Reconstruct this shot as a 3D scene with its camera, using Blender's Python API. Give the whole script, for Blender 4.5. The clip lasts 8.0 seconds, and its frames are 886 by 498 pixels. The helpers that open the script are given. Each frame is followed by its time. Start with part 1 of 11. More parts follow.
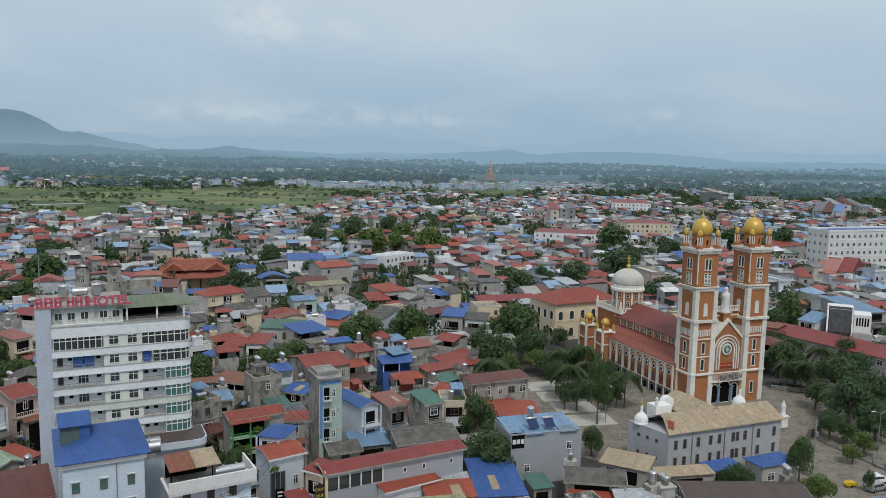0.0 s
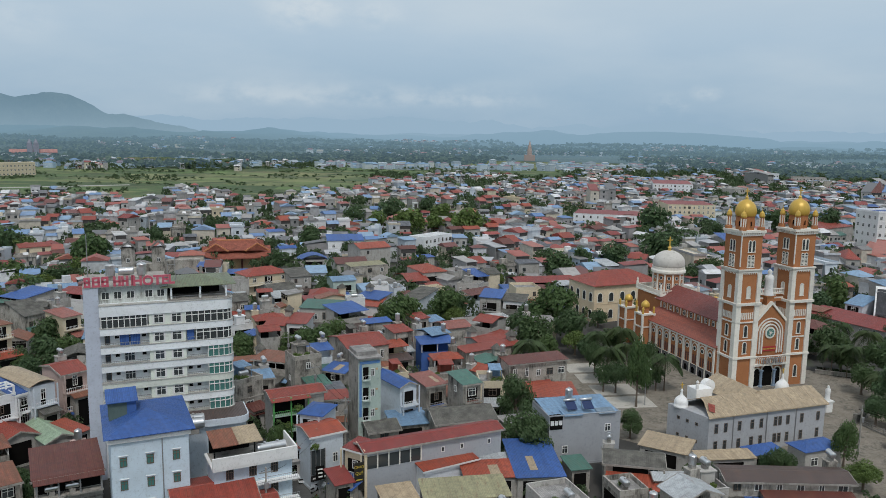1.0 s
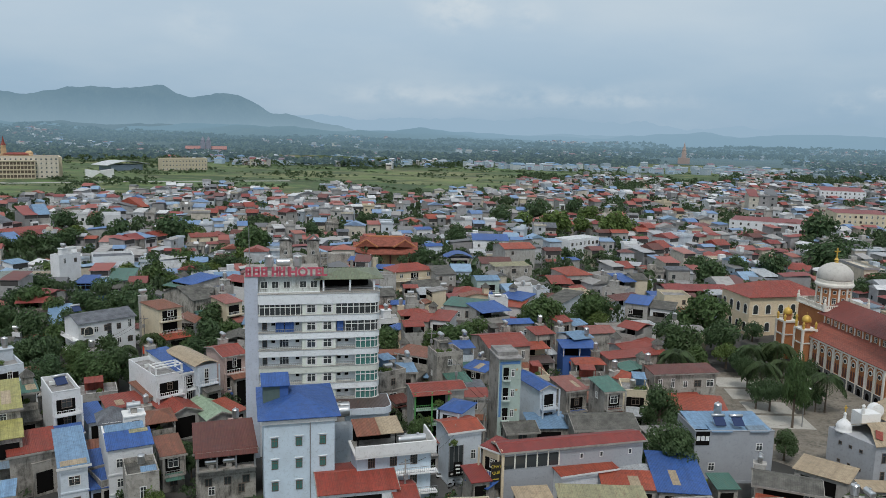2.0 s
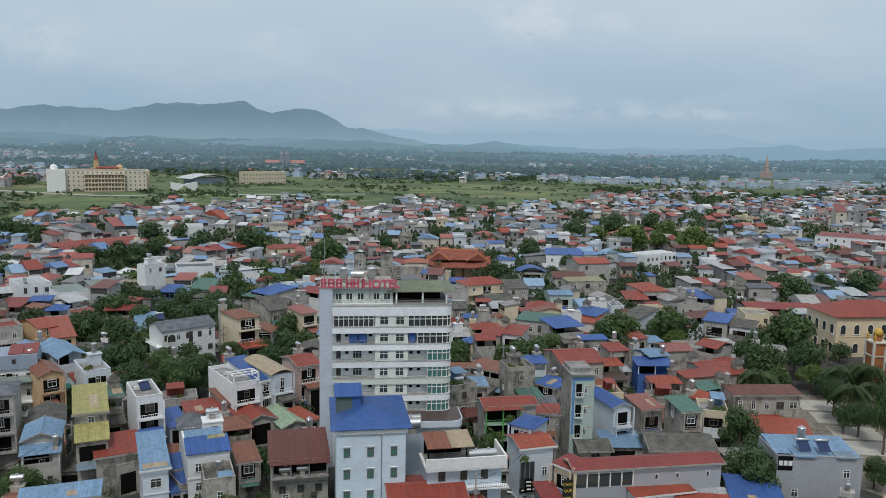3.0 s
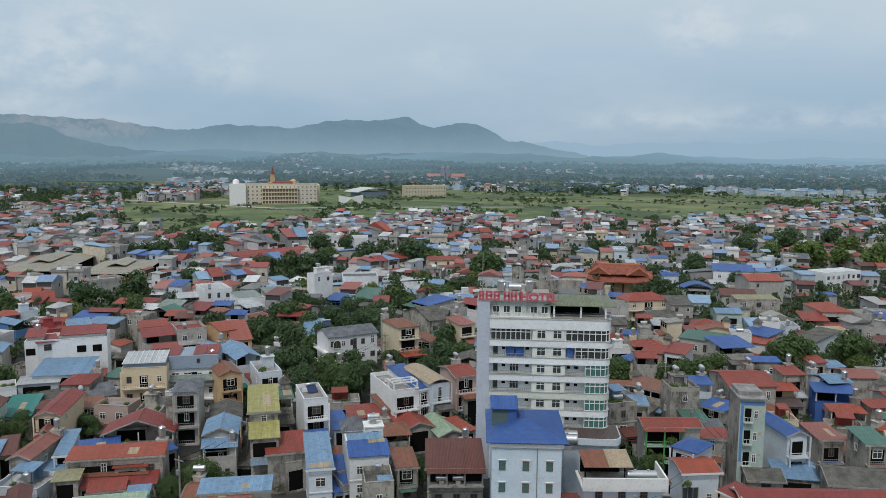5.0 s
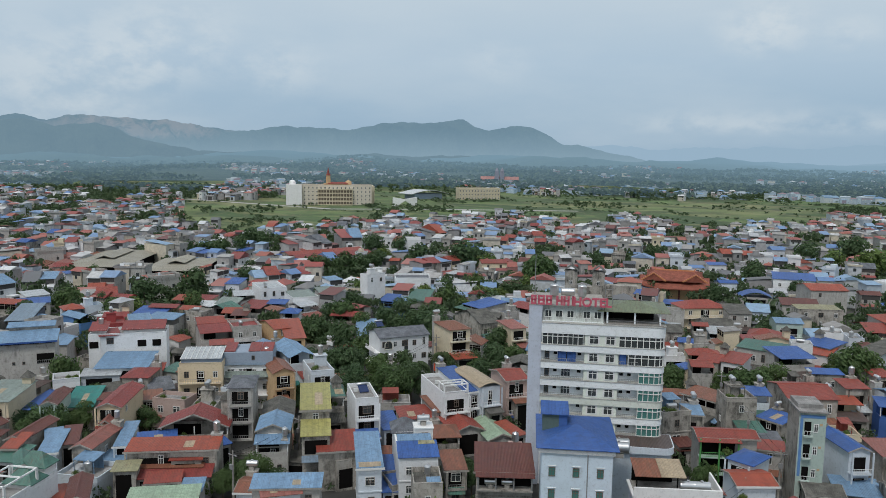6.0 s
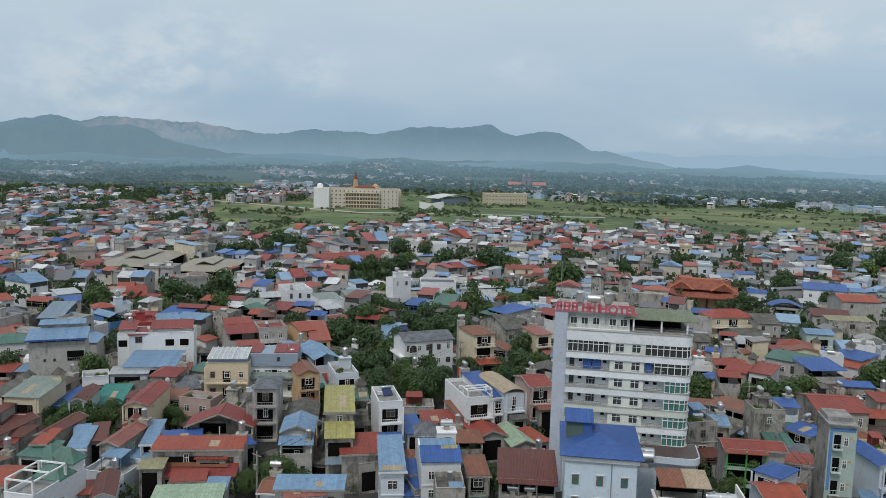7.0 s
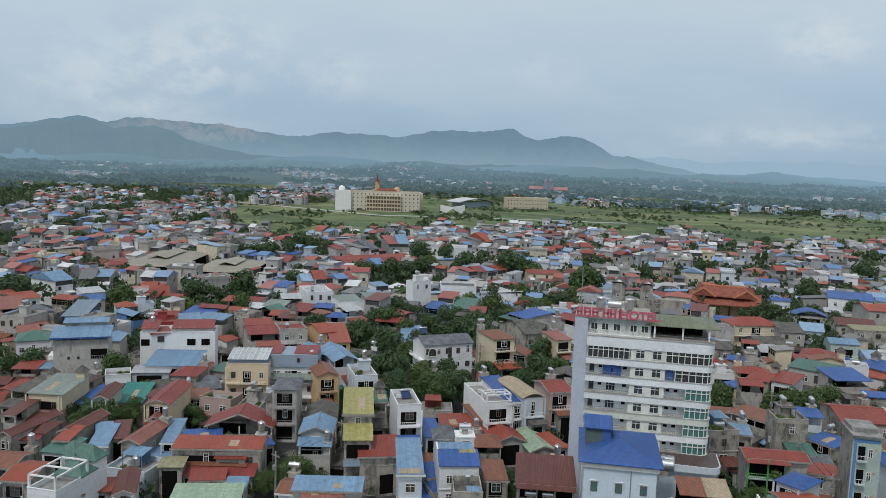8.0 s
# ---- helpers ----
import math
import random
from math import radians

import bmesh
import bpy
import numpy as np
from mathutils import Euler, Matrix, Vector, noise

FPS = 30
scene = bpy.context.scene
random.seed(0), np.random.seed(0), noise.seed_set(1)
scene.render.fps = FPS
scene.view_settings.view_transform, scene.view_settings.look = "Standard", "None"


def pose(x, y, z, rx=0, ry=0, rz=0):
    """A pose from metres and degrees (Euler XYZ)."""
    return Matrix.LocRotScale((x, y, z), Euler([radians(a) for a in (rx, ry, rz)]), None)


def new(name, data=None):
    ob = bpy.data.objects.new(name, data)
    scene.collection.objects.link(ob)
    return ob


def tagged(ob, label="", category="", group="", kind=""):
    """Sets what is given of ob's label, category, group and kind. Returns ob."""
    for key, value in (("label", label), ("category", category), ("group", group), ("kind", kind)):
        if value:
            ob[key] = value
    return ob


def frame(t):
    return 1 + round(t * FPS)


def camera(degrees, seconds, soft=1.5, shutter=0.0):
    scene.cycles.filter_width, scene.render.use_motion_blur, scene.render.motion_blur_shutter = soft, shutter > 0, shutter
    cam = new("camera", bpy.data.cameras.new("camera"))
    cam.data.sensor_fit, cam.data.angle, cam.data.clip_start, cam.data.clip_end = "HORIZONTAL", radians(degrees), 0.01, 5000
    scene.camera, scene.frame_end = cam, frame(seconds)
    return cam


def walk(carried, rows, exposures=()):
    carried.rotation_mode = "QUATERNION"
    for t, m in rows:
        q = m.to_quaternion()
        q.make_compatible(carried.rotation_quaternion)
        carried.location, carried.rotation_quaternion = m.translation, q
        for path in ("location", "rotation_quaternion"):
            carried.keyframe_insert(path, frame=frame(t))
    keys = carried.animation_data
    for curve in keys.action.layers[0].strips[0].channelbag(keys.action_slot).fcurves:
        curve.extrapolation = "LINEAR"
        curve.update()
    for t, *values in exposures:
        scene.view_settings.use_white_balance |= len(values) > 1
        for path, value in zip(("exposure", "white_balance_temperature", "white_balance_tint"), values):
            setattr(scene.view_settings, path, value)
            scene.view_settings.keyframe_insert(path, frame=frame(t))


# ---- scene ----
cam = camera(58.9, 8.0, soft=0.42)
# The camera hovers 57 m over the town and turns to its left: seconds, yaw, pitch, roll in degrees.
EYE = (0.0, 0.0, 57.0)
ROWS = [
    (0.0, -0.00, -7.30, 1.20),
    (0.5, -0.68, -7.77, 1.36),
    (1.0, 2.81, -8.73, 0.95),
    (1.5, 9.96, -9.01, 0.84),
    (1.7, 11.55, -9.02, 1.12),
    (2.8, 17.89, -8.23, 1.18),
    (3.0, 18.86, -8.02, 1.15),
    (3.5, 21.67, -7.60, 0.91),
    (4.0, 24.41, -7.34, 0.73),
    (4.5, 27.69, -7.27, 0.50),
    (4.7, 28.84, -7.25, 0.42),
    (5.8, 33.88, -7.14, 0.67),
    (6.0, 34.36, -7.08, 0.85),
    (6.5, 35.42, -6.93, 1.11),
    (7.0, 36.27, -6.78, 1.46),
    (7.5, 37.34, -6.68, 1.80),
    (8.0, 37.79, -6.56, 1.98),
]
walk(cam, [(t, pose(*EYE, 90, 0, yaw) @ pose(0, 0, 0, pitch, 0, 0) @ pose(0, 0, 0, 0, 0, roll)) for t, yaw, pitch, roll in ROWS])

# ---------------------------------------------------------------- world and light
SUN_ELEVATION, SUN_AZIMUTH = 58.0, 168.0
world = bpy.data.worlds.new("overcast_sky")
scene.world = world
world.use_nodes = True
wn, wl = world.node_tree.nodes, world.node_tree.links
wn.clear()
w_out = wn.new("ShaderNodeOutputWorld")
sky = wn.new("ShaderNodeTexSky")
sky.sky_type = "NISHITA"
sky.sun_disc = False
sky.sun_elevation, sky.sun_rotation = radians(SUN_ELEVATION), radians(SUN_AZIMUTH)
sky.dust_density, sky.air_density = 3.0, 1.0
sky_bg = wn.new("ShaderNodeBackground")
sky_bg.inputs["Strength"].default_value = 0.05
wl.new(sky.outputs[0], sky_bg.inputs["Color"])
coord = wn.new("ShaderNodeTexCoord")
split = wn.new("ShaderNodeSeparateXYZ")
wl.new(coord.outputs["Generated"], split.inputs[0])
height = wn.new("ShaderNodeValToRGB")
wl.new(split.outputs["Z"], height.inputs[0])
ramp = height.color_ramp
ramp.elements[0].position, ramp.elements[0].color = 0.0, (0.315, 0.455, 0.59, 1)
ramp.elements[1].position, ramp.elements[1].color = 1.0, (0.58, 0.655, 0.73, 1)
for at, c in ((0.05, (0.355, 0.495, 0.63, 1)), (0.11, (0.435, 0.565, 0.69, 1)), (0.18, (0.515, 0.625, 0.72, 1)), (0.4, (0.565, 0.645, 0.72, 1))):
    e = ramp.elements.new(at)
    e.color = c
stretch = wn.new("ShaderNodeMapping")
stretch.inputs["Scale"].default_value = (1.0, 1.0, 3.2)
wl.new(coord.outputs["Generated"], stretch.inputs["Vector"])
cloud = wn.new("ShaderNodeTexNoise")
cloud.inputs["Scale"].default_value, cloud.inputs["Detail"].default_value, cloud.inputs["Roughness"].default_value = 3.2, 7.0, 0.52
wl.new(stretch.outputs[0], cloud.inputs["Vector"])
cloud_ramp = wn.new("ShaderNodeMapRange")
cloud_ramp.inputs["From Min"].default_value, cloud_ramp.inputs["From Max"].default_value = 0.42, 0.72
cloud_ramp.inputs["To Min"].default_value, cloud_ramp.inputs["To Max"].default_value = 0.0, 0.3
wl.new(cloud.outputs[0], cloud_ramp.inputs[0])
cloud_mix = wn.new("ShaderNodeMix")
cloud_mix.data_type = "RGBA"
cloud_mix.inputs[7].default_value = (0.68, 0.745, 0.785, 1)


def world_math(kind, a, b):
    q = wn.new("ShaderNodeMath")
    q.operation = kind
    for socket, v in zip(q.inputs, (a, b)):
        if hasattr(v, "links"):
            wl.new(v, socket)
        else:
            socket.default_value = v
    return q.outputs[0]


def world_range(fac, lo, hi, to_lo=0.0, to_hi=1.0):
    q = wn.new("ShaderNodeMapRange")
    q.interpolation_type = "SMOOTHSTEP"
    for key, v in (("From Min", lo), ("From Max", hi), ("To Min", to_lo), ("To Max", to_hi)):
        q.inputs[key].default_value = v
    wl.new(fac, q.inputs[0])
    return q.outputs[0]


# single cumulus clouds and a low bank over the far hills: bearing to the left, elevation, radius in degrees
billow = wn.new("ShaderNodeTexNoise")
billow.inputs["Scale"].default_value, billow.inputs["Detail"].default_value, billow.inputs["Roughness"].default_value = 22.0, 7.0, 0.6
puffed = wn.new("ShaderNodeMapping")
puffed.inputs["Scale"].default_value = (1.0, 1.0, 1.7)
wl.new(coord.outputs["Generated"], puffed.inputs["Vector"])
wl.new(puffed.outputs[0], billow.inputs["Vector"])
lumps = world_range(billow.outputs[0], 0.34, 0.66)
clouds_sum = cloud_ramp.outputs[0]
for bearing, lift, radius, strong in ((12.8, 8.4, 4.4, 0.62), (7.6, 7.9, 2.6, 0.36), (30.5, 6.5, 3.4, 0.2), (53.5, 7.2, 7.5, 0.45), (46.0, 5.6, 4.4, 0.36), (60.0, 4.6, 9.0, 0.4), (-15.2, 2.7, 1.4, 0.4), (-13.0, 1.8, 2.0, 0.3)):
    a_, e_ = radians(bearing), radians(lift)
    away = wn.new("ShaderNodeVectorMath")
    away.operation = "DISTANCE"
    away.inputs[1].default_value = (-math.sin(a_) * math.cos(e_), math.cos(a_) * math.cos(e_), 1.7 * math.sin(e_))
    wl.new(puffed.outputs[0], away.inputs[0])
    puff = world_math("MULTIPLY", world_range(away.outputs["Value"], radians(radius), radians(radius * 0.15), 0.0, strong), lumps)
    clouds_sum = world_math("ADD", clouds_sum, puff)
bank = world_math("MULTIPLY", world_range(split.outputs["Z"], 0.02, 0.036, 0.0, 0.34), world_range(split.outputs["Z"], 0.062, 0.036))
split_x = world_range(split.outputs["X"], -0.4, -0.3)
bank = world_math("MULTIPLY", bank, world_math("MULTIPLY", split_x, world_range(split.outputs["X"], 0.12, -0.02)))
clouds_sum = world_math("ADD", clouds_sum, world_math("MULTIPLY", bank, lumps))
wl.new(world_math("MINIMUM", clouds_sum, 0.85), cloud_mix.inputs[0])
wl.new(height.outputs[0], cloud_mix.inputs[6])
cover = wn.new("ShaderNodeBackground")
cover.inputs["Strength"].default_value = 1.0
wl.new(cloud_mix.outputs[2], cover.inputs["Color"])
veil = wn.new("ShaderNodeMixShader")
veil.inputs[0].default_value = 0.94
wl.new(sky_bg.outputs[0], veil.inputs[1])
wl.new(cover.outputs[0], veil.inputs[2])
wl.new(veil.outputs[0], w_out.inputs[0])

sun = new("sun", bpy.data.lights.new("sun", "SUN"))
sun.data.energy, sun.data.angle, sun.data.color = 1.75, radians(12), (1.0, 0.97, 0.93)
sun.matrix_world = pose(0, 0, 200, 90 - SUN_ELEVATION, 0, 180 - SUN_AZIMUTH)

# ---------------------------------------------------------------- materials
# Haze colour, painted as emission over the far materials.
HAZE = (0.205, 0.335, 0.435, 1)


def material(name):
    m = bpy.data.materials.new(name)
    m.use_nodes = True
    n, l = m.node_tree.nodes, m.node_tree.links
    return m, n, l, n["Principled BSDF"]


def noise_node(n, l, vec, scale, detail=4.0, rough=0.55):
    t = n.new("ShaderNodeTexNoise")
    t.inputs["Scale"].default_value, t.inputs["Detail"].default_value, t.inputs["Roughness"].default_value = scale, detail, rough
    l.new(vec, t.inputs["Vector"])
    return t.outputs[0]


def ramp_node(n, l, fac, lo, hi, to_lo=0.0, to_hi=1.0):
    r = n.new("ShaderNodeMapRange")
    for key, v in (("From Min", lo), ("From Max", hi), ("To Min", to_lo), ("To Max", to_hi)):
        r.inputs[key].default_value = v
    l.new(fac, r.inputs[0])
    return r.outputs[0]


def mix_node(n, l, fac, a, b, blend="MIX"):
    x = n.new("ShaderNodeMix")
    x.data_type, x.blend_type = "RGBA", blend
    for socket, v in ((x.inputs[0], fac), (x.inputs[6], a), (x.inputs[7], b)):
        if hasattr(v, "links"):
            l.new(v, socket)
        else:
            socket.default_value = v
    return x.outputs[2]


def bump_node(n, l, height_socket, strength, distance, bsdf):
    b = n.new("ShaderNodeBump")
    b.inputs["Strength"].default_value, b.inputs["Distance"].default_value = strength, distance
    l.new(height_socket, b.inputs["Height"])
    l.new(b.outputs[0], bsdf.inputs["Normal"])


def object_coord(n):
    return n.new("ShaderNodeTexCoord").outputs["Object"]


def scaled(n, l, vec, sx, sy, sz):
    mp = n.new("ShaderNodeMapping")
    mp.inputs["Scale"].default_value = (sx, sy, sz)
    l.new(vec, mp.inputs["Vector"])
    return mp.outputs[0]


def own_shift(n, l, vec):
    """Shifts the texture of each object by its own random amount."""
    info = n.new("ShaderNodeObjectInfo")
    mul = n.new("ShaderNodeMath")
    mul.operation = "MULTIPLY"
    mul.inputs[1].default_value = 91.0
    l.new(info.outputs["Random"], mul.inputs[0])
    add = n.new("ShaderNodeVectorMath")
    l.new(vec, add.inputs[0])
    l.new(mul.outputs[0], add.inputs[1])
    return add.outputs[0], info.outputs["Random"]


def shade(c, k):
    return (min(1, c[0] * k), min(1, c[1] * k), min(1, c[2] * k), 1)


def roof_metal(name, c, rust=0.25, rust_colour=(0.16, 0.075, 0.045, 1), rough=0.5):
    """Painted corrugated sheet: ribs down the slope, sheets of slightly unlike tint, faded patches and rust."""
    m, n, l, b = material(name)
    base = object_coord(n)
    vec, rnd = own_shift(n, l, base)
    sep = n.new("ShaderNodeSeparateXYZ")
    l.new(base, sep.inputs[0])
    flo = n.new("ShaderNodeMath")
    flo.operation = "FLOOR"
    l.new(sep.outputs["X"], flo.inputs[0])
    wnz = n.new("ShaderNodeTexWhiteNoise")
    wnz.noise_dimensions = "1D"
    l.new(flo.outputs[0], wnz.inputs["W"])
    tint = mix_node(n, l, wnz.outputs["Value"], shade(c, 0.88), shade(c, 1.12))
    own = mix_node(n, l, ramp_node(n, l, rnd, 0, 1, 0.0, 0.35), tint, shade(c, 0.55))
    faded = mix_node(n, l, ramp_node(n, l, noise_node(n, l, vec, 0.35), 0.45, 0.75, 0, 0.35), own, (c[0] * 0.7 + 0.05, c[1] * 0.7 + 0.05, c[2] * 0.7 + 0.05, 1))
    soot = ramp_node(n, l, noise_node(n, l, vec, 1.3, 9.0, 0.78), 0.44, 0.7, 0, 0.8)
    faded = mix_node(n, l, soot, faded, (c[0] * 0.3 + 0.02, c[1] * 0.3 + 0.02, c[2] * 0.3 + 0.02, 1))
    streak = noise_node(n, l, scaled(n, l, vec, 2.2, 0.35, 1.0), 1.0, 6.0, 0.65)
    worn = mix_node(n, l, ramp_node(n, l, streak, 0.66 - rust * 0.35, 0.85 - rust * 0.3, 0, min(0.9, 0.35 + rust)), faded, rust_colour)
    lap = n.new("ShaderNodeTexWave")
    lap.inputs["Scale"].default_value = 0.314
    l.new(base, lap.inputs["Vector"])
    worn = mix_node(n, l, ramp_node(n, l, lap.outputs["Fac"], 0.95, 1.0, 0, 0.3), worn, (c[0] * 0.35, c[1] * 0.35, c[2] * 0.35, 1))
    ribs = n.new("ShaderNodeTexWave")
    ribs.inputs["Scale"].default_value = 1.35
    l.new(base, ribs.inputs["Vector"])
    # Rib troughs get a darker tone of the sheet colour.
    worn = mix_node(n, l, ramp_node(n, l, ribs.outputs["Fac"], 0.2, 0.0, 0, 0.26), worn, (c[0] * 0.45, c[1] * 0.45, c[2] * 0.45, 1))
    l.new(worn, b.inputs["Base Color"])
    b.inputs["Roughness"].default_value = rough
    b.inputs["Specular IOR Level"].default_value = 0.35
    wave = n.new("ShaderNodeTexWave")
    wave.inputs["Scale"].default_value = 1.35
    l.new(base, wave.inputs["Vector"])
    bump_node(n, l, wave.outputs["Fac"], 0.55, 0.045, b)
    return m


def roof_tile(name, c, dark=0.5):
    """Old tiles or fibre-cement sheets with courses, moss and soot."""
    m, n, l, b = material(name)
    base = object_coord(n)
    vec, rnd = own_shift(n, l, base)
    col = mix_node(n, l, ramp_node(n, l, noise_node(n, l, vec, 0.6, 6.0), 0.35, 0.7), shade(c, 1.2), shade(c, dark))
    fine = mix_node(n, l, ramp_node(n, l, noise_node(n, l, vec, 5.0, 3.0), 0.4, 0.7, 0, 0.6), col, shade(c, 0.45))
    l.new(fine, b.inputs["Base Color"])
    b.inputs["Roughness"].default_value = 0.85
    wave = n.new("ShaderNodeTexWave")
    wave.inputs["Scale"].default_value = 1.0
    l.new(base, wave.inputs["Vector"])
    course = n.new("ShaderNodeTexWave")
    course.bands_direction = "Y"
    course.wave_profile = "SAW"
    course.inputs["Scale"].default_value = 0.9
    l.new(base, course.inputs["Vector"])
    add = n.new("ShaderNodeMath")
    l.new(wave.outputs["Fac"], add.inputs[0])
    l.new(course.outputs["Fac"], add.inputs[1])
    bump_node(n, l, add.outputs[0], 0.8, 0.05, b)
    return m


def plaster(name, c, grime=0.4, grime_colour=(0.07, 0.068, 0.06, 1)):
    """Painted or bare render with rain streaks, blotches and a fine grain."""
    m, n, l, b = material(name)
    vec, rnd = own_shift(n, l, object_coord(n))
    own = mix_node(n, l, rnd, shade(c, 0.88), shade(c, 1.08))
    blotch = ramp_node(n, l, noise_node(n, l, vec, 0.45, 5.0), 0.42, 0.75, 0, 0.5 * grime + 0.12)
    one = mix_node(n, l, blotch, own, (c[0] * 0.55, c[1] * 0.53, c[2] * 0.5, 1))
    streak = noise_node(n, l, scaled(n, l, vec, 0.9, 0.9, 0.2), 1.0, 8.0, 0.74)
    where = n.new("ShaderNodeMath")
    where.operation = "MULTIPLY"
    l.new(ramp_node(n, l, streak, 0.7 - 0.32 * grime, 0.9 - 0.28 * grime, 0, min(0.95, grime * 1.4)), where.inputs[0])
    l.new(ramp_node(n, l, noise_node(n, l, vec, 0.3, 4.0, 0.6), 0.44, 0.56, 0.12, 1.0), where.inputs[1])
    two = mix_node(n, l, where.outputs[0], one, grime_colour)
    l.new(two, b.inputs["Base Color"])
    b.inputs["Roughness"].default_value = 0.88
    b.inputs["Specular IOR Level"].default_value = 0.2
    fine = mix_node(n, l, ramp_node(n, l, noise_node(n, l, vec, 2.2, 9.0, 0.78), 0.52, 0.68, 0, 0.25 + 0.55 * grime), two, (c[0] * 0.32, c[1] * 0.31, c[2] * 0.29, 1))
    l.new(fine, b.inputs["Base Color"])
    bump_node(n, l, noise_node(n, l, vec, 6.0, 5.0, 0.7), 0.5, 0.06, b)
    return m


def plain(name, c, rough=0.6, metallic=0.0, wear=0.15):
    m, n, l, b = material(name)
    vec, rnd = own_shift(n, l, object_coord(n))
    worn = mix_node(n, l, ramp_node(n, l, noise_node(n, l, vec, 3.0, 5.0), 0.4, 0.75, 0, wear * 2), shade(c, 1.05), shade(c, 0.6))
    l.new(worn, b.inputs["Base Color"])
    b.inputs["Roughness"].default_value, b.inputs["Metallic"].default_value = rough, metallic
    return m


def leaf(name, c):
    """Leaves: each clump of its own green, lighter ones mixed in."""
    m, n, l, b = material(name)
    geo = n.new("ShaderNodeNewGeometry")
    info = n.new("ShaderNodeObjectInfo")
    tone = mix_node(n, l, geo.outputs["Random Per Island"], shade(c, 0.62), shade(c, 1.5))
    own = mix_node(n, l, ramp_node(n, l, info.outputs["Random"], 0, 1, 0, 0.5), tone, (c[0] * 1.15, c[1] * 1.0, c[2] * 0.75, 1))
    l.new(own, b.inputs["Base Color"])
    b.inputs["Roughness"].default_value = 0.55
    b.inputs["Specular IOR Level"].default_value = 0.25
    thin = n.new("ShaderNodeBsdfTranslucent")
    l.new(own, thin.inputs["Color"])
    both = n.new("ShaderNodeMixShader")
    both.inputs[0].default_value = 0.32
    l.new(b.outputs[0], both.inputs[1])
    l.new(thin.outputs[0], both.inputs[2])
    l.new(both.outputs[0], n["Material Output"].inputs[0])
    return m


ROOF = {
    "red": roof_metal("roof_sheet_red", (0.31, 0.06, 0.04), 0.35),
    "crimson": roof_metal("roof_sheet_crimson", (0.27, 0.05, 0.042), 0.25),
    "orange": roof_metal("roof_sheet_orange", (0.36, 0.075, 0.04), 0.3),
    "salmon": roof_metal("roof_sheet_salmon", (0.33, 0.12, 0.095), 0.35),
    "maroon": roof_metal("roof_sheet_maroon", (0.15, 0.047, 0.036), 0.4),
    "brown": roof_metal("roof_sheet_brown", (0.1, 0.07, 0.062), 0.3),
    "rust": roof_metal("roof_sheet_rusty", (0.3, 0.11, 0.065), 0.75),
    "blue": roof_metal("roof_sheet_blue", (0.045, 0.12, 0.37), 0.15, (0.12, 0.15, 0.2, 1)),
    "sky": roof_metal("roof_sheet_pale_blue", (0.19, 0.32, 0.48), 0.25, (0.25, 0.28, 0.3, 1)),
    "green": roof_metal("roof_sheet_green", (0.08, 0.19, 0.15), 0.3),
    "teal": roof_metal("roof_sheet_teal", (0.03, 0.23, 0.2), 0.2),
    "sage": roof_metal("roof_sheet_sage", (0.24, 0.29, 0.26), 0.25),
    "palegreen": roof_metal("roof_sheet_pale_green", (0.36, 0.48, 0.34), 0.2),
    "yellow": roof_metal("roof_sheet_mustard", (0.4, 0.37, 0.13), 0.15),
    "olive": roof_metal("roof_sheet_olive", (0.33, 0.31, 0.18), 0.35),
    "tan": roof_metal("roof_sheet_tan", (0.46, 0.36, 0.24), 0.3, (0.24, 0.16, 0.1, 1)),
    "silver": roof_metal("roof_sheet_zinc", (0.5, 0.53, 0.55), 0.25),
    "white": roof_metal("roof_sheet_white", (0.72, 0.74, 0.75), 0.15),
    "bluegrey": roof_metal("roof_sheet_blue_grey", (0.2, 0.27, 0.34), 0.2),
    "slate": roof_tile("roof_slate_grey", (0.15, 0.16, 0.18)),
    "moss": roof_tile("roof_mossy_cement", (0.13, 0.125, 0.11), 0.4),
    "grey": roof_tile("roof_concrete", (0.3, 0.29, 0.28), 0.55),
    "pink": roof_metal("roof_sheet_pink", (0.42, 0.22, 0.2), 0.2),
    "pale": roof_metal("roof_sheet_pale_grey", (0.55, 0.55, 0.54), 0.2),
}
WALL = {
    "grey": plaster("render_grey", (0.43, 0.415, 0.39), 0.62),
    "stain": plaster("render_weathered", (0.41, 0.385, 0.345), 0.95, (0.035, 0.033, 0.03, 1)),
    "white": plaster("render_white", (0.72, 0.73, 0.74), 0.24),
    "pale": plaster("render_pale_blue", (0.58, 0.63, 0.68), 0.3),
    "cream": plaster("render_cream", (0.62, 0.54, 0.4), 0.35),
    "yellow": plaster("render_yellow", (0.7, 0.58, 0.41), 0.25),
    "ochre": plaster("render_ochre", (0.55, 0.38, 0.22), 0.4),
    "pink": plaster("render_pink", (0.5, 0.38, 0.34), 0.4),
    "mint": plaster("render_mint", (0.45, 0.55, 0.5), 0.45),
    "bluewall": plaster("render_blue", (0.06, 0.13, 0.36), 0.2),
    "blue2": plaster("render_bright_blue", (0.12, 0.25, 0.5), 0.25),
    "bluegrey": plaster("render_blue_grey", (0.3, 0.36, 0.44), 0.25),
    "bluegrey2": plaster("render_cool_grey", (0.36, 0.375, 0.4), 0.15),
    "slatewall": plaster("render_dark_slate", (0.1, 0.11, 0.13), 0.3),
    "crimsonwall": plaster("render_crimson", (0.3, 0.06, 0.06), 0.3),
}
GLASS, gn_, gl_, gb_ = material("window_glass")
gb_.inputs["Base Color"].default_value = (0.045, 0.052, 0.054, 1)
gb_.inputs["Roughness"].default_value = 0.08
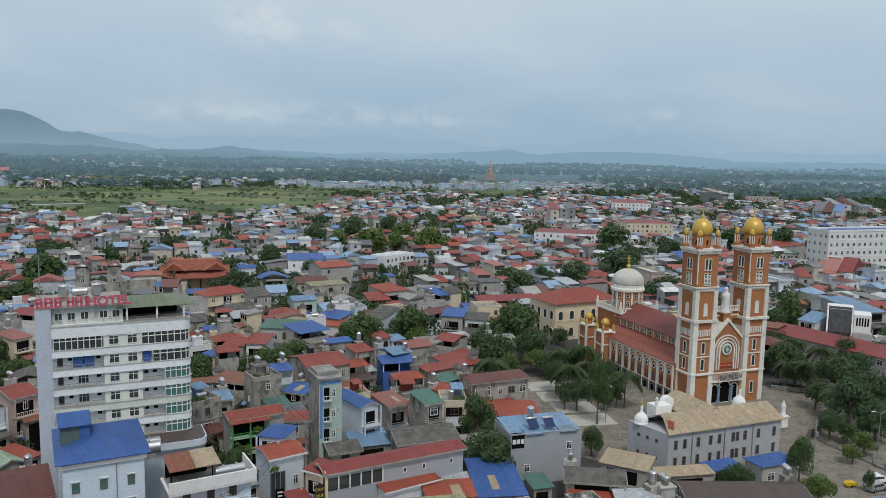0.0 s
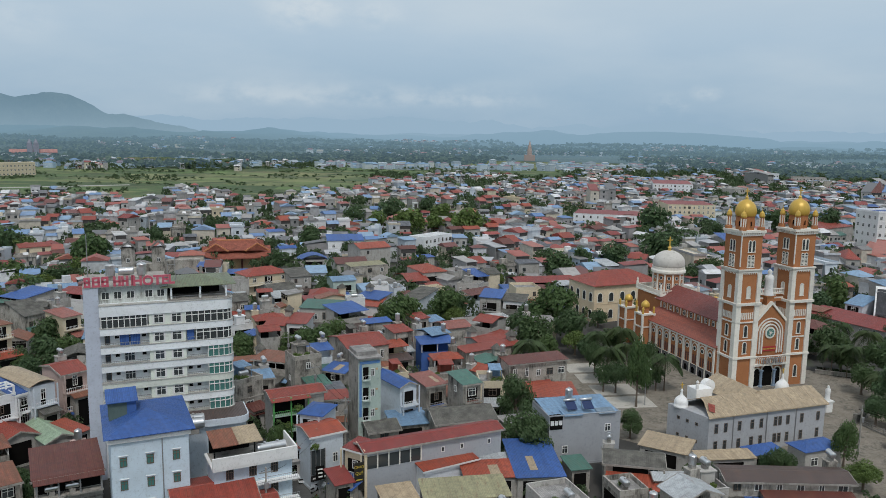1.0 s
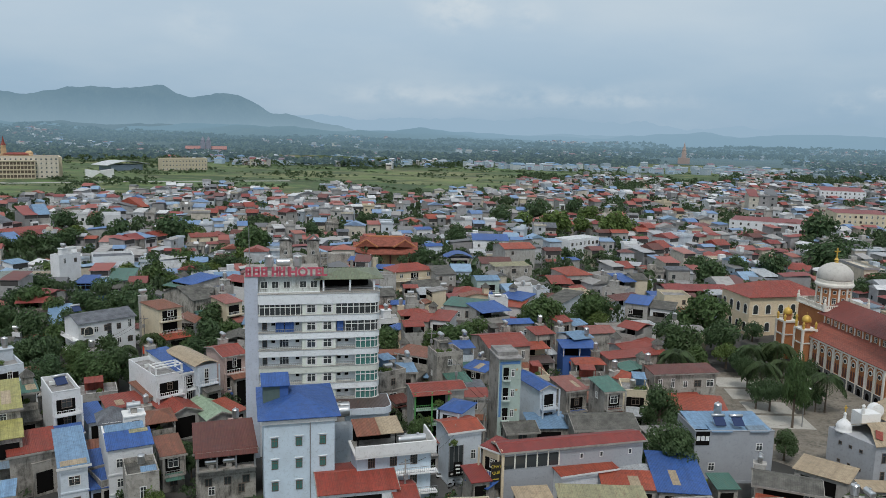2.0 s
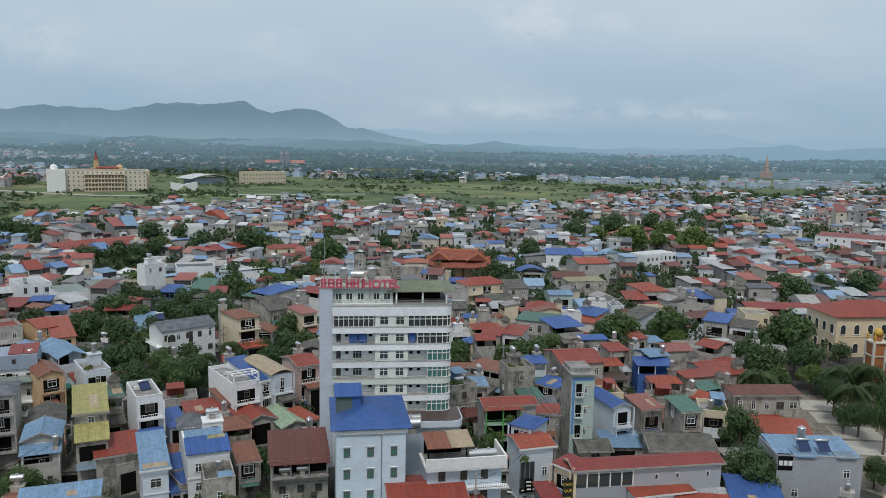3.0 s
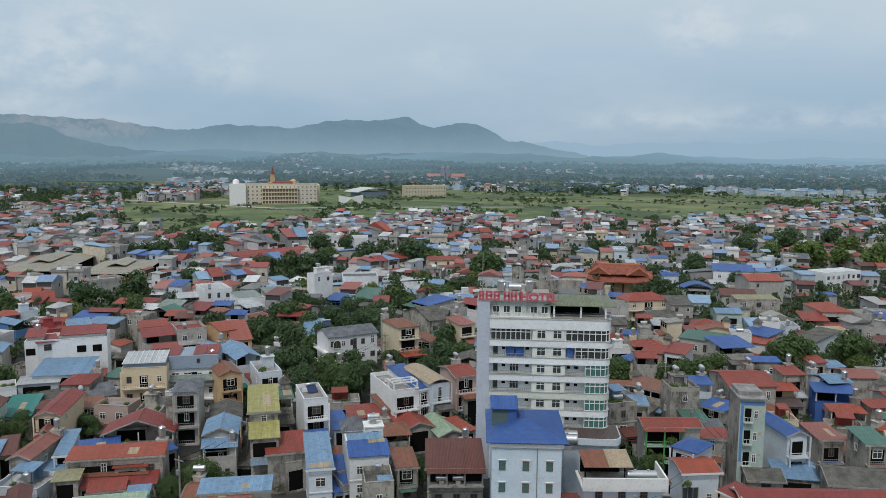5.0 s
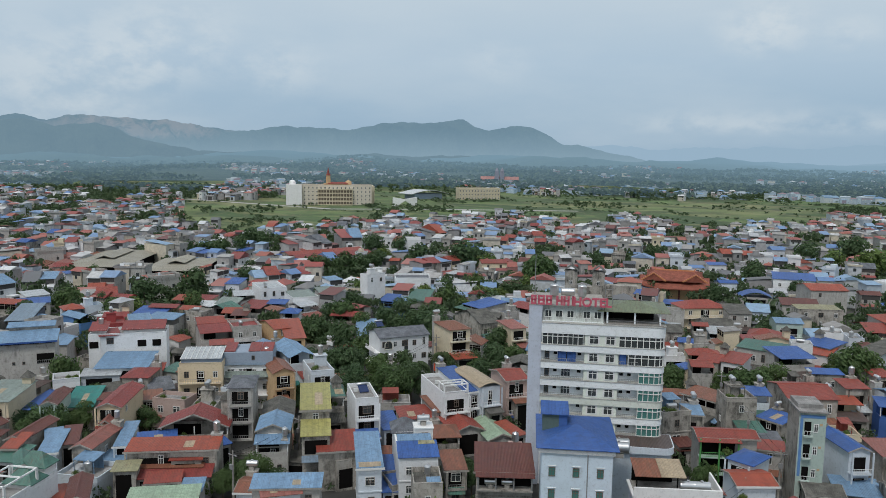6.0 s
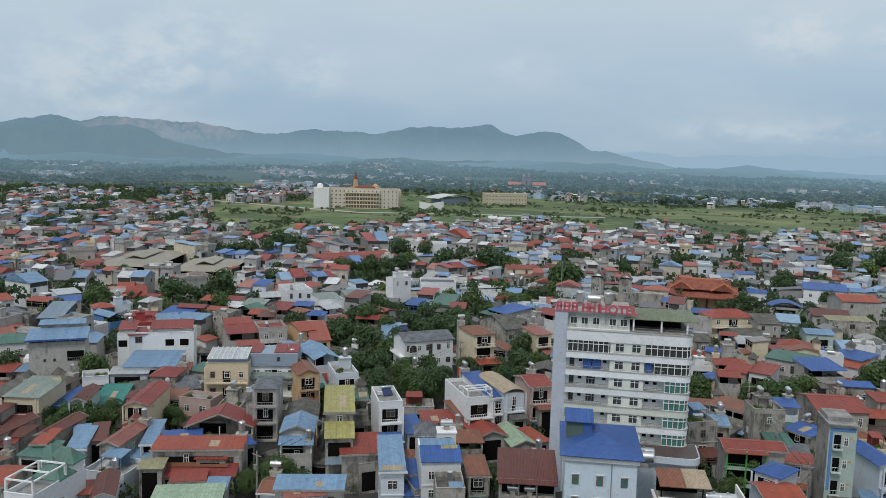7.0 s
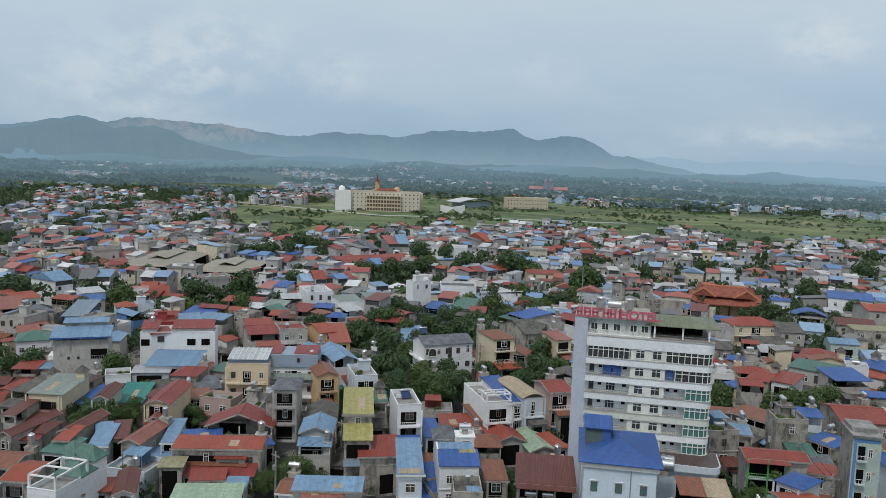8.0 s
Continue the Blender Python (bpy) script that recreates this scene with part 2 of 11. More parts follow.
gb_.inputs["IOR"].default_value = 1.6
GREEN_GLASS, gn_, gl_, gb_ = material("green_tinted_glass")
gb_.inputs["Base Color"].default_value = (0.07, 0.19, 0.17, 1)
gb_.inputs["Roughness"].default_value = 0.1
# Near black: paints the shade of open rooms on panels; also black parts.
DARK = plain("black_parts_and_interior_shade", (0.008, 0.0075, 0.007), 1.0)
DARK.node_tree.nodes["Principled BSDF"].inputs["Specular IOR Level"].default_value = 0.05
FRAME = plain("window_frame_white", (0.66, 0.66, 0.64), 0.5)
DARK_FRAME = plain("window_frame_brown", (0.12, 0.09, 0.07), 0.55)
STEEL = plain("stainless_steel", (0.62, 0.62, 0.62), 0.28, 0.9, 0.08)
RAIL = plain("rail_metal", (0.3, 0.3, 0.3), 0.5, 0.4)
CONCRETE = plaster("bare_concrete", (0.35, 0.33, 0.3), 0.7)
WHITE = plaster("white_paint", (0.78, 0.78, 0.77), 0.2)
TRIM = plaster("cream_white_trim", (0.74, 0.71, 0.64), 0.22)
BRICK = plaster("terracotta_render", (0.4, 0.17, 0.075), 0.25, (0.12, 0.07, 0.045, 1))
GOLD = plain("gold_paint", (0.56, 0.36, 0.07), 0.4, 0.25, 0.12)
SIGN_RED = plain("sign_letter_red", (0.5, 0.1, 0.14), 0.5)
PANEL = plain("solar_panel", (0.015, 0.03, 0.09), 0.15, 0.0, 0.05)
BARK = plain("tree_bark", (0.13, 0.1, 0.075), 0.9, 0.0, 0.3)
LEAF = {
    "d": leaf("leaves_dark_green", (0.07, 0.118, 0.055)),
    "r": leaf("leaves_green", (0.084, 0.138, 0.054)),
    "l": leaf("leaves_light_green", (0.11, 0.165, 0.05)),
    "y": leaf("leaves_yellow_green", (0.2, 0.26, 0.04)),
    "p": leaf("palm_leaves", (0.055, 0.085, 0.036)),
}
LEAF["t"], LEAF["c"] = LEAF["r"], LEAF["d"]


def island_colours(name, colours, rough=0.7, haze=0.0):
    """One of several colours for each separate piece of a joined mesh; haze is the share of painted haze glow mixed in.
    """
    m, n, l, b = material(name)
    geo = n.new("ShaderNodeNewGeometry")
    r = n.new("ShaderNodeValToRGB")
    r.color_ramp.interpolation = "CONSTANT"
    l.new(geo.outputs["Random Per Island"], r.inputs[0])
    es = r.color_ramp.elements
    es[0].position, es[0].color = 0.0, (*colours[0], 1)
    es[1].position, es[1].color = 1.0 / len(colours), (*colours[1], 1)
    for i, c in enumerate(colours[2:], 2):
        es.new(i / len(colours)).color = (*c, 1)
    pos = n.new("ShaderNodeNewGeometry").outputs["Position"]
    dirt = mix_node(n, l, ramp_node(n, l, noise_node(n, l, pos, 0.7, 5.0), 0.4, 0.75, 0, 0.42), r.outputs[0], (0.12, 0.11, 0.1, 1))
    l.new(dirt, b.inputs["Base Color"])
    b.inputs["Roughness"].default_value = rough
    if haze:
        painted_haze(m, n, l, b, haze)
    return m


# Paints aerial haze: flat emission mixed over the surface's own colour.
def painted_haze(m, n, l, b, amount, deep=False):
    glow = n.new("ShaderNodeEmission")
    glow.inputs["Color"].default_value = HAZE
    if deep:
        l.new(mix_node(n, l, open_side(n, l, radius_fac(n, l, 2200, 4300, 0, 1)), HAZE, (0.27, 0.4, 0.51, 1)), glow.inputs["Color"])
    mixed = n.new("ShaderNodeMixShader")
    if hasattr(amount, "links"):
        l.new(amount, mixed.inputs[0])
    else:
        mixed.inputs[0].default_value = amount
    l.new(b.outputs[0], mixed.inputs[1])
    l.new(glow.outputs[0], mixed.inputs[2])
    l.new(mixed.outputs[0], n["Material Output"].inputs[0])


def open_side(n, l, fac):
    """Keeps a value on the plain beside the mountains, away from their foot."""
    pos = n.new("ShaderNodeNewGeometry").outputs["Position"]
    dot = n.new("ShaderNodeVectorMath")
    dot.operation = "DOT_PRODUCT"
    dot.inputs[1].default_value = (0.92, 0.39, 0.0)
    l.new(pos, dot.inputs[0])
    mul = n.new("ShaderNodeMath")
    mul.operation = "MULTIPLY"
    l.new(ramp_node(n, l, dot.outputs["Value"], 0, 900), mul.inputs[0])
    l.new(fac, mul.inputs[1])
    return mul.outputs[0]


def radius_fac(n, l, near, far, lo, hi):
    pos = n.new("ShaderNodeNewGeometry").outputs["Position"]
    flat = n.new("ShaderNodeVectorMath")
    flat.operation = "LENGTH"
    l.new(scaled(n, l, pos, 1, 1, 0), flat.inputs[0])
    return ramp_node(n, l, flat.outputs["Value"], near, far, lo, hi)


ROOF_TINTS = [(0.33, 0.1, 0.08), (0.36, 0.15, 0.125), (0.2, 0.3, 0.46), (0.4, 0.41, 0.43), (0.29, 0.07, 0.06), (0.23, 0.055, 0.05), (0.16, 0.06, 0.055), (0.33, 0.11, 0.08), (0.3, 0.29, 0.28), (0.36, 0.35, 0.34), (0.12, 0.22, 0.42), (0.24, 0.36, 0.5), (0.5, 0.5, 0.5), (0.14, 0.145, 0.155), (0.3, 0.09, 0.075), (0.19, 0.19, 0.19), (0.17, 0.28, 0.46), (0.62, 0.63, 0.64)]
WALL_TINTS = [(0.41, 0.41, 0.42), (0.50, 0.52, 0.53), (0.66, 0.67, 0.68), (0.55, 0.50, 0.42), (0.26, 0.26, 0.26), (0.42, 0.48, 0.54), (0.34, 0.34, 0.34), (0.72, 0.73, 0.74), (0.54, 0.56, 0.59), (0.60, 0.54, 0.43), (0.30, 0.29, 0.29), (0.38, 0.37, 0.36)]
FAR_ROOF, FAR_WALL = island_colours("town_roofs", ROOF_TINTS), island_colours("town_walls", WALL_TINTS, 0.85)
# Same tints again with distance haze painted in as emission.
HAZE_ROOF, HAZE_WALL = island_colours("hazed_distant_roofs", ROOF_TINTS, 0.7, 0.4), island_colours("hazed_distant_walls", WALL_TINTS, 0.85, 0.36)

GROUND, n_, l_, b_ = material("town_ground_and_fields")
pos_ = n_.new("ShaderNodeNewGeometry").outputs["Position"]
concrete_ = mix_node(n_, l_, ramp_node(n_, l_, noise_node(n_, l_, pos_, 0.08, 6.0), 0.35, 0.7), (0.07, 0.067, 0.062, 1), (0.034, 0.033, 0.031, 1))
concrete_ = mix_node(n_, l_, ramp_node(n_, l_, noise_node(n_, l_, pos_, 0.9, 6.0), 0.45, 0.75, 0, 0.5), concrete_, (0.04, 0.04, 0.036, 1))
weeds_ = ramp_node(n_, l_, noise_node(n_, l_, pos_, 0.035, 5.0), 0.55, 0.62)
concrete_ = mix_node(n_, l_, weeds_, concrete_, (0.05, 0.078, 0.028, 1))
plots_ = n_.new("ShaderNodeTexVoronoi")
plots_.inputs["Scale"].default_value = 1.0
l_.new(scaled(n_, l_, pos_, 0.009, 0.019, 0.0), plots_.inputs["Vector"])
green_ = n_.new("ShaderNodeValToRGB")
plot_ = n_.new("ShaderNodeSeparateColor")
l_.new(plots_.outputs["Color"], plot_.inputs[0])
l_.new(plot_.outputs[0], green_.inputs[0])
green_.color_ramp.elements[0].color, green_.color_ramp.elements[1].color = (0.045, 0.085, 0.03, 1), (0.22, 0.22, 0.1, 1)
green_.color_ramp.elements.new(0.5).color = (0.1, 0.17, 0.05, 1)
green2_ = mix_node(n_, l_, ramp_node(n_, l_, noise_node(n_, l_, pos_, 0.02, 9.0, 0.7), 0.42, 0.62), green_.outputs[0], (0.04, 0.066, 0.026, 1))
edge_ = n_.new("ShaderNodeTexVoronoi")
edge_.feature = "DISTANCE_TO_EDGE"
l_.new(scaled(n_, l_, pos_, 0.009, 0.019, 0.0), edge_.inputs["Vector"])
green3_ = mix_node(n_, l_, ramp_node(n_, l_, edge_.outputs["Distance"], 0.0, 0.05, 0.7, 0.0), green2_, (0.14, 0.13, 0.07, 1))
tufts_ = ramp_node(n_, l_, noise_node(n_, l_, scaled(n_, l_, pos_, 0.05, 0.12, 0.0), 1.0, 8.0, 0.75), 0.5, 0.72, 0, 0.6)
green3_ = mix_node(n_, l_, tufts_, green3_, (0.042, 0.078, 0.028, 1))
straw_ = ramp_node(n_, l_, noise_node(n_, l_, scaled(n_, l_, pos_, 0.012, 0.03, 3.0), 1.0, 4.0, 0.6), 0.56, 0.66, 0, 0.7)
green3_ = mix_node(n_, l_, straw_, green3_, (0.2, 0.2, 0.09, 1))
town_ = n_.new("ShaderNodeMath")
l_.new(radius_fac(n_, l_, 420, 600, 0, 1), town_.inputs[0])
l_.new(ramp_node(n_, l_, noise_node(n_, l_, pos_, 0.008, 3.0), 0.3, 0.7, -0.5, 0.5), town_.inputs[1])
l_.new(mix_node(n_, l_, ramp_node(n_, l_, town_.outputs[0], 0.4, 0.6), concrete_, green3_), b_.inputs["Base Color"])
b_.inputs["Roughness"].default_value = 0.95
bump_node(n_, l_, noise_node(n_, l_, pos_, 1.5, 6.0, 0.7), 0.4, 0.15, b_)

# ---------------------------------------------------------------- mesh helpers
def mesh_of(name, verts, faces, mats, slots=None, smooth=False):
    me = bpy.data.meshes.new(name)
    me.from_pydata([tuple(v) for v in verts], [], faces)
    for m in mats if isinstance(mats, (list, tuple)) else [mats]:
        me.materials.append(m)
    if slots is not None:
        me.polygons.foreach_set("material_index", slots)
    if smooth:
        me.polygons.foreach_set("use_smooth", [True] * len(faces))
    me.update()
    return me


def part(name, me, parent, m=None, label=""):
    """Links a mesh as one part under a thing or a part."""
    ob = new(name, me)
    ob.parent = parent
    if m is not None:
        ob.matrix_basis = m
    if label:
        ob["label"] = label
    return ob


def thing(name, m, label, category, group="", kind=""):
    """An empty at the base of a thing."""
    ob = new(name)
    ob.empty_display_size = 0.5
    ob.matrix_basis = m
    return tagged(ob, label, category, group, kind)


class Shape:
    """Collects boxes, prisms and turned forms for one mesh."""

    def __init__(self):
        self.v, self.f, self.s = [], [], []

    def add(self, verts, faces, slot=0):
        k = len(self.v)
        self.v += verts
        self.f += [tuple(i + k for i in f) for f in faces]
        self.s += [slot] * len(faces)
        return self

    def box(self, x0, x1, y0, y1, z0, z1, slot=0):
        v = [(x, y, z) for z in (z0, z1) for x, y in ((x0, y0), (x1, y0), (x1, y1), (x0, y1))]
        return self.add(v, [(3, 2, 1, 0), (4, 5, 6, 7), (0, 1, 5, 4), (1, 2, 6, 5), (2, 3, 7, 6), (3, 0, 4, 7)], slot)

    def prism(self, outline, z0, z1, slot=0):
        k = len(outline)
        v = [(x, y, z0) for x, y in outline] + [(x, y, z1) for x, y in outline]
        return self.add(v, [tuple(range(k))[::-1], tuple(range(k, 2 * k))] + [(i, (i + 1) % k, k + (i + 1) % k, k + i) for i in range(k)], slot)

    def wallprism(self, outline, y0, y1, slot=0):
        """A profile in x and z, pushed along y."""
        k = len(outline)
        v = [(x, y0, z) for x, z in outline] + [(x, y1, z) for x, z in outline]
        return self.add(v, [tuple(range(k)), tuple(range(k, 2 * k))[::-1]] + [((i + 1) % k, i, k + i, k + (i + 1) % k) for i in range(k)], slot)

    def turned(self, profile, cx=0, cy=0, n=16, slot=0):
        """A profile of radius and height, turned round the z axis."""
        v = [(cx + r * math.cos(2 * math.pi * i / n), cy + r * math.sin(2 * math.pi * i / n), z) for r, z in profile for i in range(n)]
        f = [(a * n + i, a * n + (i + 1) % n, (a + 1) * n + (i + 1) % n, (a + 1) * n + i) for a in range(len(profile) - 1) for i in range(n)]
        f += [tuple(range(n))[::-1], tuple(range((len(profile) - 1) * n, len(profile) * n))]
        return self.add(v, f, slot)

    def sheet(self, a, b, c, d, thick, slot=0):
        """A slab under the quad a b c d."""
        v = [tuple(p) for p in (a, b, c, d)] + [(p[0], p[1], p[2] - thick) for p in (a, b, c, d)]
        return self.add(v, [(0, 1, 2, 3), (7, 6, 5, 4), (4, 5, 1, 0), (5, 6, 2, 1), (6, 7, 3, 2), (7, 4, 0, 3)], slot)

    def mesh(self, name, mats, smooth=False):
        return mesh_of(name, self.v, self.f, mats, self.s, smooth)


CACHE = {}


def cached(key, make):
    if key not in CACHE:
        CACHE[key] = make()
    return CACHE[key]


def lattice(w, h, bars, pane_slot=None):
    """A window frame in one piece: bars round the openings, the panes set back (their own slot, or left out)."""
    t = 0.1
    xs = [-w / 2, -w / 2 + t]
    for i in range(bars):
        x = -w / 2 + w * (i + 1) / (bars + 1)
        xs += [x - t * 0.35, x + t * 0.35]
    xs += [w / 2 - t, w / 2]
    zs = [0, t, h * 0.68 - t * 0.35, h * 0.68 + t * 0.35, h - t, h] if h > 1.3 else [0, t, h - t, h]
    s, nx, nz = Shape(), len(xs), len(zs)
    front = [(x, -0.09, z) for z in zs for x in xs]
    back = [(x, -0.02, z) for z in zs for x in xs]
    k, faces, slots = nx * nz, [], []
    at = lambda i, j: j * nx + i
    hole = lambda i, j: 0 <= i < nx - 1 and 0 <= j < nz - 1 and i % 2 == 1 and j % 2 == 1
    solid = lambda i, j: 0 <= i < nx - 1 and 0 <= j < nz - 1 and not hole(i, j)
    for j in range(nz - 1):
        for i in range(nx - 1):
            a, b, c, d = at(i, j), at(i + 1, j), at(i + 1, j + 1), at(i, j + 1)
            if hole(i, j):
                if pane_slot is not None:
                    s.f.append((k + a, k + b, k + c, k + d))
                    s.s.append(pane_slot)
                continue
            s.f.append((a, b, c, d))
            s.s.append(0)
            for p, q, (u, v) in ((a, b, (i, j - 1)), (b, c, (i + 1, j)), (c, d, (i, j + 1)), (d, a, (i - 1, j))):
                if not solid(u, v):
                    s.f.append((q, p, k + p, k + q))
                    s.s.append(0)
    s.v = front + back
    return s


def window(parent, x, y, z, w, h, turn=0, bars=1, frame_mat=None, glass=None, near=True):
    """A framed window set on a wall that faces -y (turn 0), with its panes behind the bars."""
    fm, gm = frame_mat or FRAME, glass or GLASS
    m = pose(x, y, z, 0, 0, turn)
    key = (round(w, 1), round(h, 1), bars, fm.name, gm.name)
    if near:
        win = part("window", cached(("frame",) + key, lambda: lattice(w, h, bars).mesh("window", fm)), parent, m)
        part("pane", cached(("pane",) + key, lambda: Shape().box(-w / 2 + 0.04, w / 2 - 0.04, -0.035, 0.015, 0.04, h - 0.04).mesh("pane", gm)), win)
    else:
        win = part("window", cached(("both",) + key, lambda: lattice(w, h, bars, 1).mesh("window", [fm, gm])), parent, m)
    return win


def rail_shape(length, h=0.9):
    s = Shape().box(-length / 2, length / 2, -0.03, 0.03, h - 0.06, h).box(-length / 2, length / 2, -0.02, 0.02, 0.1, 0.15)
    k = max(2, int(length / 0.35))
    for i in range(k + 1):
        x = -length / 2 + length * i / k
        s.box(x - 0.02, x + 0.02, -0.02, 0.02, 0, h - 0.06)
    return s


def railing(parent, x, y, z, length, turn=0, mat=None, h=0.9):
    me = cached(("rail", round(length, 1), h, (mat or RAIL).name), lambda: rail_shape(length, h).mesh("railing", mat or RAIL))
    return part("railing", me, parent, pose(x, y, z, 0, 0, turn))


# ---------------------------------------------------------------- town houses
class Batch:
    """Many small houses joined into one mesh: walls, roofs and window panes."""

    def __init__(self):
        self.v, self.f, self.s = [], [], []

    def put(self, verts, faces, slot):
        k = len(self.v)
        self.v += verts
        self.f += [tuple(i + k for i in f) for f in faces]
        self.s += [slot] * len(faces)

    def house(self, r, x, y, turn, w, d, h, kind, slots=(0, 1)):
        c, s = math.cos(turn), math.sin(turn)
        wall, roof = slots
        P = lambda a, b, z: (x + a * c - b * s, y + a * s + b * c, z)
        q = [(-w / 2, -d / 2), (w / 2, -d / 2), (w / 2, d / 2), (-w / 2, d / 2)]
        self.put([P(a, b, 0) for a, b in q] + [P(a, b, h) for a, b in q], [(0, 1, 5, 4), (1, 2, 6, 5), (2, 3, 7, 6), (3, 0, 4, 7), (4, 5, 6, 7)], wall)
        o = 0.4
        q = [(-w / 2 - o, -d / 2 - o), (w / 2 + o, -d / 2 - o), (w / 2 + o, d / 2 + o), (-w / 2 - o, d / 2 + o)]
        z, rise = h + 0.05, 0.2 * d
        if kind == 0:
            self.put([P(a, b, z) for a, b in q] + [P(-w / 2 - o, 0, z + rise), P(w / 2 + o, 0, z + rise)], [(0, 1, 5, 4), (2, 3, 4, 5), (1, 2, 5), (3, 0, 4)], roof)
        elif kind == 1:
            k = max(0.1, w / 2 - d / 2)
            self.put([P(a, b, z) for a, b in q] + [P(-k, 0, z + rise), P(k, 0, z + rise)], [(0, 1, 5, 4), (2, 3, 4, 5), (1, 2, 5), (3, 0, 4)], roof)
        elif kind == 2:
            self.put([P(q[0][0], q[0][1], z), P(q[1][0], q[1][1], z), P(q[2][0], q[2][1], z + rise * 0.5), P(q[3][0], q[3][1], z + rise * 0.5)], [(0, 1, 2, 3)], roof)
        else:
            for i in range(4):
                a, b = q[i], q[(i + 1) % 4]
                self.put([P(*a, h), P(*b, h), P(*b, h + 0.9), P(*a, h + 0.9)], [(0, 1, 2, 3)], wall)
            if r.random() < 0.6:
                a, b, t = r.uniform(-0.3, 0.1) * w, r.uniform(-0.3, 0.1) * d, 2.2
                p4 = [(a, b), (a + 2.4, b), (a + 2.4, b + 2.2), (a, b + 2.2)]
                self.put([P(*p, h) for p in p4] + [P(*p, h + t) for p in p4], [(0, 1, 5, 4), (1, 2, 6, 5), (2, 3, 7, 6), (3, 0, 4, 7), (4, 5, 6, 7)], wall)
            if r.random() < 0.5:
                a, b = r.uniform(-0.3, 0.3) * w, -0.2 * d
                self.put([P(a - 0.9, b - 0.4, h + 0.6), P(a + 0.9, b - 0.4, h + 0.6), P(a + 0.9, b + 0.4, h + 0.6), P(a - 0.9, b + 0.4, h + 0.6), P(a - 0.9, b, h + 1.6), P(a + 0.9, b, h + 1.6)], [(0, 1, 5, 4), (2, 3, 4, 5), (1, 2, 5), (3, 0, 4)], 3)
        if r.random() < 0.6:
            ew, ed, eh = w * r.uniform(0.5, 1.0), r.uniform(1.8, 4.0), h * r.uniform(0.4, 0.7)
            ex = r.uniform(-0.5, 0.5) * (w - ew)
            p4 = [(ex - ew / 2, -d / 2 - ed), (ex + ew / 2, -d / 2 - ed), (ex + ew / 2, -d / 2 + 0.05), (ex - ew / 2, -d / 2 + 0.05)]
            self.put([P(*p, 0) for p in p4] + [P(*p, eh) for p in p4], [(0, 1, 5, 4), (1, 2, 6, 5), (3, 0, 4, 7), (4, 5, 6, 7)], 0)
            if r.random() < 0.7:
                self.put([P(p4[0][0] - 0.3, p4[0][1] - 0.4, eh + 0.1), P(p4[1][0] + 0.3, p4[1][1] - 0.4, eh + 0.1), P(p4[2][0] + 0.3, p4[2][1] - 0.1, eh + 0.6), P(p4[3][0] - 0.3, p4[3][1] - 0.1, eh + 0.6)], [(0, 1, 2, 3)], 1)
            # Slot 4 quad: shade of an open front, painted as a flat panel.
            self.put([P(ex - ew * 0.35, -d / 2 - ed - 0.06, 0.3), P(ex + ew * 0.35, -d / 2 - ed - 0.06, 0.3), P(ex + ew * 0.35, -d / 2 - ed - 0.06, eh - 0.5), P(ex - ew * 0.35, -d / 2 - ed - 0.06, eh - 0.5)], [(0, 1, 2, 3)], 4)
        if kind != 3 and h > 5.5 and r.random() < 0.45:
            # Slot 4 strip imitates the shaded storey below the eaves.
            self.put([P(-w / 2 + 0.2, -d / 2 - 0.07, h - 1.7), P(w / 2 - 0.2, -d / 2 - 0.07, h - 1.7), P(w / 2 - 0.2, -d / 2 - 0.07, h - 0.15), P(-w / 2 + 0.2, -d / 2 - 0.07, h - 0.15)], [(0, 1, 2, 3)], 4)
        for sd in (-1, 1):
            if r.random() < 0.5:
                b, zz, a = r.uniform(-0.3, 0.3) * d, h * r.uniform(0.45, 0.7), sd * (w / 2 + 0.06)
                self.put([P(a, b - 0.5, zz), P(a, b + 0.5, zz), P(a, b + 0.5, zz + 1.2), P(a, b - 0.5, zz + 1.2)], [(0, 1, 2, 3)], 2)
        n, fl = max(1, int(w / 3)), max(1, int(h / 3.2))
        for i in range(fl):
            for k in range(n):
                if r.random() < 0.75:
                    a, zz = -w / 2 + w * (k + 0.5) / n, i * h / fl + 1.0
                    self.put([P(a - 0.6, -d / 2 - 0.06, zz), P(a + 0.6, -d / 2 - 0.06, zz), P(a + 0.6, -d / 2 - 0.06, zz + 1.4), P(a - 0.6, -d / 2 - 0.06, zz + 1.4)], [(0, 1, 2, 3)], 2)

    def build(self, name, label, mats):
        ob = new(name, mesh_of(name, self.v, self.f, mats, self.s))
        return tagged(ob, label, "houses", kind="stuff")


town = Batch()
# own colours of the far houses, after the five mixed slots of the joined mesh
FAR_SLOTS = ["red", "crimson", "orange", "salmon", "maroon", "blue", "sky", "green", "silver", "white", "bluegrey", "slate", "moss", "grey"]
FAR_WALLS = ["white", "cream", "stain", "grey", "pale"]


def far_slots(roof, wall):
    return (5 + len(FAR_SLOTS) + FAR_WALLS.index(wall) if wall in FAR_WALLS else 0, 5 + FAR_SLOTS.index(roof) if roof in FAR_SLOTS else 1)



COLOUR_WORDS = {"sky": "pale blue", "fl": "flat", "grey": "grey", "stain": "weathered grey", "pale": "pale bluish", "bluewall": "bright blue", "blue2": "bright blue", "bluegrey2": "grey", "palegreen": "pale green", "bluegrey": "blue-grey", "slatewall": "dark slate", "crimsonwall": "crimson", "olive": "olive yellow", "moss": "mossy grey", "slate": "slate grey", "silver": "zinc grey", "rust": "rusty red"}
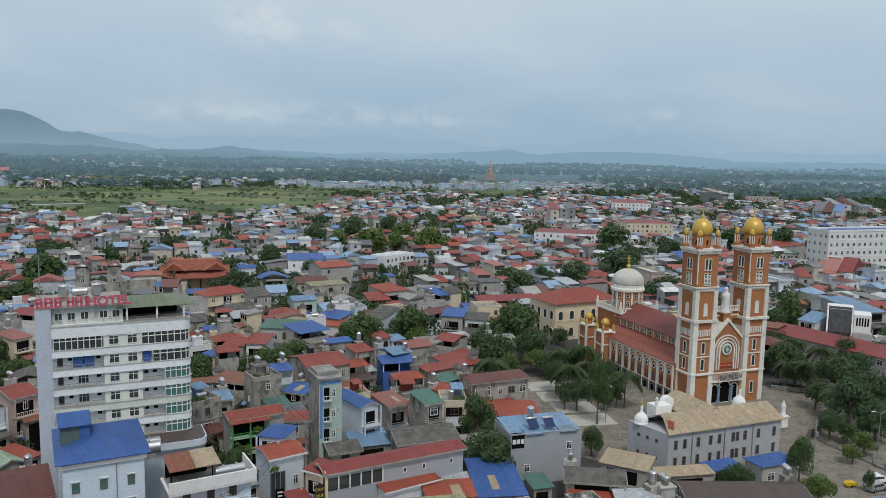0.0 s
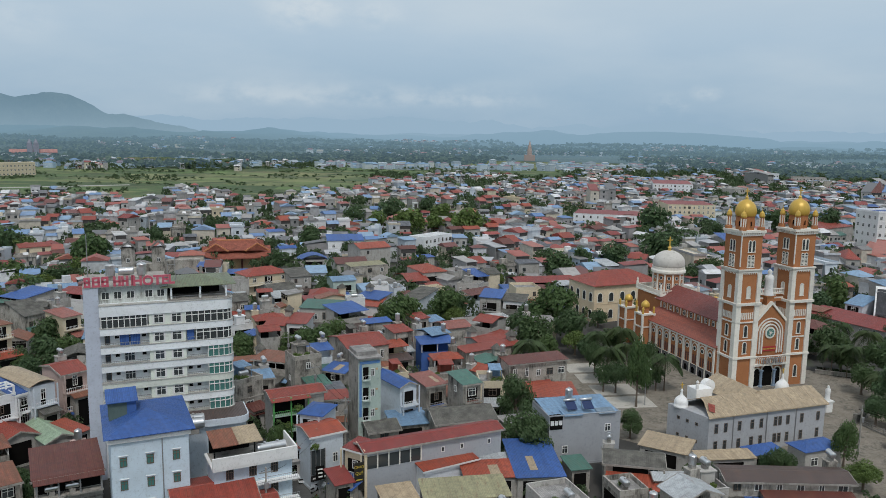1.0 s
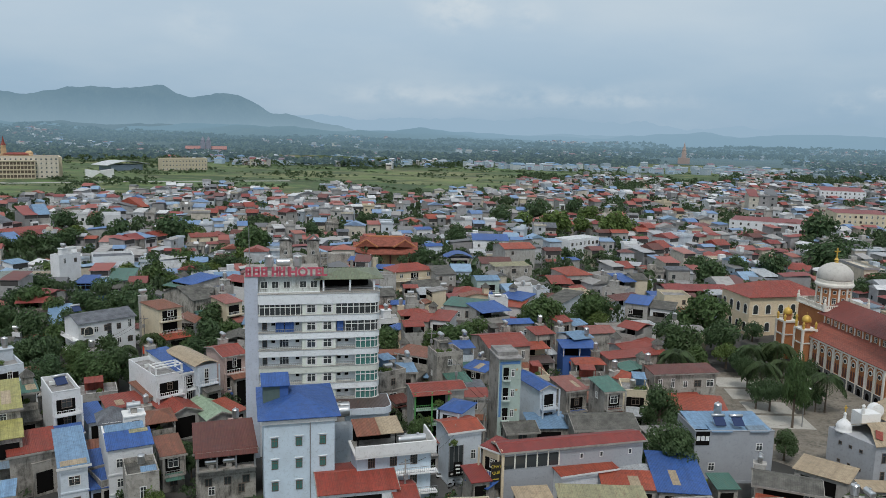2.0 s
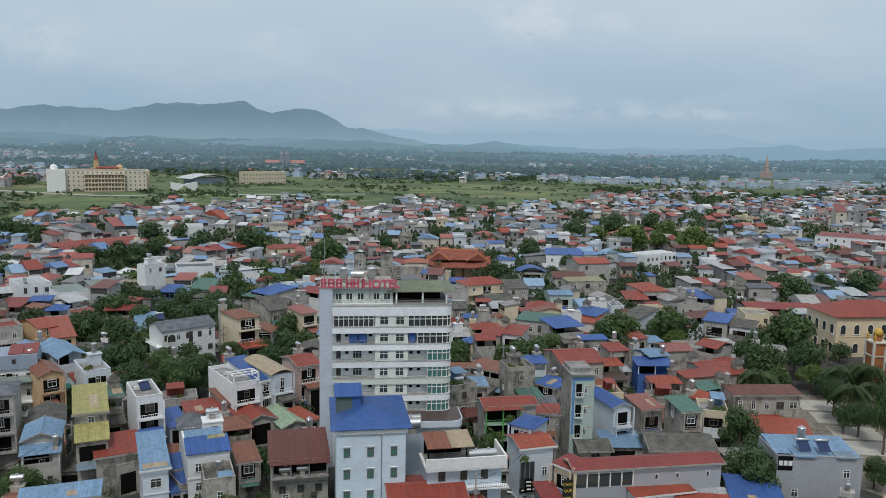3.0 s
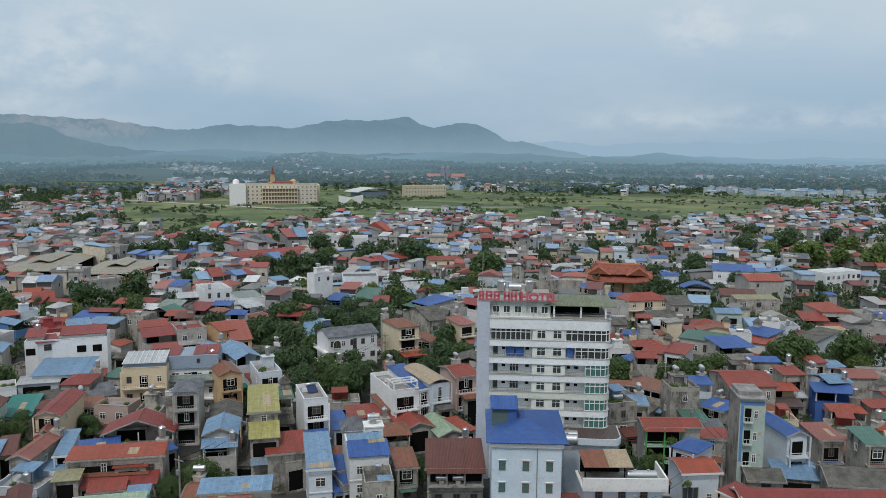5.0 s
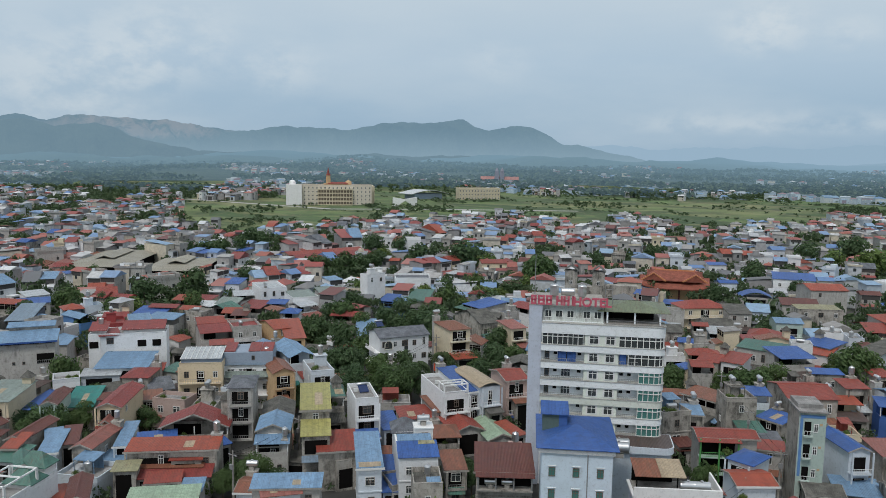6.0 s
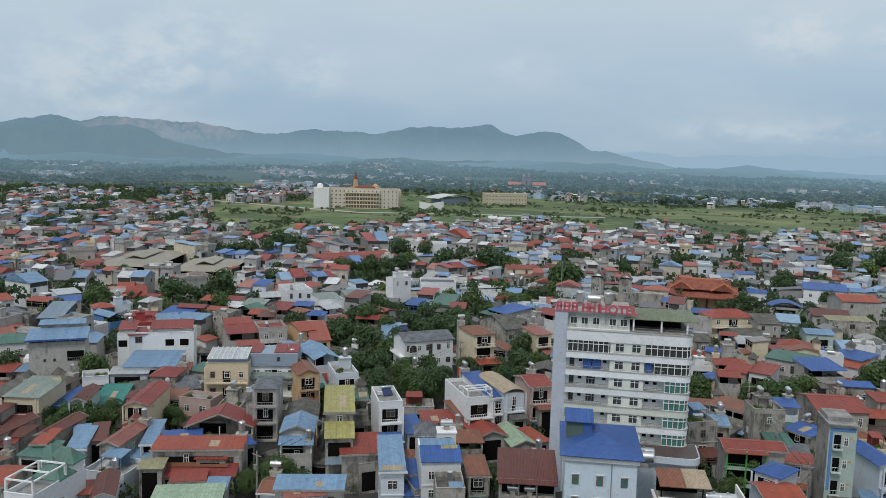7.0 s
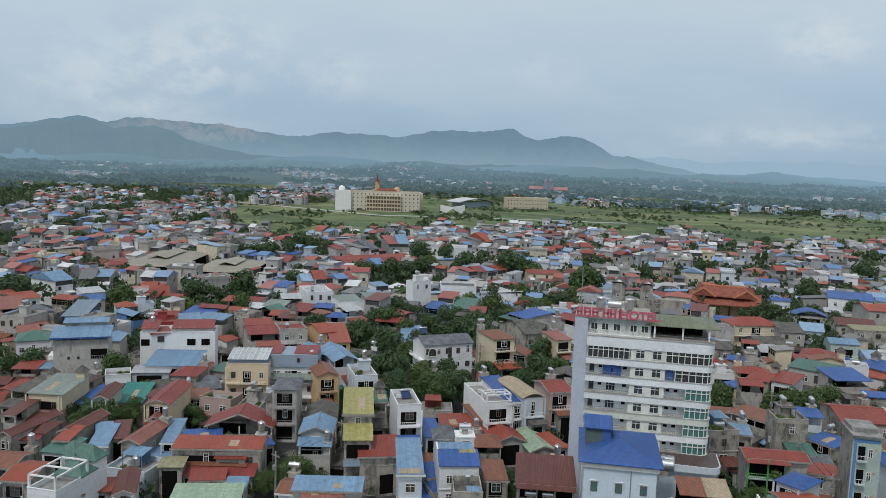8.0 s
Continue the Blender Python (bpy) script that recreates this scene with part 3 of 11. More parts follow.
ROOF_WORDS = {"gx": "gabled roof", "gy": "gable-fronted roof", "hip": "hipped roof", "sh": "lean-to roof", "fl": "flat concrete roof", "fp": "low parapet-edged sheet roof", "bar": "barrel roof"}
dice = random.Random(11)


def roof_mesh(kind, w, d, rise):
    """Roof sheets with the eaves at z = 0; the slope runs along y (turned by 90 degrees for a gable front)."""
    s, o, t = Shape(), 0.36, 0.1
    x0, x1, y0, y1 = -w / 2 - o, w / 2 + o, -d / 2 - o, d / 2 + o
    drop = rise * o / (d / 2)
    if kind == "sh":
        drop = rise * o / d
        s.sheet((x0, y0, -drop + t), (x1, y0, -drop + t), (x1, y1, rise + drop + t), (x0, y1, rise + drop + t), t)
    elif kind == "g":
        s.sheet((x0, y0, -drop + t), (x1, y0, -drop + t), (x1, 0, rise + t), (x0, 0, rise + t), t)
        s.sheet((x0, 0, rise + t), (x1, 0, rise + t), (x1, y1, -drop + t), (x0, y1, -drop + t), t)
    elif kind == "hip":
        k = min(d / 2, w / 2 - 0.3)
        a, b = -w / 2 + k, w / 2 - k
        e = [(x0, y0, -drop + t), (x1, y0, -drop + t), (x1, y1, -drop + t), (x0, y1, -drop + t), (a, 0, rise + t), (b, 0, rise + t)]
        v = e + [(p[0], p[1], p[2] - t) for p in e[:4]]
        s.add(v, [(0, 1, 5, 4), (1, 2, 5), (2, 3, 4, 5), (3, 0, 4), (9, 8, 7, 6), (6, 7, 1, 0), (7, 8, 2, 1), (8, 9, 3, 2), (9, 6, 0, 3)])
    elif kind == "bar":
        k = 8
        top = [(x0 + (x1 - x0) * i / k, rise * math.sin(math.pi * i / k) + t) for i in range(k + 1)]
        s.wallprism(top + [(x, z - t) for x, z in top[::-1]], y0, y1)
    return s


def wall_mesh(kind, w, d, h, rise):
    s = Shape()
    x, y = w / 2, d / 2
    if kind == "sh":
        v = [(-x, -y, 0), (x, -y, 0), (x, y, 0), (-x, y, 0), (-x, -y, h), (x, -y, h), (x, y, h + rise), (-x, y, h + rise)]
        s.add(v, [(3, 2, 1, 0), (4, 5, 6, 7), (0, 1, 5, 4), (1, 2, 6, 5), (2, 3, 7, 6), (3, 0, 4, 7)])
    elif kind == "gy":
        s.wallprism([(-x, 0), (x, 0), (x, h), (0, h + rise), (-x, h)], -y, y)
    elif kind == "gx":
        v = [(-x, -y, 0), (-x, y, 0), (-x, y, h), (-x, 0, h + rise), (-x, -y, h)]
        v += [(x, b, c) for a, b, c in v]
        s.add(v, [(4, 3, 2, 1, 0), (5, 6, 7, 8, 9), (0, 1, 6, 5), (1, 2, 7, 6), (2, 3, 8, 7), (3, 4, 9, 8), (4, 0, 5, 9)])
    else:
        s.box(-x, x, -y, y, 0, h)
    s.box(-x - 0.06, x + 0.06, -y - 0.06, y + 0.06, 0, 0.45)
    return s


def water_tank(x, y, z, turn, size=1.0, upright=False):
    """A stainless tank on a steel stand."""
    tank = thing("water_tank", pose(x, y, z, 0, 0, turn), "shiny stainless steel water tank on a rooftop stand", "water tank", "rooftop water tanks")
    if upright:
        body = cached(("vtank", size), lambda: Shape().turned([(0.1, 0.6), (0.58 * size, 0.62), (0.6 * size, 0.66), (0.58 * size, 0.68 + 0.3 * size), (0.6 * size, 0.68 + 0.6 * size), (0.58 * size, 0.68 + 0.9 * size), (0.6 * size, 0.68 + 1.25 * size), (0.5 * size, 0.76 + 1.3 * size), (0.15, 0.86 + 1.34 * size), (0.15, 0.98 + 1.34 * size)], 0, 0, 14).mesh("body", STEEL))
        part("body", body, tank)
    else:
        def lying():
            k, r, half = 14, 0.5 * size, 0.85 * size
            s = Shape()
            prof = [(0.12, -half - 0.12), (r * 0.8, -half - 0.08), (r, -half)] + [(r * (1.0 if i % 2 else 0.975), -half + 2 * half * (i + 0.5) / 10) for i in range(10)] + [(r, half), (r * 0.8, half + 0.08), (0.12, half + 0.12)]
            s.turned(prof, 0, 0, k)
            s.v = [(zz, yy, xx + 0.62 + r) for xx, yy, zz in s.v]
            return s.mesh("body", STEEL, True)
        part("body", cached(("htank", size), lying), tank)
        if math.hypot(x, y) < 130:
            part("neck", cached(("neck", size), lambda: Shape().turned([(0.16, 0), (0.16, 0.12), (0.2, 0.12), (0.2, 0.16)], 0, 0, 10).mesh("neck", STEEL)), tank, pose(0, 0, 0.6 + size))
    def stand():
        s, a = Shape(), 0.4 * size
        s.prism([(-a, -a), (a, -a), (a, a), (-a, a)], 0, 0.64)
        return s.mesh("stand", CONCRETE)
    part("stand", cached(("stand", size), stand), tank)
    return tank


def house(x, y, turn, w, d, h, kind, roof, wall, opts):
    """A town house: walls, roof, windows, balconies and rooftop parts. The front faces the local -y."""
    far = math.hypot(x, y)
    near = far < 150
    low = "n" in opts
    if far < 200 and kind in ("sh", "gx", "hip") and not set(opts) & set("qw"):
        w, d = w * 0.95, d * (0.84 if d > 6 else 0.92)
    if far > 285 and w < 24 and "q" not in opts:
        # far rows of narrow houses
        n = 1 if w < 8.5 else 2 if w < 14 else 3
        for i in range(n):
            off, b = w * ((i + 0.5) / n - 0.5), dice.uniform(-0.12, 0.12) * d
            c_, s_ = math.cos(radians(turn)), math.sin(radians(turn))
            k_ = {"gx": 0, "gy": 0, "hip": 1, "sh": 2}.get(kind, 3) if i == n // 2 else dice.choice((0, 2, 2, 3))
            town.house(dice, x + off * c_ - b * s_, y + off * s_ + b * c_, radians(turn), w / n * 0.95, d * dice.uniform(0.62, 0.85), h + (dice.uniform(-2.2, 1.2) if i != n // 2 else 0), k_, far_slots(roof, wall) if i == n // 2 else (0, 1))
        BUILT.append((x, y, math.hypot(w, d) / 2 * 0.86))
        return None
    if 195 < far and w > 9.4 and w < 20 and not set(opts) & set("wq"):
        c_, s_ = math.cos(radians(turn)), math.sin(radians(turn))
        b = dice.uniform(-0.1, 0.1) * d
        house(x - 0.26 * w * c_, y - 0.26 * w * s_, turn, w * 0.47, d * 0.85, h, kind, roof, wall, opts)
        return house(x + 0.25 * w * c_ - b * s_, y + 0.25 * w * s_ + b * c_, turn, w * 0.47, d * dice.uniform(0.65, 0.85), max(4.5, h + dice.uniform(-2.5, 1.0)), dice.choice(("sh", "gx", "fl", kind)), dice.choice((roof, "red", "sky", "grey", "moss", "crimson")), dice.choice((wall, "stain", "white", "cream")), opts)
    wc, rc = COLOUR_WORDS.get(wall, wall), COLOUR_WORDS.get(roof, roof)
    floors = max(1, round(h / 3.3))
    size = ("low", "two-storey", "three-storey", "four-storey", "tall five-storey")[min(floors, 5) - 1]
    what = "shed" if low else "house"
    roof_words = ROOF_WORDS[kind] if kind == "fl" else f"{rc} {ROOF_WORDS[kind]}"
    root = thing("shed" if low else {"fl": "flat_roofed_house", "fp": "flat_roofed_house", "sh": "sheet_roofed_house"}.get(kind, "gabled_house"), pose(x, y, 0, 0, 0, turn), f"{size} {wc} {what} with {roof_words}", what, "sheds between the houses" if low else "houses of the town")
    wm, rm = WALL[wall], ROOF[roof]
    if not low and far < 165 and floors > 1 and not set(opts) & set("bwq") and dice.random() < 0.45:
        opts += "b"
    pitch = 0.16 if roof in ("slate", "moss") or kind == "hip" else 0.11
    rise = {"sh": min(1.5, 0.1 * d), "gx": max(0.5, pitch * d), "gy": max(0.6, 0.2 * w), "hip": max(0.7, 0.2 * min(w, d)), "bar": 0.18 * w}.get(kind, 0.0)
    # an open top storey under the roof: posts, parapet and a room set back
    loggia = not low and kind in ("sh", "gx", "gy", "hip") and h > 5.4 and far < 300 and d > 4 and not set(opts) & set("bwq") and dice.random() < 0.62
    if loggia:
        hm, core = h - min(2.5, h * 0.36), -d / 2 + min(3.4, d * 0.5)
        part("wall", wall_mesh("fl", w, d, hm, 0).mesh("wall", wm), root)
        top = h + (rise * (core + d / 2) / d if kind == "sh" else 0)
        room = part("upper_room", Shape().box(-w / 2, w / 2, core, d / 2, hm, top).mesh("upper_room", wm), root)
        # Black panel on the wall paints the shade inside the terrace door.
        part("opening", Shape().box(-w * 0.36, w * 0.05, core - 0.03, core + 0.05, hm + 0.05, hm + 2.0).mesh("opening", DARK), room, label="black panel painted for the shade in a terrace door")
        rim = Shape()
        out = [(-w / 2, core), (-w / 2, -d / 2), (w / 2, -d / 2), (w / 2, core), (w / 2 - 0.14, core), (w / 2 - 0.14, -d / 2 + 0.14), (-w / 2 + 0.14, -d / 2 + 0.14), (-w / 2 + 0.14, core)]
        part("parapet", rim.prism(out, hm, hm + dice.choice((0.5, 0.85, 0.95))).mesh("parapet", wm), root)
        for e in () if far > 185 else (-1, 1) if w < 6 else (-1, 0, 1):
            part("post", cached(("lpost", round(h - hm, 1)), lambda: Shape().box(-0.09, 0.09, -0.09, 0.09, 0, h - hm).mesh("post", FRAME)), root, pose(e * (w / 2 - 0.1), -d / 2 + 0.1, hm))
        if dice.random() < 0.4 and far < 170:
            part("potted_plant", cached("plant", lambda: crown_mesh(5, LEAF["l"], leaves=90, size=0.16)), root, Matrix.Translation((dice.uniform(-0.3, 0.3) * w, -d / 2 + 0.7, hm + 0.02)) @ Matrix.Diagonal((1.3, 1.3, 1.4, 1)), "green terrace plants")
    else:
        part("wall", wall_mesh(kind, w, d, h, rise).mesh("wall", wm), root)
    # roof
    if kind in ("fl", "fp"):
        s = Shape()
        ph = 0.85 if kind == "fl" else 0.5
        s.box(-w / 2, w / 2, -d / 2, -d / 2 + 0.18, h, h + ph).box(-w / 2, w / 2, d / 2 - 0.18, d / 2, h, h + ph)
        s.box(-w / 2, -w / 2 + 0.18, -d / 2 + 0.18, d / 2 - 0.18, h, h + ph).box(w / 2 - 0.18, w / 2, -d / 2 + 0.18, d / 2 - 0.18, h, h + ph)
        s.box(-w / 2 - 0.06, w / 2 + 0.06, -d / 2 - 0.06, -d / 2 + 0.2, h + ph, h + ph + 0.08)
        part("parapet", s.mesh("parapet", wm), root)
        if kind == "fl":
            part("roof", Shape().box(-w / 2 + 0.18, w / 2 - 0.18, -d / 2 + 0.18, d / 2 - 0.18, h, h + 0.06).mesh("roof", rm), root)
        else:
            part("roof", roof_mesh("sh", w - 1.1, d - 1.1, 0.6).mesh("roof", rm), root, pose(0, 0, h + 0.25))
    else:
        turn_r = 90 if kind == "gy" else 0
        rk = {"gx": "g", "gy": "g"}.get(kind, kind)
        rw, rd = (d, w) if kind == "gy" else (w, d)
        roof_ob = part("roof", roof_mesh(rk, rw, rd, rise).mesh("roof", rm), root, pose(0, 0, h, 0, 0, turn_r))
        if rk == "g" and far < 210:
            part("ridge_cap", Shape().wallprism([(-0.28, rise - 0.02), (0, rise + 0.2), (0.28, rise - 0.02)], -rw / 2 - 0.36, rw / 2 + 0.36).mesh("ridge_cap", rm), roof_ob, pose(0, 0, 0, 0, 0, 90))
        if rk == "g" and far < 170:
            for e in (-1, 1):
                for q in (-1, 1):
                    part("verge", cached(("verge", round(rd, 1), round(rise, 1)), lambda: Shape().add([(-0.05, -rd / 2 - 0.36, -rise * 0.72 / rd - 0.12), (0.05, -rd / 2 - 0.36, -rise * 0.72 / rd - 0.12), (0.05, 0, rise - 0.12), (-0.05, 0, rise - 0.12), (-0.05, -rd / 2 - 0.36, -rise * 0.72 / rd + 0.15), (0.05, -rd / 2 - 0.36, -rise * 0.72 / rd + 0.15), (0.05, 0, rise + 0.15), (-0.05, 0, rise + 0.15)], [(3, 2, 1, 0), (4, 5, 6, 7), (0, 1, 5, 4), (1, 2, 6, 5), (2, 3, 7, 6), (3, 0, 4, 7)]).mesh("verge", CONCRETE)), roof_ob, pose(e * (rw / 2 + 0.4), 0, 0, 0, 0, 0 if q < 0 else 180))
        if rk == "sh" and w > 4 and dice.random() < 0.35 and far < 200:
            sx, sw = dice.uniform(-0.3, 0.15) * w, dice.uniform(0.8, 1.8)
            g = rise / d
            y0, y1 = -d * 0.35, d * dice.uniform(0.0, 0.35)
            z_at = lambda yy: (yy + d / 2) * g + 0.12
            part("skylight", Shape().sheet((sx, y0, z_at(y0)), (sx + sw, y0, z_at(y0)), (sx + sw, y1, z_at(y1)), (sx, y1, z_at(y1)), 0.03).mesh("skylight", ROOF["tan"]), roof_ob, label="faded translucent roof sheet")
    # storeys, windows, balconies on the front
    step = h / floors
    if not low:
        if floors > 1 and far < 150 and "k" not in opts:
            for i in range(max(1, floors - 2), floors):
                part("ledge", Shape().box(-w / 2 - 0.08, w / 2 + 0.08, -d / 2 - 0.12, -d / 2 + 0.05, i * step - 0.1, i * step + 0.12).mesh("ledge", wm), root)
        cols = max(1, int(w / (2.4 if "w" in opts else 3.0)))
        if far > 200 and "w" not in opts:
            cols = min(cols, 2)
        elif far > 150 and "w" not in opts:
            cols = min(cols, 3)
        if far > 230 and "w" in opts:
            cols = min(cols, 10 if w > 18 else 3)
        skip_far = "k" in opts or far > 250 and "w" not in opts and dice.random() < 0.75
        for i in range(floors):
            if skip_far:
                break
            if loggia and i == floors - 1:
                continue
            if far > 230 and w <= 18 and i < floors - 2:
                continue
            if "w" not in opts and i < floors - (2 if far < 190 else 1) and far > 130 or (far > 150 and i == 0 and floors > 1):
                continue
            for c in range(cols):
                if "w" not in opts and dice.random() < (0.2 if far < 180 else 0.35):
                    continue
                wx = -w / 2 + w * (c + 0.5) / cols
                ww, wh = dice.choice(((1.2, 1.4), (1.0, 1.4), (1.6, 1.5), (0.9, 2.0)))
                if kind == "bar" or i < 9:
                    window(root, wx, -d / 2, i * step + 0.95, min(ww, w / cols * 0.8), min(wh, step - 1.25), 0, 1, dice.choice((FRAME, FRAME, DARK_FRAME)), GLASS, near)
        if "s" in opts or (dice.random() < 0.45 and d > 5 and far < 190):
            for i in range(max(0, floors - 2), floors):
                for c in range(max(1, int(d / 5))):
                    if dice.random() < 0.6:
                        side = 1 if dice.random() < 0.6 else -1
                        window(root, side * w / 2, -d / 2 + d * (c + 0.5) / max(1, int(d / 5)), i * step + 1.1, 0.9, min(1.2, step - 1.3), 90 * side, 1, FRAME, GLASS, near)
        if "b" in opts and far < 330:
            for i in range(1, floors):
                z = i * step
                balcony = part("balcony", Shape().box(-w / 2, w / 2, -d / 2 - 1.15, -d / 2 - 0.002, z - 0.16, z).mesh("balcony", wm), root)
                railing(balcony, 0, -d / 2 - 1.08, z, w - 0.1, 0, WHITE if wall in ("white", "pale", "cream", "pink", "mint") else RAIL)
                # Balcony door: interior shade painted as a flush black panel.
                part("opening", Shape().box(-w * (0.1 if "w" in opts else 0.36), w * (0.08 if "w" in opts else 0.3), -d / 2 - 0.03, -d / 2 + 0.05, z + 0.02, z + min(2.45, step - 0.35)).mesh("opening", DARK), balcony, label="black panel painted for the shade in a balcony door")
            if far < 190:
                for e in (-1, 1):
                    part("pillar", Shape().box(e * w / 2 - 0.12 * (e > 0) - 0.06, e * w / 2 + 0.12 * (e < 0) + 0.06, -d / 2 - 1.15, -d / 2 - 0.93, step, h).mesh("pillar", wm), root)
    else:
        # Shed front: the shade inside is a black panel on the wall.
        part("opening", Shape().box(-w * 0.38, w * 0.3, -d / 2 - 0.03, -d / 2 + 0.05, 0.3, h - 0.7).mesh("opening", DARK), root, label="black panel painted for the shaded front under the eaves")
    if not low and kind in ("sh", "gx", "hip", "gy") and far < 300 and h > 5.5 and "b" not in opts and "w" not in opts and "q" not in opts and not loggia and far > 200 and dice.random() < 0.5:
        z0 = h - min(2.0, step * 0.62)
        # Shade of an unwalled top storey, painted as a black strip.
        gap = part("open_storey", Shape().box(-w / 2 + 0.15, w / 2 - 0.15, -d / 2 - 0.11, -d / 2 + 0.02, z0, h - 0.12).mesh("open_storey", DARK), root, label="black panel painted for the shaded storey under the roof")
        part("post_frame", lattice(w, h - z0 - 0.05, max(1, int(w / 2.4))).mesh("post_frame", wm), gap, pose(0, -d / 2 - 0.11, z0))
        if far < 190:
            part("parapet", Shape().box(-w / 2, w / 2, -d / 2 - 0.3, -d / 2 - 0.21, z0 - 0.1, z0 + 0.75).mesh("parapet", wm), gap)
    if not low and far < 170 and kind in ("sh", "gx"):
        part("fascia", Shape().box(-w / 2 - 0.5, w / 2 + 0.5, -d / 2 - 0.56, -d / 2 - 0.51, h - rise * 0.1 - 0.2, h + 0.06).mesh("fascia", FRAME if wall in ("white", "pale", "cream") else CONCRETE), root)
    # stair head and tank
    u = dice.random()
    if kind == "fl" and "q" not in opts and u < 0.7 and w > 3.2 and d > 3.2 and far < 420:
        rx, ry = dice.uniform(-0.2, 0.2) * w, d * 0.22
        if u < 0.35 and far < 300:
            part("roof_room", Shape().box(rx - 1.2, rx + 1.2, ry - 1.0, ry + 1.0, h + 0.05, h + 2.4).box(rx - 1.4, rx + 1.4, ry - 1.2, ry + 1.2, h + 2.4, h + 2.55).mesh("roof_room", wm), root)
            top, px, py = h + 2.55, rx, ry
        else:
            top, px, py = h + 0.06, rx, -d * 0.1
        c_, s_ = math.cos(radians(turn)), math.sin(radians(turn))
        water_tank(x + px * c_ - py * s_, y + px * s_ + py * c_, top, turn + dice.choice((0, 90)), 1.0, dice.random() < 0.4)
    elif kind in ("sh", "gx", "gy") and not low and "q" not in opts and u < 0.12 and 4 < w and far < 260:
        rx, ry, top = dice.choice((-1, 1)) * (w / 2 - 1.0), d / 2 - 0.9, h + rise + 1.3
        part("stair_head", Shape().box(rx - 0.9, rx + 0.9, ry - 0.8, ry + 0.8, h - 0.5, top).add([(rx - 1.2, ry - 1.1, top - 0.1), (rx + 1.2, ry - 1.1, top - 0.1), (rx + 1.2, ry + 1.1, top - 0.1), (rx - 1.2, ry + 1.1, top - 0.1), (rx, ry, top + 1.3)], [(3, 2, 1, 0), (0, 1, 4), (1, 2, 4), (2, 3, 4), (3, 0, 4)], 1).mesh("stair_head", [wm, ROOF["moss"]]), root, label="stair head under a small pyramid roof")
    elif not low and "q" not in opts and kind in ("sh", "gx", "gy", "hip") and u < 0.62 and w > 3.0 and d > 4 and far < 215:
        # a bare stair block with a tank behind or beside the roof
        rx, ry, top = dice.choice((-1, 1)) * (w / 2 - 0.8), d / 2 + 0.55, h + rise * (1.0 if kind == "sh" else 0.55) + dice.uniform(0.2, 0.9)
        part("stair_block", Shape().box(rx - 0.85, rx + 0.85, d / 2 + 0.004, d / 2 + 1.5, 0, top).box(rx - 1.0, rx + 1.0, d / 2 + 0.004, d / 2 + 1.65, top, top + 0.12).mesh("stair_block", WALL[dice.choice((wall, "stain", "grey"))]), root, label="bare stair block behind the roof")
        c_, s_ = math.cos(radians(turn)), math.sin(radians(turn))
        water_tank(x + rx * c_ - (ry + 0.2) * s_, y + rx * s_ + (ry + 0.2) * c_, top + 0.12, turn + dice.choice((0, 90)), dice.choice((0.85, 1.0)), dice.random() < 0.6)
    # lower additions, awnings and rooftop clutter
    if not low and far < 300 and dice.random() < 0.8 and w > 3.2 and "q" not in opts:
        ew, ed, eh = w * dice.uniform(0.45, 1.0), dice.uniform(2.2, 4.6), h * dice.uniform(0.38, 0.62)
        ex = dice.uniform(-0.5, 0.5) * (w - ew)
        oc, os_ = math.cos(radians(turn)), math.sin(radians(turn))
        mx, my = x + ex * oc + (d / 2 + ed / 2) * os_, y + ex * os_ - (d / 2 + ed / 2) * oc
        if all((mx - q[0]) ** 2 + (my - q[1]) ** 2 > (q[2] * 0.68 + ed / 2) ** 2 for q in BUILT) and not (14 < mx < 130 and 118 < my < 200):
            ext = part("extension", Shape().box(ex - ew / 2, ex + ew / 2, -d / 2 - ed, -d / 2 - 0.004, 0, eh).mesh("extension", WALL[dice.choice((wall, "grey", "stain", "stain"))]), root, label="low addition in front of the house")
            tint = dice.choice(("red", "orange", "crimson", "maroon", "blue", "sky", "rust", "rust", "moss", "moss", "brown", "silver", "green", "salmon"))
            part("extension_roof", Shape().sheet((ex - ew / 2 - 0.4, -d / 2 - ed - 0.5, eh + 0.05), (ex + ew / 2 + 0.4, -d / 2 - ed - 0.5, eh + 0.05), (ex + ew / 2 + 0.4, -d / 2 - 0.15, eh + 0.75), (ex - ew / 2 - 0.4, -d / 2 - 0.15, eh + 0.75), 0.09).mesh("extension_roof", ROOF[tint]), ext, label=COLOUR_WORDS.get(tint, tint) + " roof sheet")
            # Black panel for the shade inside the addition.
            part("opening", Shape().box(ex - ew * 0.35, ex + ew * 0.3, -d / 2 - ed - 0.04, -d / 2 - ed + 0.05, 0.4, eh - 0.6).mesh("opening", DARK), ext)
    if not low and far < 175 and floors > 1 and "q" not in opts and dice.random() < 0.6:
        aw, az = w * dice.uniform(0.6, 1.0), step * dice.randint(1, floors - 1) - 0.15
        tint = dice.choice(("red", "maroon", "blue", "sky", "green", "silver", "rust", "tan"))
        part("awning", Shape().sheet((-aw / 2, -d / 2 - 1.7, az - 0.35), (aw / 2, -d / 2 - 1.7, az - 0.35), (aw / 2, -d / 2 - 0.16, az + 0.25), (-aw / 2, -d / 2 - 0.16, az + 0.25), 0.05).mesh("awning", ROOF[tint]), root, label=COLOUR_WORDS.get(tint, tint) + " sheet awning")
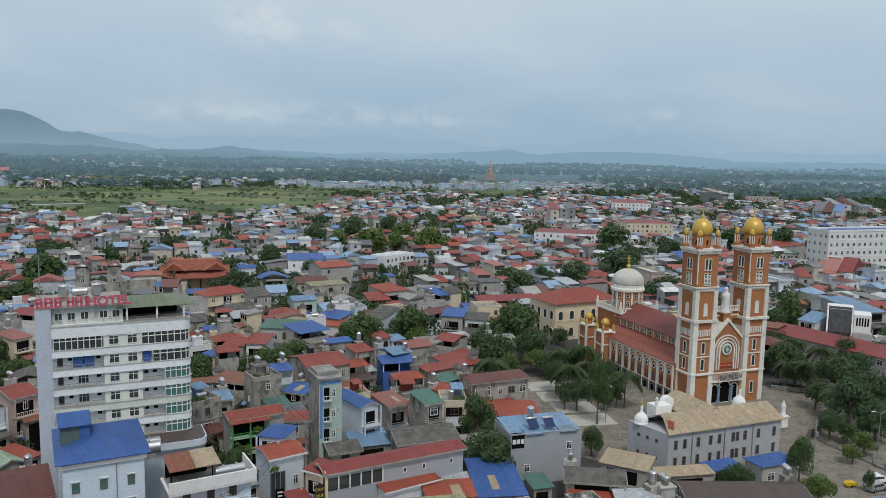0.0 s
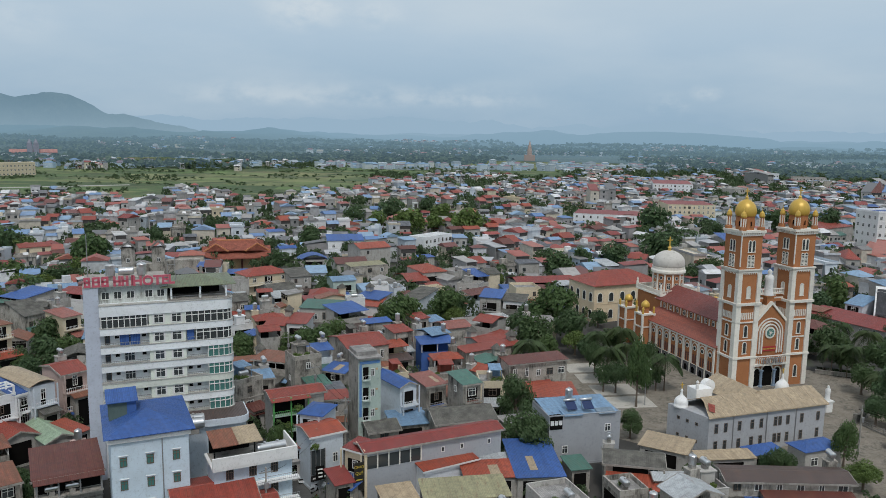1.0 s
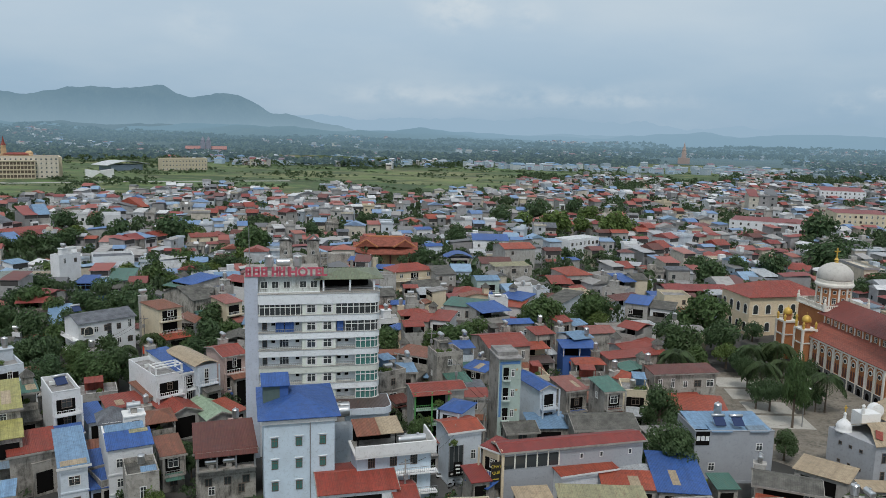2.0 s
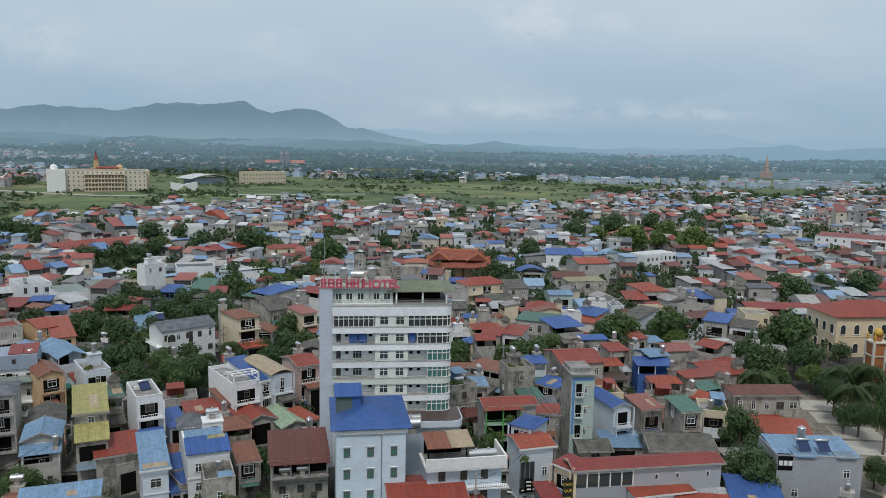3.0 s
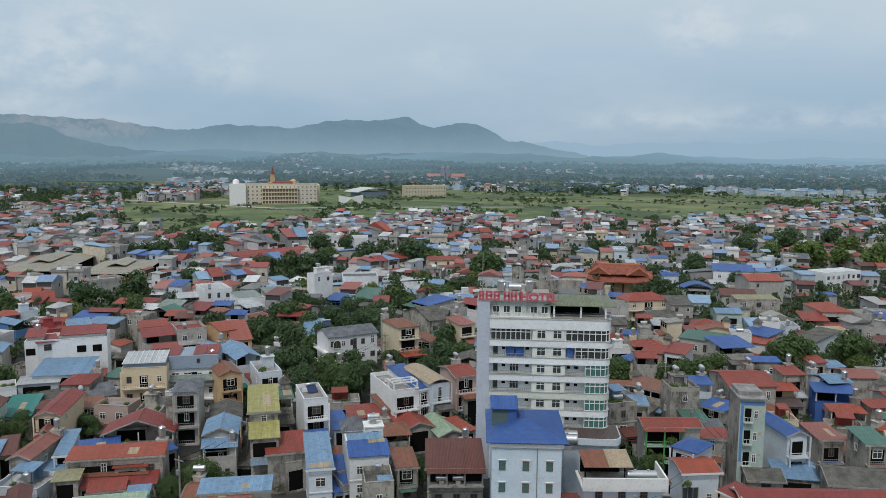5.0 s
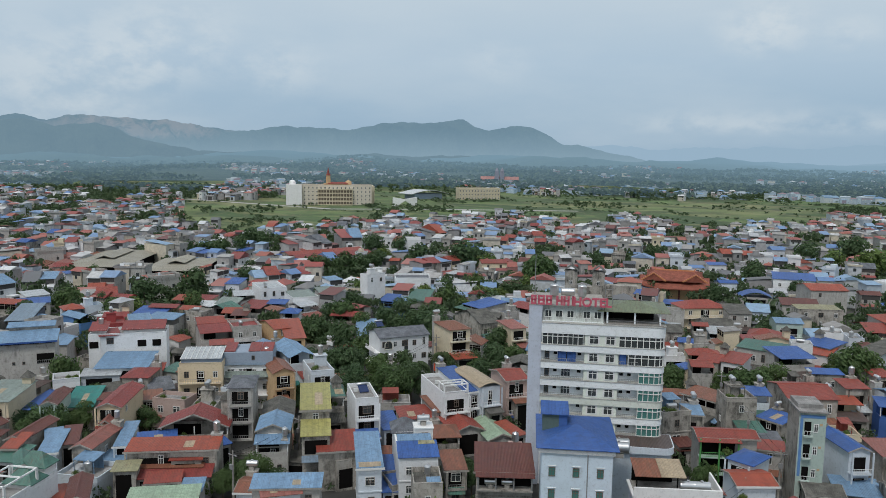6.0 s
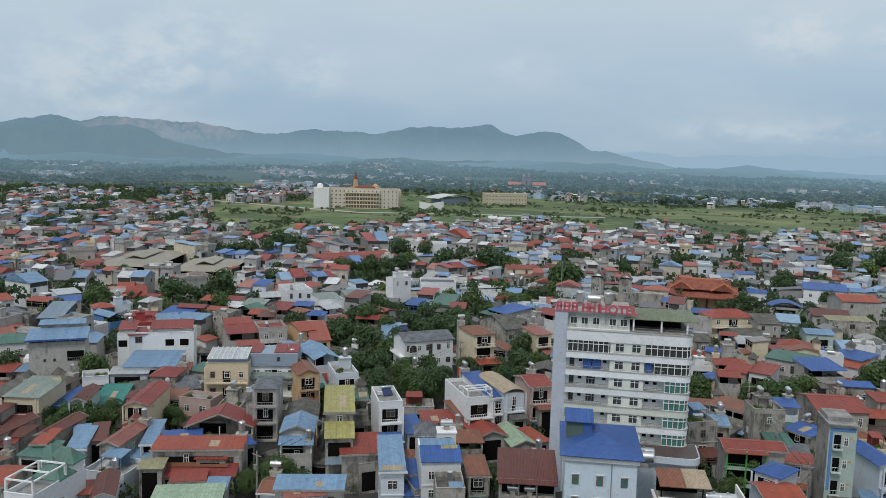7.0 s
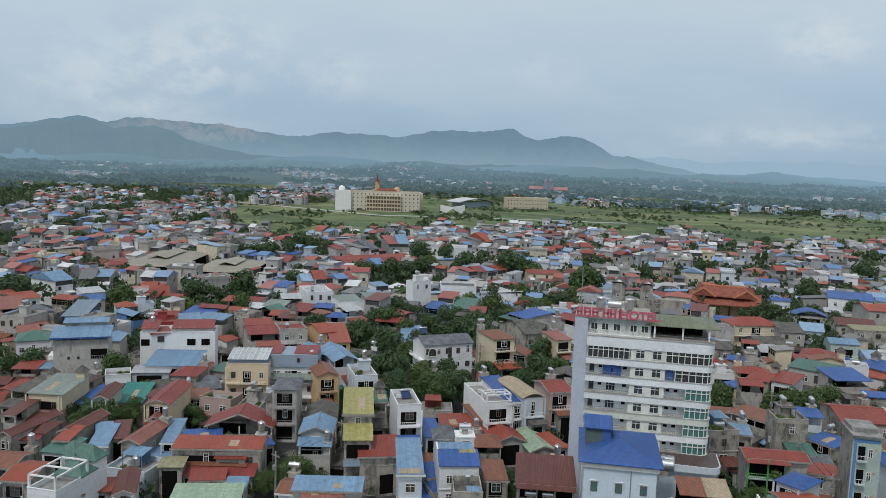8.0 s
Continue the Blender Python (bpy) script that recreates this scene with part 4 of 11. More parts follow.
    if kind == "fl" and "q" not in opts and far < 200 and w > 3.5 and d > 4:
        for _ in range(dice.randint(1, 3)):
            px, py = dice.uniform(-0.38, 0.38) * w, dice.uniform(-0.42, -0.1) * d
            part("potted_plant", cached("plant", lambda: crown_mesh(5, LEAF["l"], leaves=90, size=0.16)), root, Matrix.Translation((px, py, h + 0.05)) @ Matrix.Diagonal((1.3, 1.3, 1.2, 1)), "green rooftop plants")
        if dice.random() < 0.5:
            px = dice.uniform(-0.2, 0.2) * w
            part("rooftop_canopy", Shape().sheet((px - w * 0.25, -d * 0.1, h + 2.3), (px + w * 0.25, -d * 0.1, h + 2.3), (px + w * 0.25, d * 0.38, h + 2.7), (px - w * 0.25, d * 0.38, h + 2.7), 0.08).box(px - w * 0.24, px - w * 0.24 + 0.1, -d * 0.08, -d * 0.08 + 0.1, h, h + 2.25).box(px + w * 0.24 - 0.1, px + w * 0.24, -d * 0.08, -d * 0.08 + 0.1, h, h + 2.25).box(px - w * 0.24, px + w * 0.24, d * 0.3, d * 0.3 + 0.1, h, h + 2.5).mesh("rooftop_canopy", ROOF[dice.choice(("sky", "blue", "silver", "red", "moss"))]), root)
    BUILT.append((x, y, math.hypot(w, d) / 2 * (1.5 if w > 18 and far > 300 else 1.0)))
    return root


BUILT = []


# ---------------------------------------------------------------- trees
def crown_mesh(seed, mat, spread=(1, 1, 1), leaves=1700, size=0.043):
    """A crown about 1 wide and 1 high: overlapping lobes of small leaf clumps."""
    r = random.Random(seed)
    lobes = []
    for _ in range(20):
        th, k = r.uniform(0, 6.283), 0.34 * math.sqrt(r.random())
        lobes.append((k * math.cos(th) * spread[0], k * math.sin(th) * spread[1], r.uniform(0.34, 0.86 - 0.6 * k), r.uniform(0.11, 0.2)))
    lobes += [(0, 0, 0.6, 0.27), (0.05, -0.04, 0.72, 0.2)]
    s = Shape()
    for _ in range(leaves):
        lx, ly, lz, lr = r.choice(lobes)
        th, ph = r.uniform(0, 6.283), math.acos(r.uniform(-0.7, 1))
        k = lr * r.uniform(0.75, 1.06)
        n = Vector((math.sin(ph) * math.cos(th), math.sin(ph) * math.sin(th), math.cos(ph)))
        p = Vector((lx, ly, lz)) + n * k
        n = (n + Vector((r.uniform(-0.45, 0.45), r.uniform(-0.45, 0.45), r.uniform(-0.2, 0.45)))).normalized()
        a = n.orthogonal().normalized()
        b = n.cross(a)
        q = size * r.uniform(0.6, 1.25)
        tip = p + n * q * 0.35
        s.add([tuple(p - a * q), tuple(tip - b * q * 0.7), tuple(p + a * q), tuple(tip + b * q * 0.7)], [(0, 1, 2, 3)])
    return s.mesh("crown", mat)


def trunk_mesh(seed, height=0.5, radius=0.035):
    r = random.Random(seed)
    s = Shape().turned([(radius * 1.5, -0.01), (radius, 0.08), (radius * 0.8, height)], 0, 0, 8)
    for i in range(5):
        th, z = i * 1.26 + r.uniform(-0.3, 0.3), height * r.uniform(0.55, 0.95)
        e = Vector((math.cos(th) * 0.26, math.sin(th) * 0.26, z + 0.26))
        o = Vector((0, 0, z))
        a = Vector((-math.sin(th), math.cos(th), 0)) * radius * 0.5
        u = Vector((0, 0, radius * 0.5))
        s.add([tuple(o + a), tuple(o + u), tuple(o - a), tuple(o - u), tuple(e + a * 0.3), tuple(e + u * 0.3), tuple(e - a * 0.3), tuple(e - u * 0.3)], [(0, 1, 5, 4), (1, 2, 6, 5), (2, 3, 7, 6), (3, 0, 4, 7)])
    return s.mesh("trunk", BARK)


def palm_crown(seed):
    """Arching fronds with single leaflets."""
    r = random.Random(seed)
    s = Shape()
    for i in range(26):
        th, lift = i * 2.4 + r.uniform(-0.2, 0.2), r.uniform(-0.15, 0.75)
        out, k = Vector((math.cos(th), math.sin(th), 0)), Vector((-math.sin(th), math.cos(th), 0))
        pts = []
        for j in range(9):
            t = j / 8
            pts.append(out * (0.5 * t) + Vector((0, 0, 0.72 + lift * 0.34 * t - 0.36 * t * t)))
        for j in range(8):
            p, q = pts[j], pts[j + 1]
            s.add([tuple(p + k * 0.006), tuple(q + k * 0.006), tuple(q - k * 0.006), tuple(p - k * 0.006)], [(0, 1, 2, 3)])
            if j > 0:
                for sd in (-1, 1):
                    ln = 0.15 * (1 - abs(j / 8 - 0.45) * 0.9)
                    for h in (0.0, 0.5):
                        b = p.lerp(q, h)
                        e = b + k * sd * ln + out * 0.05 - Vector((0, 0, 0.05 + 0.03 * r.random()))
                        s.add([tuple(b), tuple(b + out * 0.045), tuple(e + out * 0.02), tuple(e)], [(0, 1, 2, 3)])
    return s.mesh("crown", LEAF["p"])


TREE_LABELS = {"d": "dense dark green broadleaf tree among the houses", "r": "round green broadleaf tree among the houses", "l": "low light green bushy tree", "y": "bright yellow-green ornamental tree", "p": "coconut palm with a bare grey trunk", "t": "tall slender green tree with a narrow crown", "c": "small clipped dark conifer by the road"}


def tree(x, y, width, tall, kind):
    pick = len(TREES) % 3
    if kind == "p":
        crown, trunk = cached(("palm", pick), lambda: palm_crown(pick)), cached("palmtrunk", lambda: Shape().turned([(0.035, -0.01), (0.022, 0.1), (0.018, 0.4), (0.02, 0.73)], 0, 0, 8).mesh("trunk", BARK))
    else:
        far = math.hypot(x, y)
        fine = 0 if far > 265 else 2 if far < 185 and width > 5 else 1
        crown = cached(("crown", kind, pick, fine), lambda: crown_mesh(pick * 7 + ord(kind), LEAF[kind], leaves=(1000, 1700, 4200)[fine], size=(0.048, 0.038, 0.026)[fine]))
        trunk = cached(("trunk", pick), lambda: trunk_mesh(pick))
    root = thing("palm_tree" if kind == "p" else "tree", pose(x, y, 0, 0, 0, (len(TREES) * 67) % 360), TREE_LABELS[kind], "palm" if kind == "p" else "tree", "trees of the town")
    root.scale = (width, width, tall)
    part("trunk", trunk, root)
    part("crown", crown, root)
    TREES.append((x, y, width / 2))
    return root


TREES = []

# ---------------------------------------------------------------- ground, roads and the distance
def polar_grid(name, r0, r1, nr, a0, a1, na, height_of, mat, grow=1.0):
    v, f = [], []
    for i in range(nr + 1):
        r = r0 + (r1 - r0) * (i / nr) ** grow
        for j in range(na + 1):
            a = radians(a0 + (a1 - a0) * j / na)
            x, y = -math.sin(a) * r, math.cos(a) * r
            v.append((x, y, height_of(x, y, r, math.degrees(a))))
    for i in range(nr):
        for j in range(na):
            k = i * (na + 1) + j
            f.append((k, k + na + 1, k + na + 2, k + 1))
    return new(name, mesh_of(name, v, f, mat, None, True))


tagged(new("ground", mesh_of("ground", [(-4900, -4900, 0), (4900, -4900, 0), (4900, 4900, 0), (-4900, 4900, 0)], [(0, 1, 2, 3)], GROUND)), "flat town ground and green rice fields reaching the horizon", "ground", kind="structure")

FAR_LAND, n_, l_, b_ = material("hazed_woods_and_hills")
pos_ = n_.new("ShaderNodeNewGeometry").outputs["Position"]
woods_ = mix_node(n_, l_, ramp_node(n_, l_, noise_node(n_, l_, pos_, 0.012, 8.0, 0.7), 0.35, 0.65), (0.028, 0.045, 0.022, 1), (0.075, 0.1, 0.04, 1))
woods_ = mix_node(n_, l_, ramp_node(n_, l_, noise_node(n_, l_, pos_, 0.004, 5.0), 0.6, 0.68, 0, 0.7), woods_, (0.1, 0.125, 0.06, 1))
l_.new(woods_, b_.inputs["Base Color"])
b_.inputs["Roughness"].default_value = 1.0
bump_node(n_, l_, noise_node(n_, l_, pos_, 0.05, 6.0, 0.8), 1.0, 12.0, b_)
# Painted haze grows with distance, more so on the open plain.
painted_fog = n_.new("ShaderNodeMath")
l_.new(radius_fac(n_, l_, 1150, 3400, 0.24, 0.88), painted_fog.inputs[0])
l_.new(open_side(n_, l_, radius_fac(n_, l_, 1200, 3000, 0.05, 0.27)), painted_fog.inputs[1])
painted_haze(FAR_LAND, n_, l_, b_, painted_fog.outputs[0], True)


LAND_EDGE = 1440


def low_hills(x, y, r, a):
    """Height of the rolling wooded land beyond the plain."""
    k = min(1.0, max(0.0, (r - 1550) / 1500))
    n1 = noise.fractal(Vector((x * 0.0019, y * 0.0019, 3.1)), 1.0, 2.0, 5)
    n2 = noise.fractal(Vector((x * 0.0011, y * 0.0011, 8.4)), 1.0, 2.0, 4)
    crest = 18 * max(0.0, 1 - abs(r - 3300) / 500) * (1.0 if a < 20 else 0.6)
    swell = (34 if a < 24 else 44) * max(0.0, n1 * 0.9 + 0.25) + crest * max(0.0, 1.0 + 1.3 * n2)
    if a > 34:
        swell += 34 * math.exp(-((a - 41.5) / 2.6) ** 2 - ((r - 2350) / 330) ** 2)
    return max(0.3, 0.4 + max(-0.3, 4 * n1) * min(1, max(0.0, (r - LAND_EDGE) / 300)) + k * swell + 6 * k * noise.noise(Vector((x * 0.012, y * 0.012, 1.0))))


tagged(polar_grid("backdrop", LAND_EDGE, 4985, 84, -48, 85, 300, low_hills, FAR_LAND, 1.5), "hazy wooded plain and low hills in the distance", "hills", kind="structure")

MOUNTAIN, n_, l_, b_ = material("hazy_mountain_woods")
pos_ = n_.new("ShaderNodeNewGeometry").outputs["Position"]
# Patchy woods; their strong contrast also imitates ridge shading in the colour.
woods_ = mix_node(n_, l_, ramp_node(n_, l_, noise_node(n_, l_, pos_, 0.0045, 9.0, 0.7), 0.38, 0.62), (0.018, 0.035, 0.03, 1), (0.12, 0.14, 0.1, 1))
sep_ = n_.new("ShaderNodeSeparateXYZ")
l_.new(pos_, sep_.inputs[0])
scar_ = ramp_node(n_, l_, noise_node(n_, l_, pos_, 0.005, 7.0, 0.65), 0.42, 0.54)
for lo_, hi_, axis_ in ((-3330, -3450, "X"), (-3900, -3780, "X"), (85, 115, "Z")):
    cut_ = n_.new("ShaderNodeMath")
    cut_.operation = "MULTIPLY"
    l_.new(scar_, cut_.inputs[0])
    l_.new(ramp_node(n_, l_, sep_.outputs[axis_], lo_, hi_), cut_.inputs[1])
    scar_ = cut_.outputs[0]
woods_ = mix_node(n_, l_, scar_, woods_, (0.62, 0.4, 0.3, 1))
l_.new(woods_, b_.inputs["Base Color"])
b_.inputs["Roughness"].default_value = 1.0
bump_node(n_, l_, noise_node(n_, l_, pos_, 0.02, 7.0, 0.8), 1.0, 30.0, b_)
# Painted haze, denser and paler towards the mountain foot.
painted_haze(MOUNTAIN, n_, l_, b_, ramp_node(n_, l_, sep_.outputs["Z"], 10, 190, 0.9, 0.73))
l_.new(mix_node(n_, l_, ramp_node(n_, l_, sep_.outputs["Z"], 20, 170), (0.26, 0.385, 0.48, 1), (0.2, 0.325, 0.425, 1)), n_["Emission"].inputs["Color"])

# Crest of the mountain range: bearing to the left in degrees, height.
CREST = ((20.0, 30), (22.9, 66), (24.9, 120), (25.8, 110), (28.0, 196), (29.6, 205), (31.3, 184), (33.0, 234), (36.2, 222), (38.8, 219), (41.3, 173), (45.5, 192), (48.4, 158), (53.4, 194), (59.0, 226), (61.0, 192), (62.6, 216), (67.2, 158), (74.0, 190), (86.0, 150))


def ridge_height(x, y, r, a):
    h = CREST[0][1]
    for (a0, h0), (a1, h1) in zip(CREST, CREST[1:]):
        if a0 <= a <= a1:
            h = h0 + (h1 - h0) * (a - a0) / (a1 - a0)
    across = max(0.0, 1 - abs(r - 4450) / 420)
    rough = noise.fractal(Vector((x * 0.006, y * 0.006, 0.3)), 0.75, 2.1, 8)
    spur = abs(noise.fractal(Vector((a * 0.5, r * 0.0012, 2.3)), 1.0, 2.0, 5))
    return h * across ** (0.7 + 0.5 * spur) + 13 * rough * min(1, across * 2.5) - spur * 230 * across * (1 - across) * 2 - 3


tagged(polar_grid("backdrop_mountains", 4030, 4860, 24, 20, 85, 520, ridge_height, MOUNTAIN), "wooded mountains blued by painted haze, with a bare reddish quarry slope", "mountains", kind="structure")

FOOT, n_, l_, b_ = material("hazy_foothill_woods")
pos_ = n_.new("ShaderNodeNewGeometry").outputs["Position"]
l_.new(mix_node(n_, l_, ramp_node(n_, l_, noise_node(n_, l_, pos_, 0.006, 9.0, 0.7), 0.38, 0.62), (0.014, 0.03, 0.025, 1), (0.08, 0.1, 0.07, 1)), b_.inputs["Base Color"])
b_.inputs["Roughness"].default_value = 1.0
bump_node(n_, l_, noise_node(n_, l_, pos_, 0.02, 7.0, 0.8), 1.0, 30.0, b_)
# Even share of painted haze glow over the foothill woods.
painted_haze(FOOT, n_, l_, b_, 0.72)
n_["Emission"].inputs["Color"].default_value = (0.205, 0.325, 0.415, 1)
# Crest of the nearer foothills: bearing to the left in degrees, height.
FOOT_CREST = ((20.0, 5), (26.0, 14), (30.0, 34), (33.5, 46), (36.0, 30), (39.0, 44), (43.0, 30), (47.0, 48), (50.3, 48), (53.4, 68), (55.8, 110), (57.1, 155), (58.2, 170), (59.4, 162), (60.6, 150), (62.4, 185), (64.0, 165), (67.2, 130), (74.0, 150), (86.0, 90))


def foot_height(x, y, r, a):
    h = 0
    for (a0, h0), (a1, h1) in zip(FOOT_CREST, FOOT_CREST[1:]):
        if a0 <= a <= a1:
            h = h0 + (h1 - h0) * (a - a0) / (a1 - a0)
    across = max(0.0, 1 - abs(r - 3900) / 330)
    rough = noise.fractal(Vector((x * 0.007, y * 0.007, 5.3)), 0.9, 2.1, 7)
    spur = abs(noise.fractal(Vector((a * 0.7, r * 0.0012, 8.3)), 1.0, 2.0, 5))
    return h * across ** (0.7 + 0.4 * spur) + 9 * rough * min(1, across * 2.5) - spur * 120 * across * (1 - across) * 2 - 3


tagged(polar_grid("backdrop_foothills", 3560, 4020, 16, 20, 85, 420, foot_height, FOOT), "dark wooded foothills blued by painted haze below the mountains", "hills", kind="structure")

FAINT, n_, l_, b_ = material("hazed_far_hills")
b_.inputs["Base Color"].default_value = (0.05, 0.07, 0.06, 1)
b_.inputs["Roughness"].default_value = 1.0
# Almost wholly painted haze glow, so these hills fade into the sky.
painted_haze(FAINT, n_, l_, b_, 0.97)
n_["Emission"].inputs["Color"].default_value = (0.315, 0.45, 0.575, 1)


# Crest of the faint far hills: bearing to the left in degrees, height.
FAINT_CREST = ((-48.0, 40), (-26.0, 55), (-19.0, 60), (-15.5, 96), (-10.0, 84), (-6.0, 88), (-3.5, 72), (-0.5, 118), (2.5, 112), (8.0, 112), (14.0, 100), (20.0, 92), (30.0, 90))


def faint_height(x, y, r, a):
    across = max(0.0, 1 - abs(r - 4650) / 200)
    n1 = noise.fractal(Vector((a * 0.16, 4.2, 0.3)), 1.0, 2.0, 6)
    swell = FAINT_CREST[0][1]
    for (a0, h0), (a1, h1) in zip(FAINT_CREST, FAINT_CREST[1:]):
        if a0 <= a <= a1:
            swell = h0 + (h1 - h0) * (a - a0) / (a1 - a0)
    return swell * (0.94 + 0.3 * n1) * across + 12 + 10 * across * noise.fractal(Vector((a * 1.3, 1.2, 0.3)), 0.8, 2.0, 5)


tagged(polar_grid("backdrop_far_hills", 4440, 4850, 6, -48, 30, 420, faint_height, FAINT), "far hills blued and faded by painted haze under low cloud", "hills", kind="structure")

ASPHALT = plain("road_asphalt", (0.085, 0.083, 0.08), 0.9, 0.0, 0.3)
YARD = plaster("yard_concrete", (0.23, 0.205, 0.17), 0.85)
SLAB = plaster("yard_slab_light", (0.42, 0.4, 0.36), 0.5)
PATH = plaster("field_road_concrete", (0.42, 0.41, 0.38), 0.3)


def flat_strip(name, pts, width, z, mat, label, category):
    """A road laid along a few bends."""
    s = Shape()
    for (x0, y0), (x1, y1) in zip(pts, pts[1:]):
        d = Vector((x1 - x0, y1 - y0)).normalized()
        k = Vector((-d.y, d.x)) * width / 2
        s.prism([(x0 - k.x, y0 - k.y), (x1 - k.x, y1 - k.y), (x1 + k.x, y1 + k.y), (x0 + k.x, y0 + k.y)], z - 0.05, z)
    return tagged(new(name, s.mesh(name, mat)), label, category, kind="structure")


flat_strip("road", [(-25.5, 100), (-27, 122), (-22, 131), (-62, 210)], 6.0, 0.05, ASPHALT, "narrow asphalt town street between the houses", "road")
flat_strip("road_2", [(-98, 70), (-101, 98), (-112, 125), (-118, 170)], 4.5, 0.06, ASPHALT, "narrow asphalt lane between the houses", "road")
flat_strip("road_3", [(60, 118), (92, 128), (130, 150)], 9, 0.07, YARD, "worn concrete road beside the churchyard wall", "road")
flat_strip("road_4", [(-820, 560), (-520, 566), (-440, 640), (-330, 720)], 9, 0.1, PATH, "pale concrete road through the green fields", "road")
tagged(new("pavement", Shape().prism([(14, 150), (60, 120), (100, 134), (96, 178), (80, 190), (40, 198), (20, 192)], 0.0, 0.03).mesh("pavement", YARD)), "worn brownish concrete churchyard paving", "pavement", kind="structure")
slab_mesh = Shape().prism([(-4.9, -3.4), (4.7, -3.6), (4.9, 3.5), (-4.6, 3.4)], 0.0, 0.07).mesh("paving_slab", SLAB)
slabs = thing("pavement_slabs", pose(29, 174, 0.03, 0, 0, 12), "pale concrete paving slabs in the churchyard", "pavement", kind="structure")
for i in range(4):
    part("paving_slab", slab_mesh, slabs, pose(-0.6 * (i - 1.5), (i - 1.5) * 8.2, 0, 0, 0, 2 * (i % 2)))
WATER, n_, l_, b_ = material("pond_water")
b_.inputs["Base Color"].default_value, b_.inputs["Roughness"].default_value = (0.03, 0.035, 0.025, 1), 0.08
tagged(new("water", Shape().prism([(82, 186.5), (93, 182.5), (95, 189), (84, 193)], 0.0, 0.05).mesh("water", WATER)), "small dark pond beside the church", "water", kind="structure")
KERB = thing("pond_wall", pose(88, 185, 0, 0, 0, -19), "low grey concrete wall along the pond", "wall")
part("wall", Shape().box(-7, 7, -0.2, 0.2, 0, 0.9).mesh("wall", CONCRETE), KERB)
part("coping", Shape().box(-7.1, 7.1, -0.3, 0.3, 0.9, 1.02).mesh("coping", CONCRETE), KERB)


STONE = plaster("old_garden_stone", (0.26, 0.25, 0.23), 0.9)
for (x0, y0), (x1, y1) in (((75.6, 154.2), (81.3, 159.4)), ((81.3, 159.4), (92.7, 166.3))):
    run = math.hypot(x1 - x0, y1 - y0)
    garden = thing("garden_wall", pose(x0, y0, 0, 0, 0, math.degrees(math.atan2(y1 - y0, x1 - x0))), "low weathered grey stone garden wall", "wall", "garden walls")
    part("wall", Shape().box(0, run, -0.18, 0.18, 0, 1.5).mesh("wall", STONE), garden)
    part("coping", Shape().box(-0.1, run + 0.1, -0.26, 0.26, 1.5, 1.62).mesh("coping", STONE), garden)
    part("pier", Shape().box(-0.35, 0.35, -0.35, 0.35, 0, 2.0).mesh("pier", STONE), garden)
yard_fence = thing("churchyard_fence", pose(76.2, 153.4, 0, 0, 0, -69.5), "low grey concrete fence with thin rails beside the road", "fence")
part("plinth", Shape().box(0, 19.5, -0.12, 0.12, 0, 0.4).mesh("plinth", STONE), yard_fence)
for k in range(8):
    part("post", cached("fpost", lambda: Shape().box(-0.1, 0.1, -0.1, 0.1, 0, 1.3).mesh("post", STONE)), yard_fence, pose(0.2 + k * 2.72, 0, 0))
for z in (0.7, 1.1):
    part("rail", cached("frail", lambda: Shape().box(0, 19.3, -0.03, 0.03, 0, 0.06).mesh("rail", RAIL)), yard_fence, pose(0, 0, z))


def build_slate_house():
    """White house whose steep slate roof slab leans back over the front."""
    h = thing("slate_fronted_house", pose(115.5, 223.5, 0, 0, 0, -26), "white house with a steep dark slate roof and a white skylight", "house")
    part("wall", Shape().box(-3.4, 3.4, -2, 7, 0, 13.6).mesh("wall", WHITE), h)
    slope = part("roof", Shape().sheet((-3.0, -4.3, 7.6), (3.0, -4.3, 7.6), (3.0, -1.7, 14.3), (-3.0, -1.7, 14.3), 0.4).mesh("roof", roof_tile("dark_slate_slab", (0.075, 0.08, 0.09))), h)
    part("skylight_frame", Shape().sheet((-1.7, -3.6, 9.25), (1.9, -3.6, 9.25), (1.9, -2.8, 11.3), (-1.7, -2.8, 11.3), 0.1).mesh("skylight_frame", WHITE), slope)
    part("skylight", Shape().sheet((-1.4, -3.52, 9.5), (1.6, -3.52, 9.5), (1.6, -2.9, 11.1), (-1.4, -2.9, 11.1), 0.08).mesh("skylight", ROOF["bluegrey"]), slope)
    for e in (-1, 1):
        part("side_fin", Shape().add([(e * 3.2 - 0.2, -4.6, 0), (e * 3.2 - 0.2, -2, 0), (e * 3.2 - 0.2, -1.4, 14.6), (e * 3.2 - 0.2, -4.6, 7.4), (e * 3.2 + 0.2, -4.6, 0), (e * 3.2 + 0.2, -2, 0), (e * 3.2 + 0.2, -1.4, 14.6), (e * 3.2 + 0.2, -4.6, 7.4)], [(3, 2, 1, 0), (4, 5, 6, 7), (0, 1, 5, 4), (1, 2, 6, 5), (2, 3, 7, 6), (3, 0, 4, 7)]).mesh("side_fin", WHITE), h)
    annex = part("side_block", Shape().box(3.6, 8.0, -2, 5, 0, 12.4).mesh("side_block", WHITE), h)
    for k in range(5):
        # Slits have no depth: black bars on the wall paint their shade.
        part("slit_opening", cached("slit", lambda: Shape().box(-0.2, 0.2, -0.06, 0.05, 0, 2.4).mesh("slit_opening", DARK)), annex, pose(4.4 + k * 0.7, -2, 9.2))
    part("terrace", Shape().box(3.6, 8.4, -4.5, -2.02, 0, 7.6).mesh("terrace", WALL["grey"]), h)
    BUILT.append((116, 225, 8))


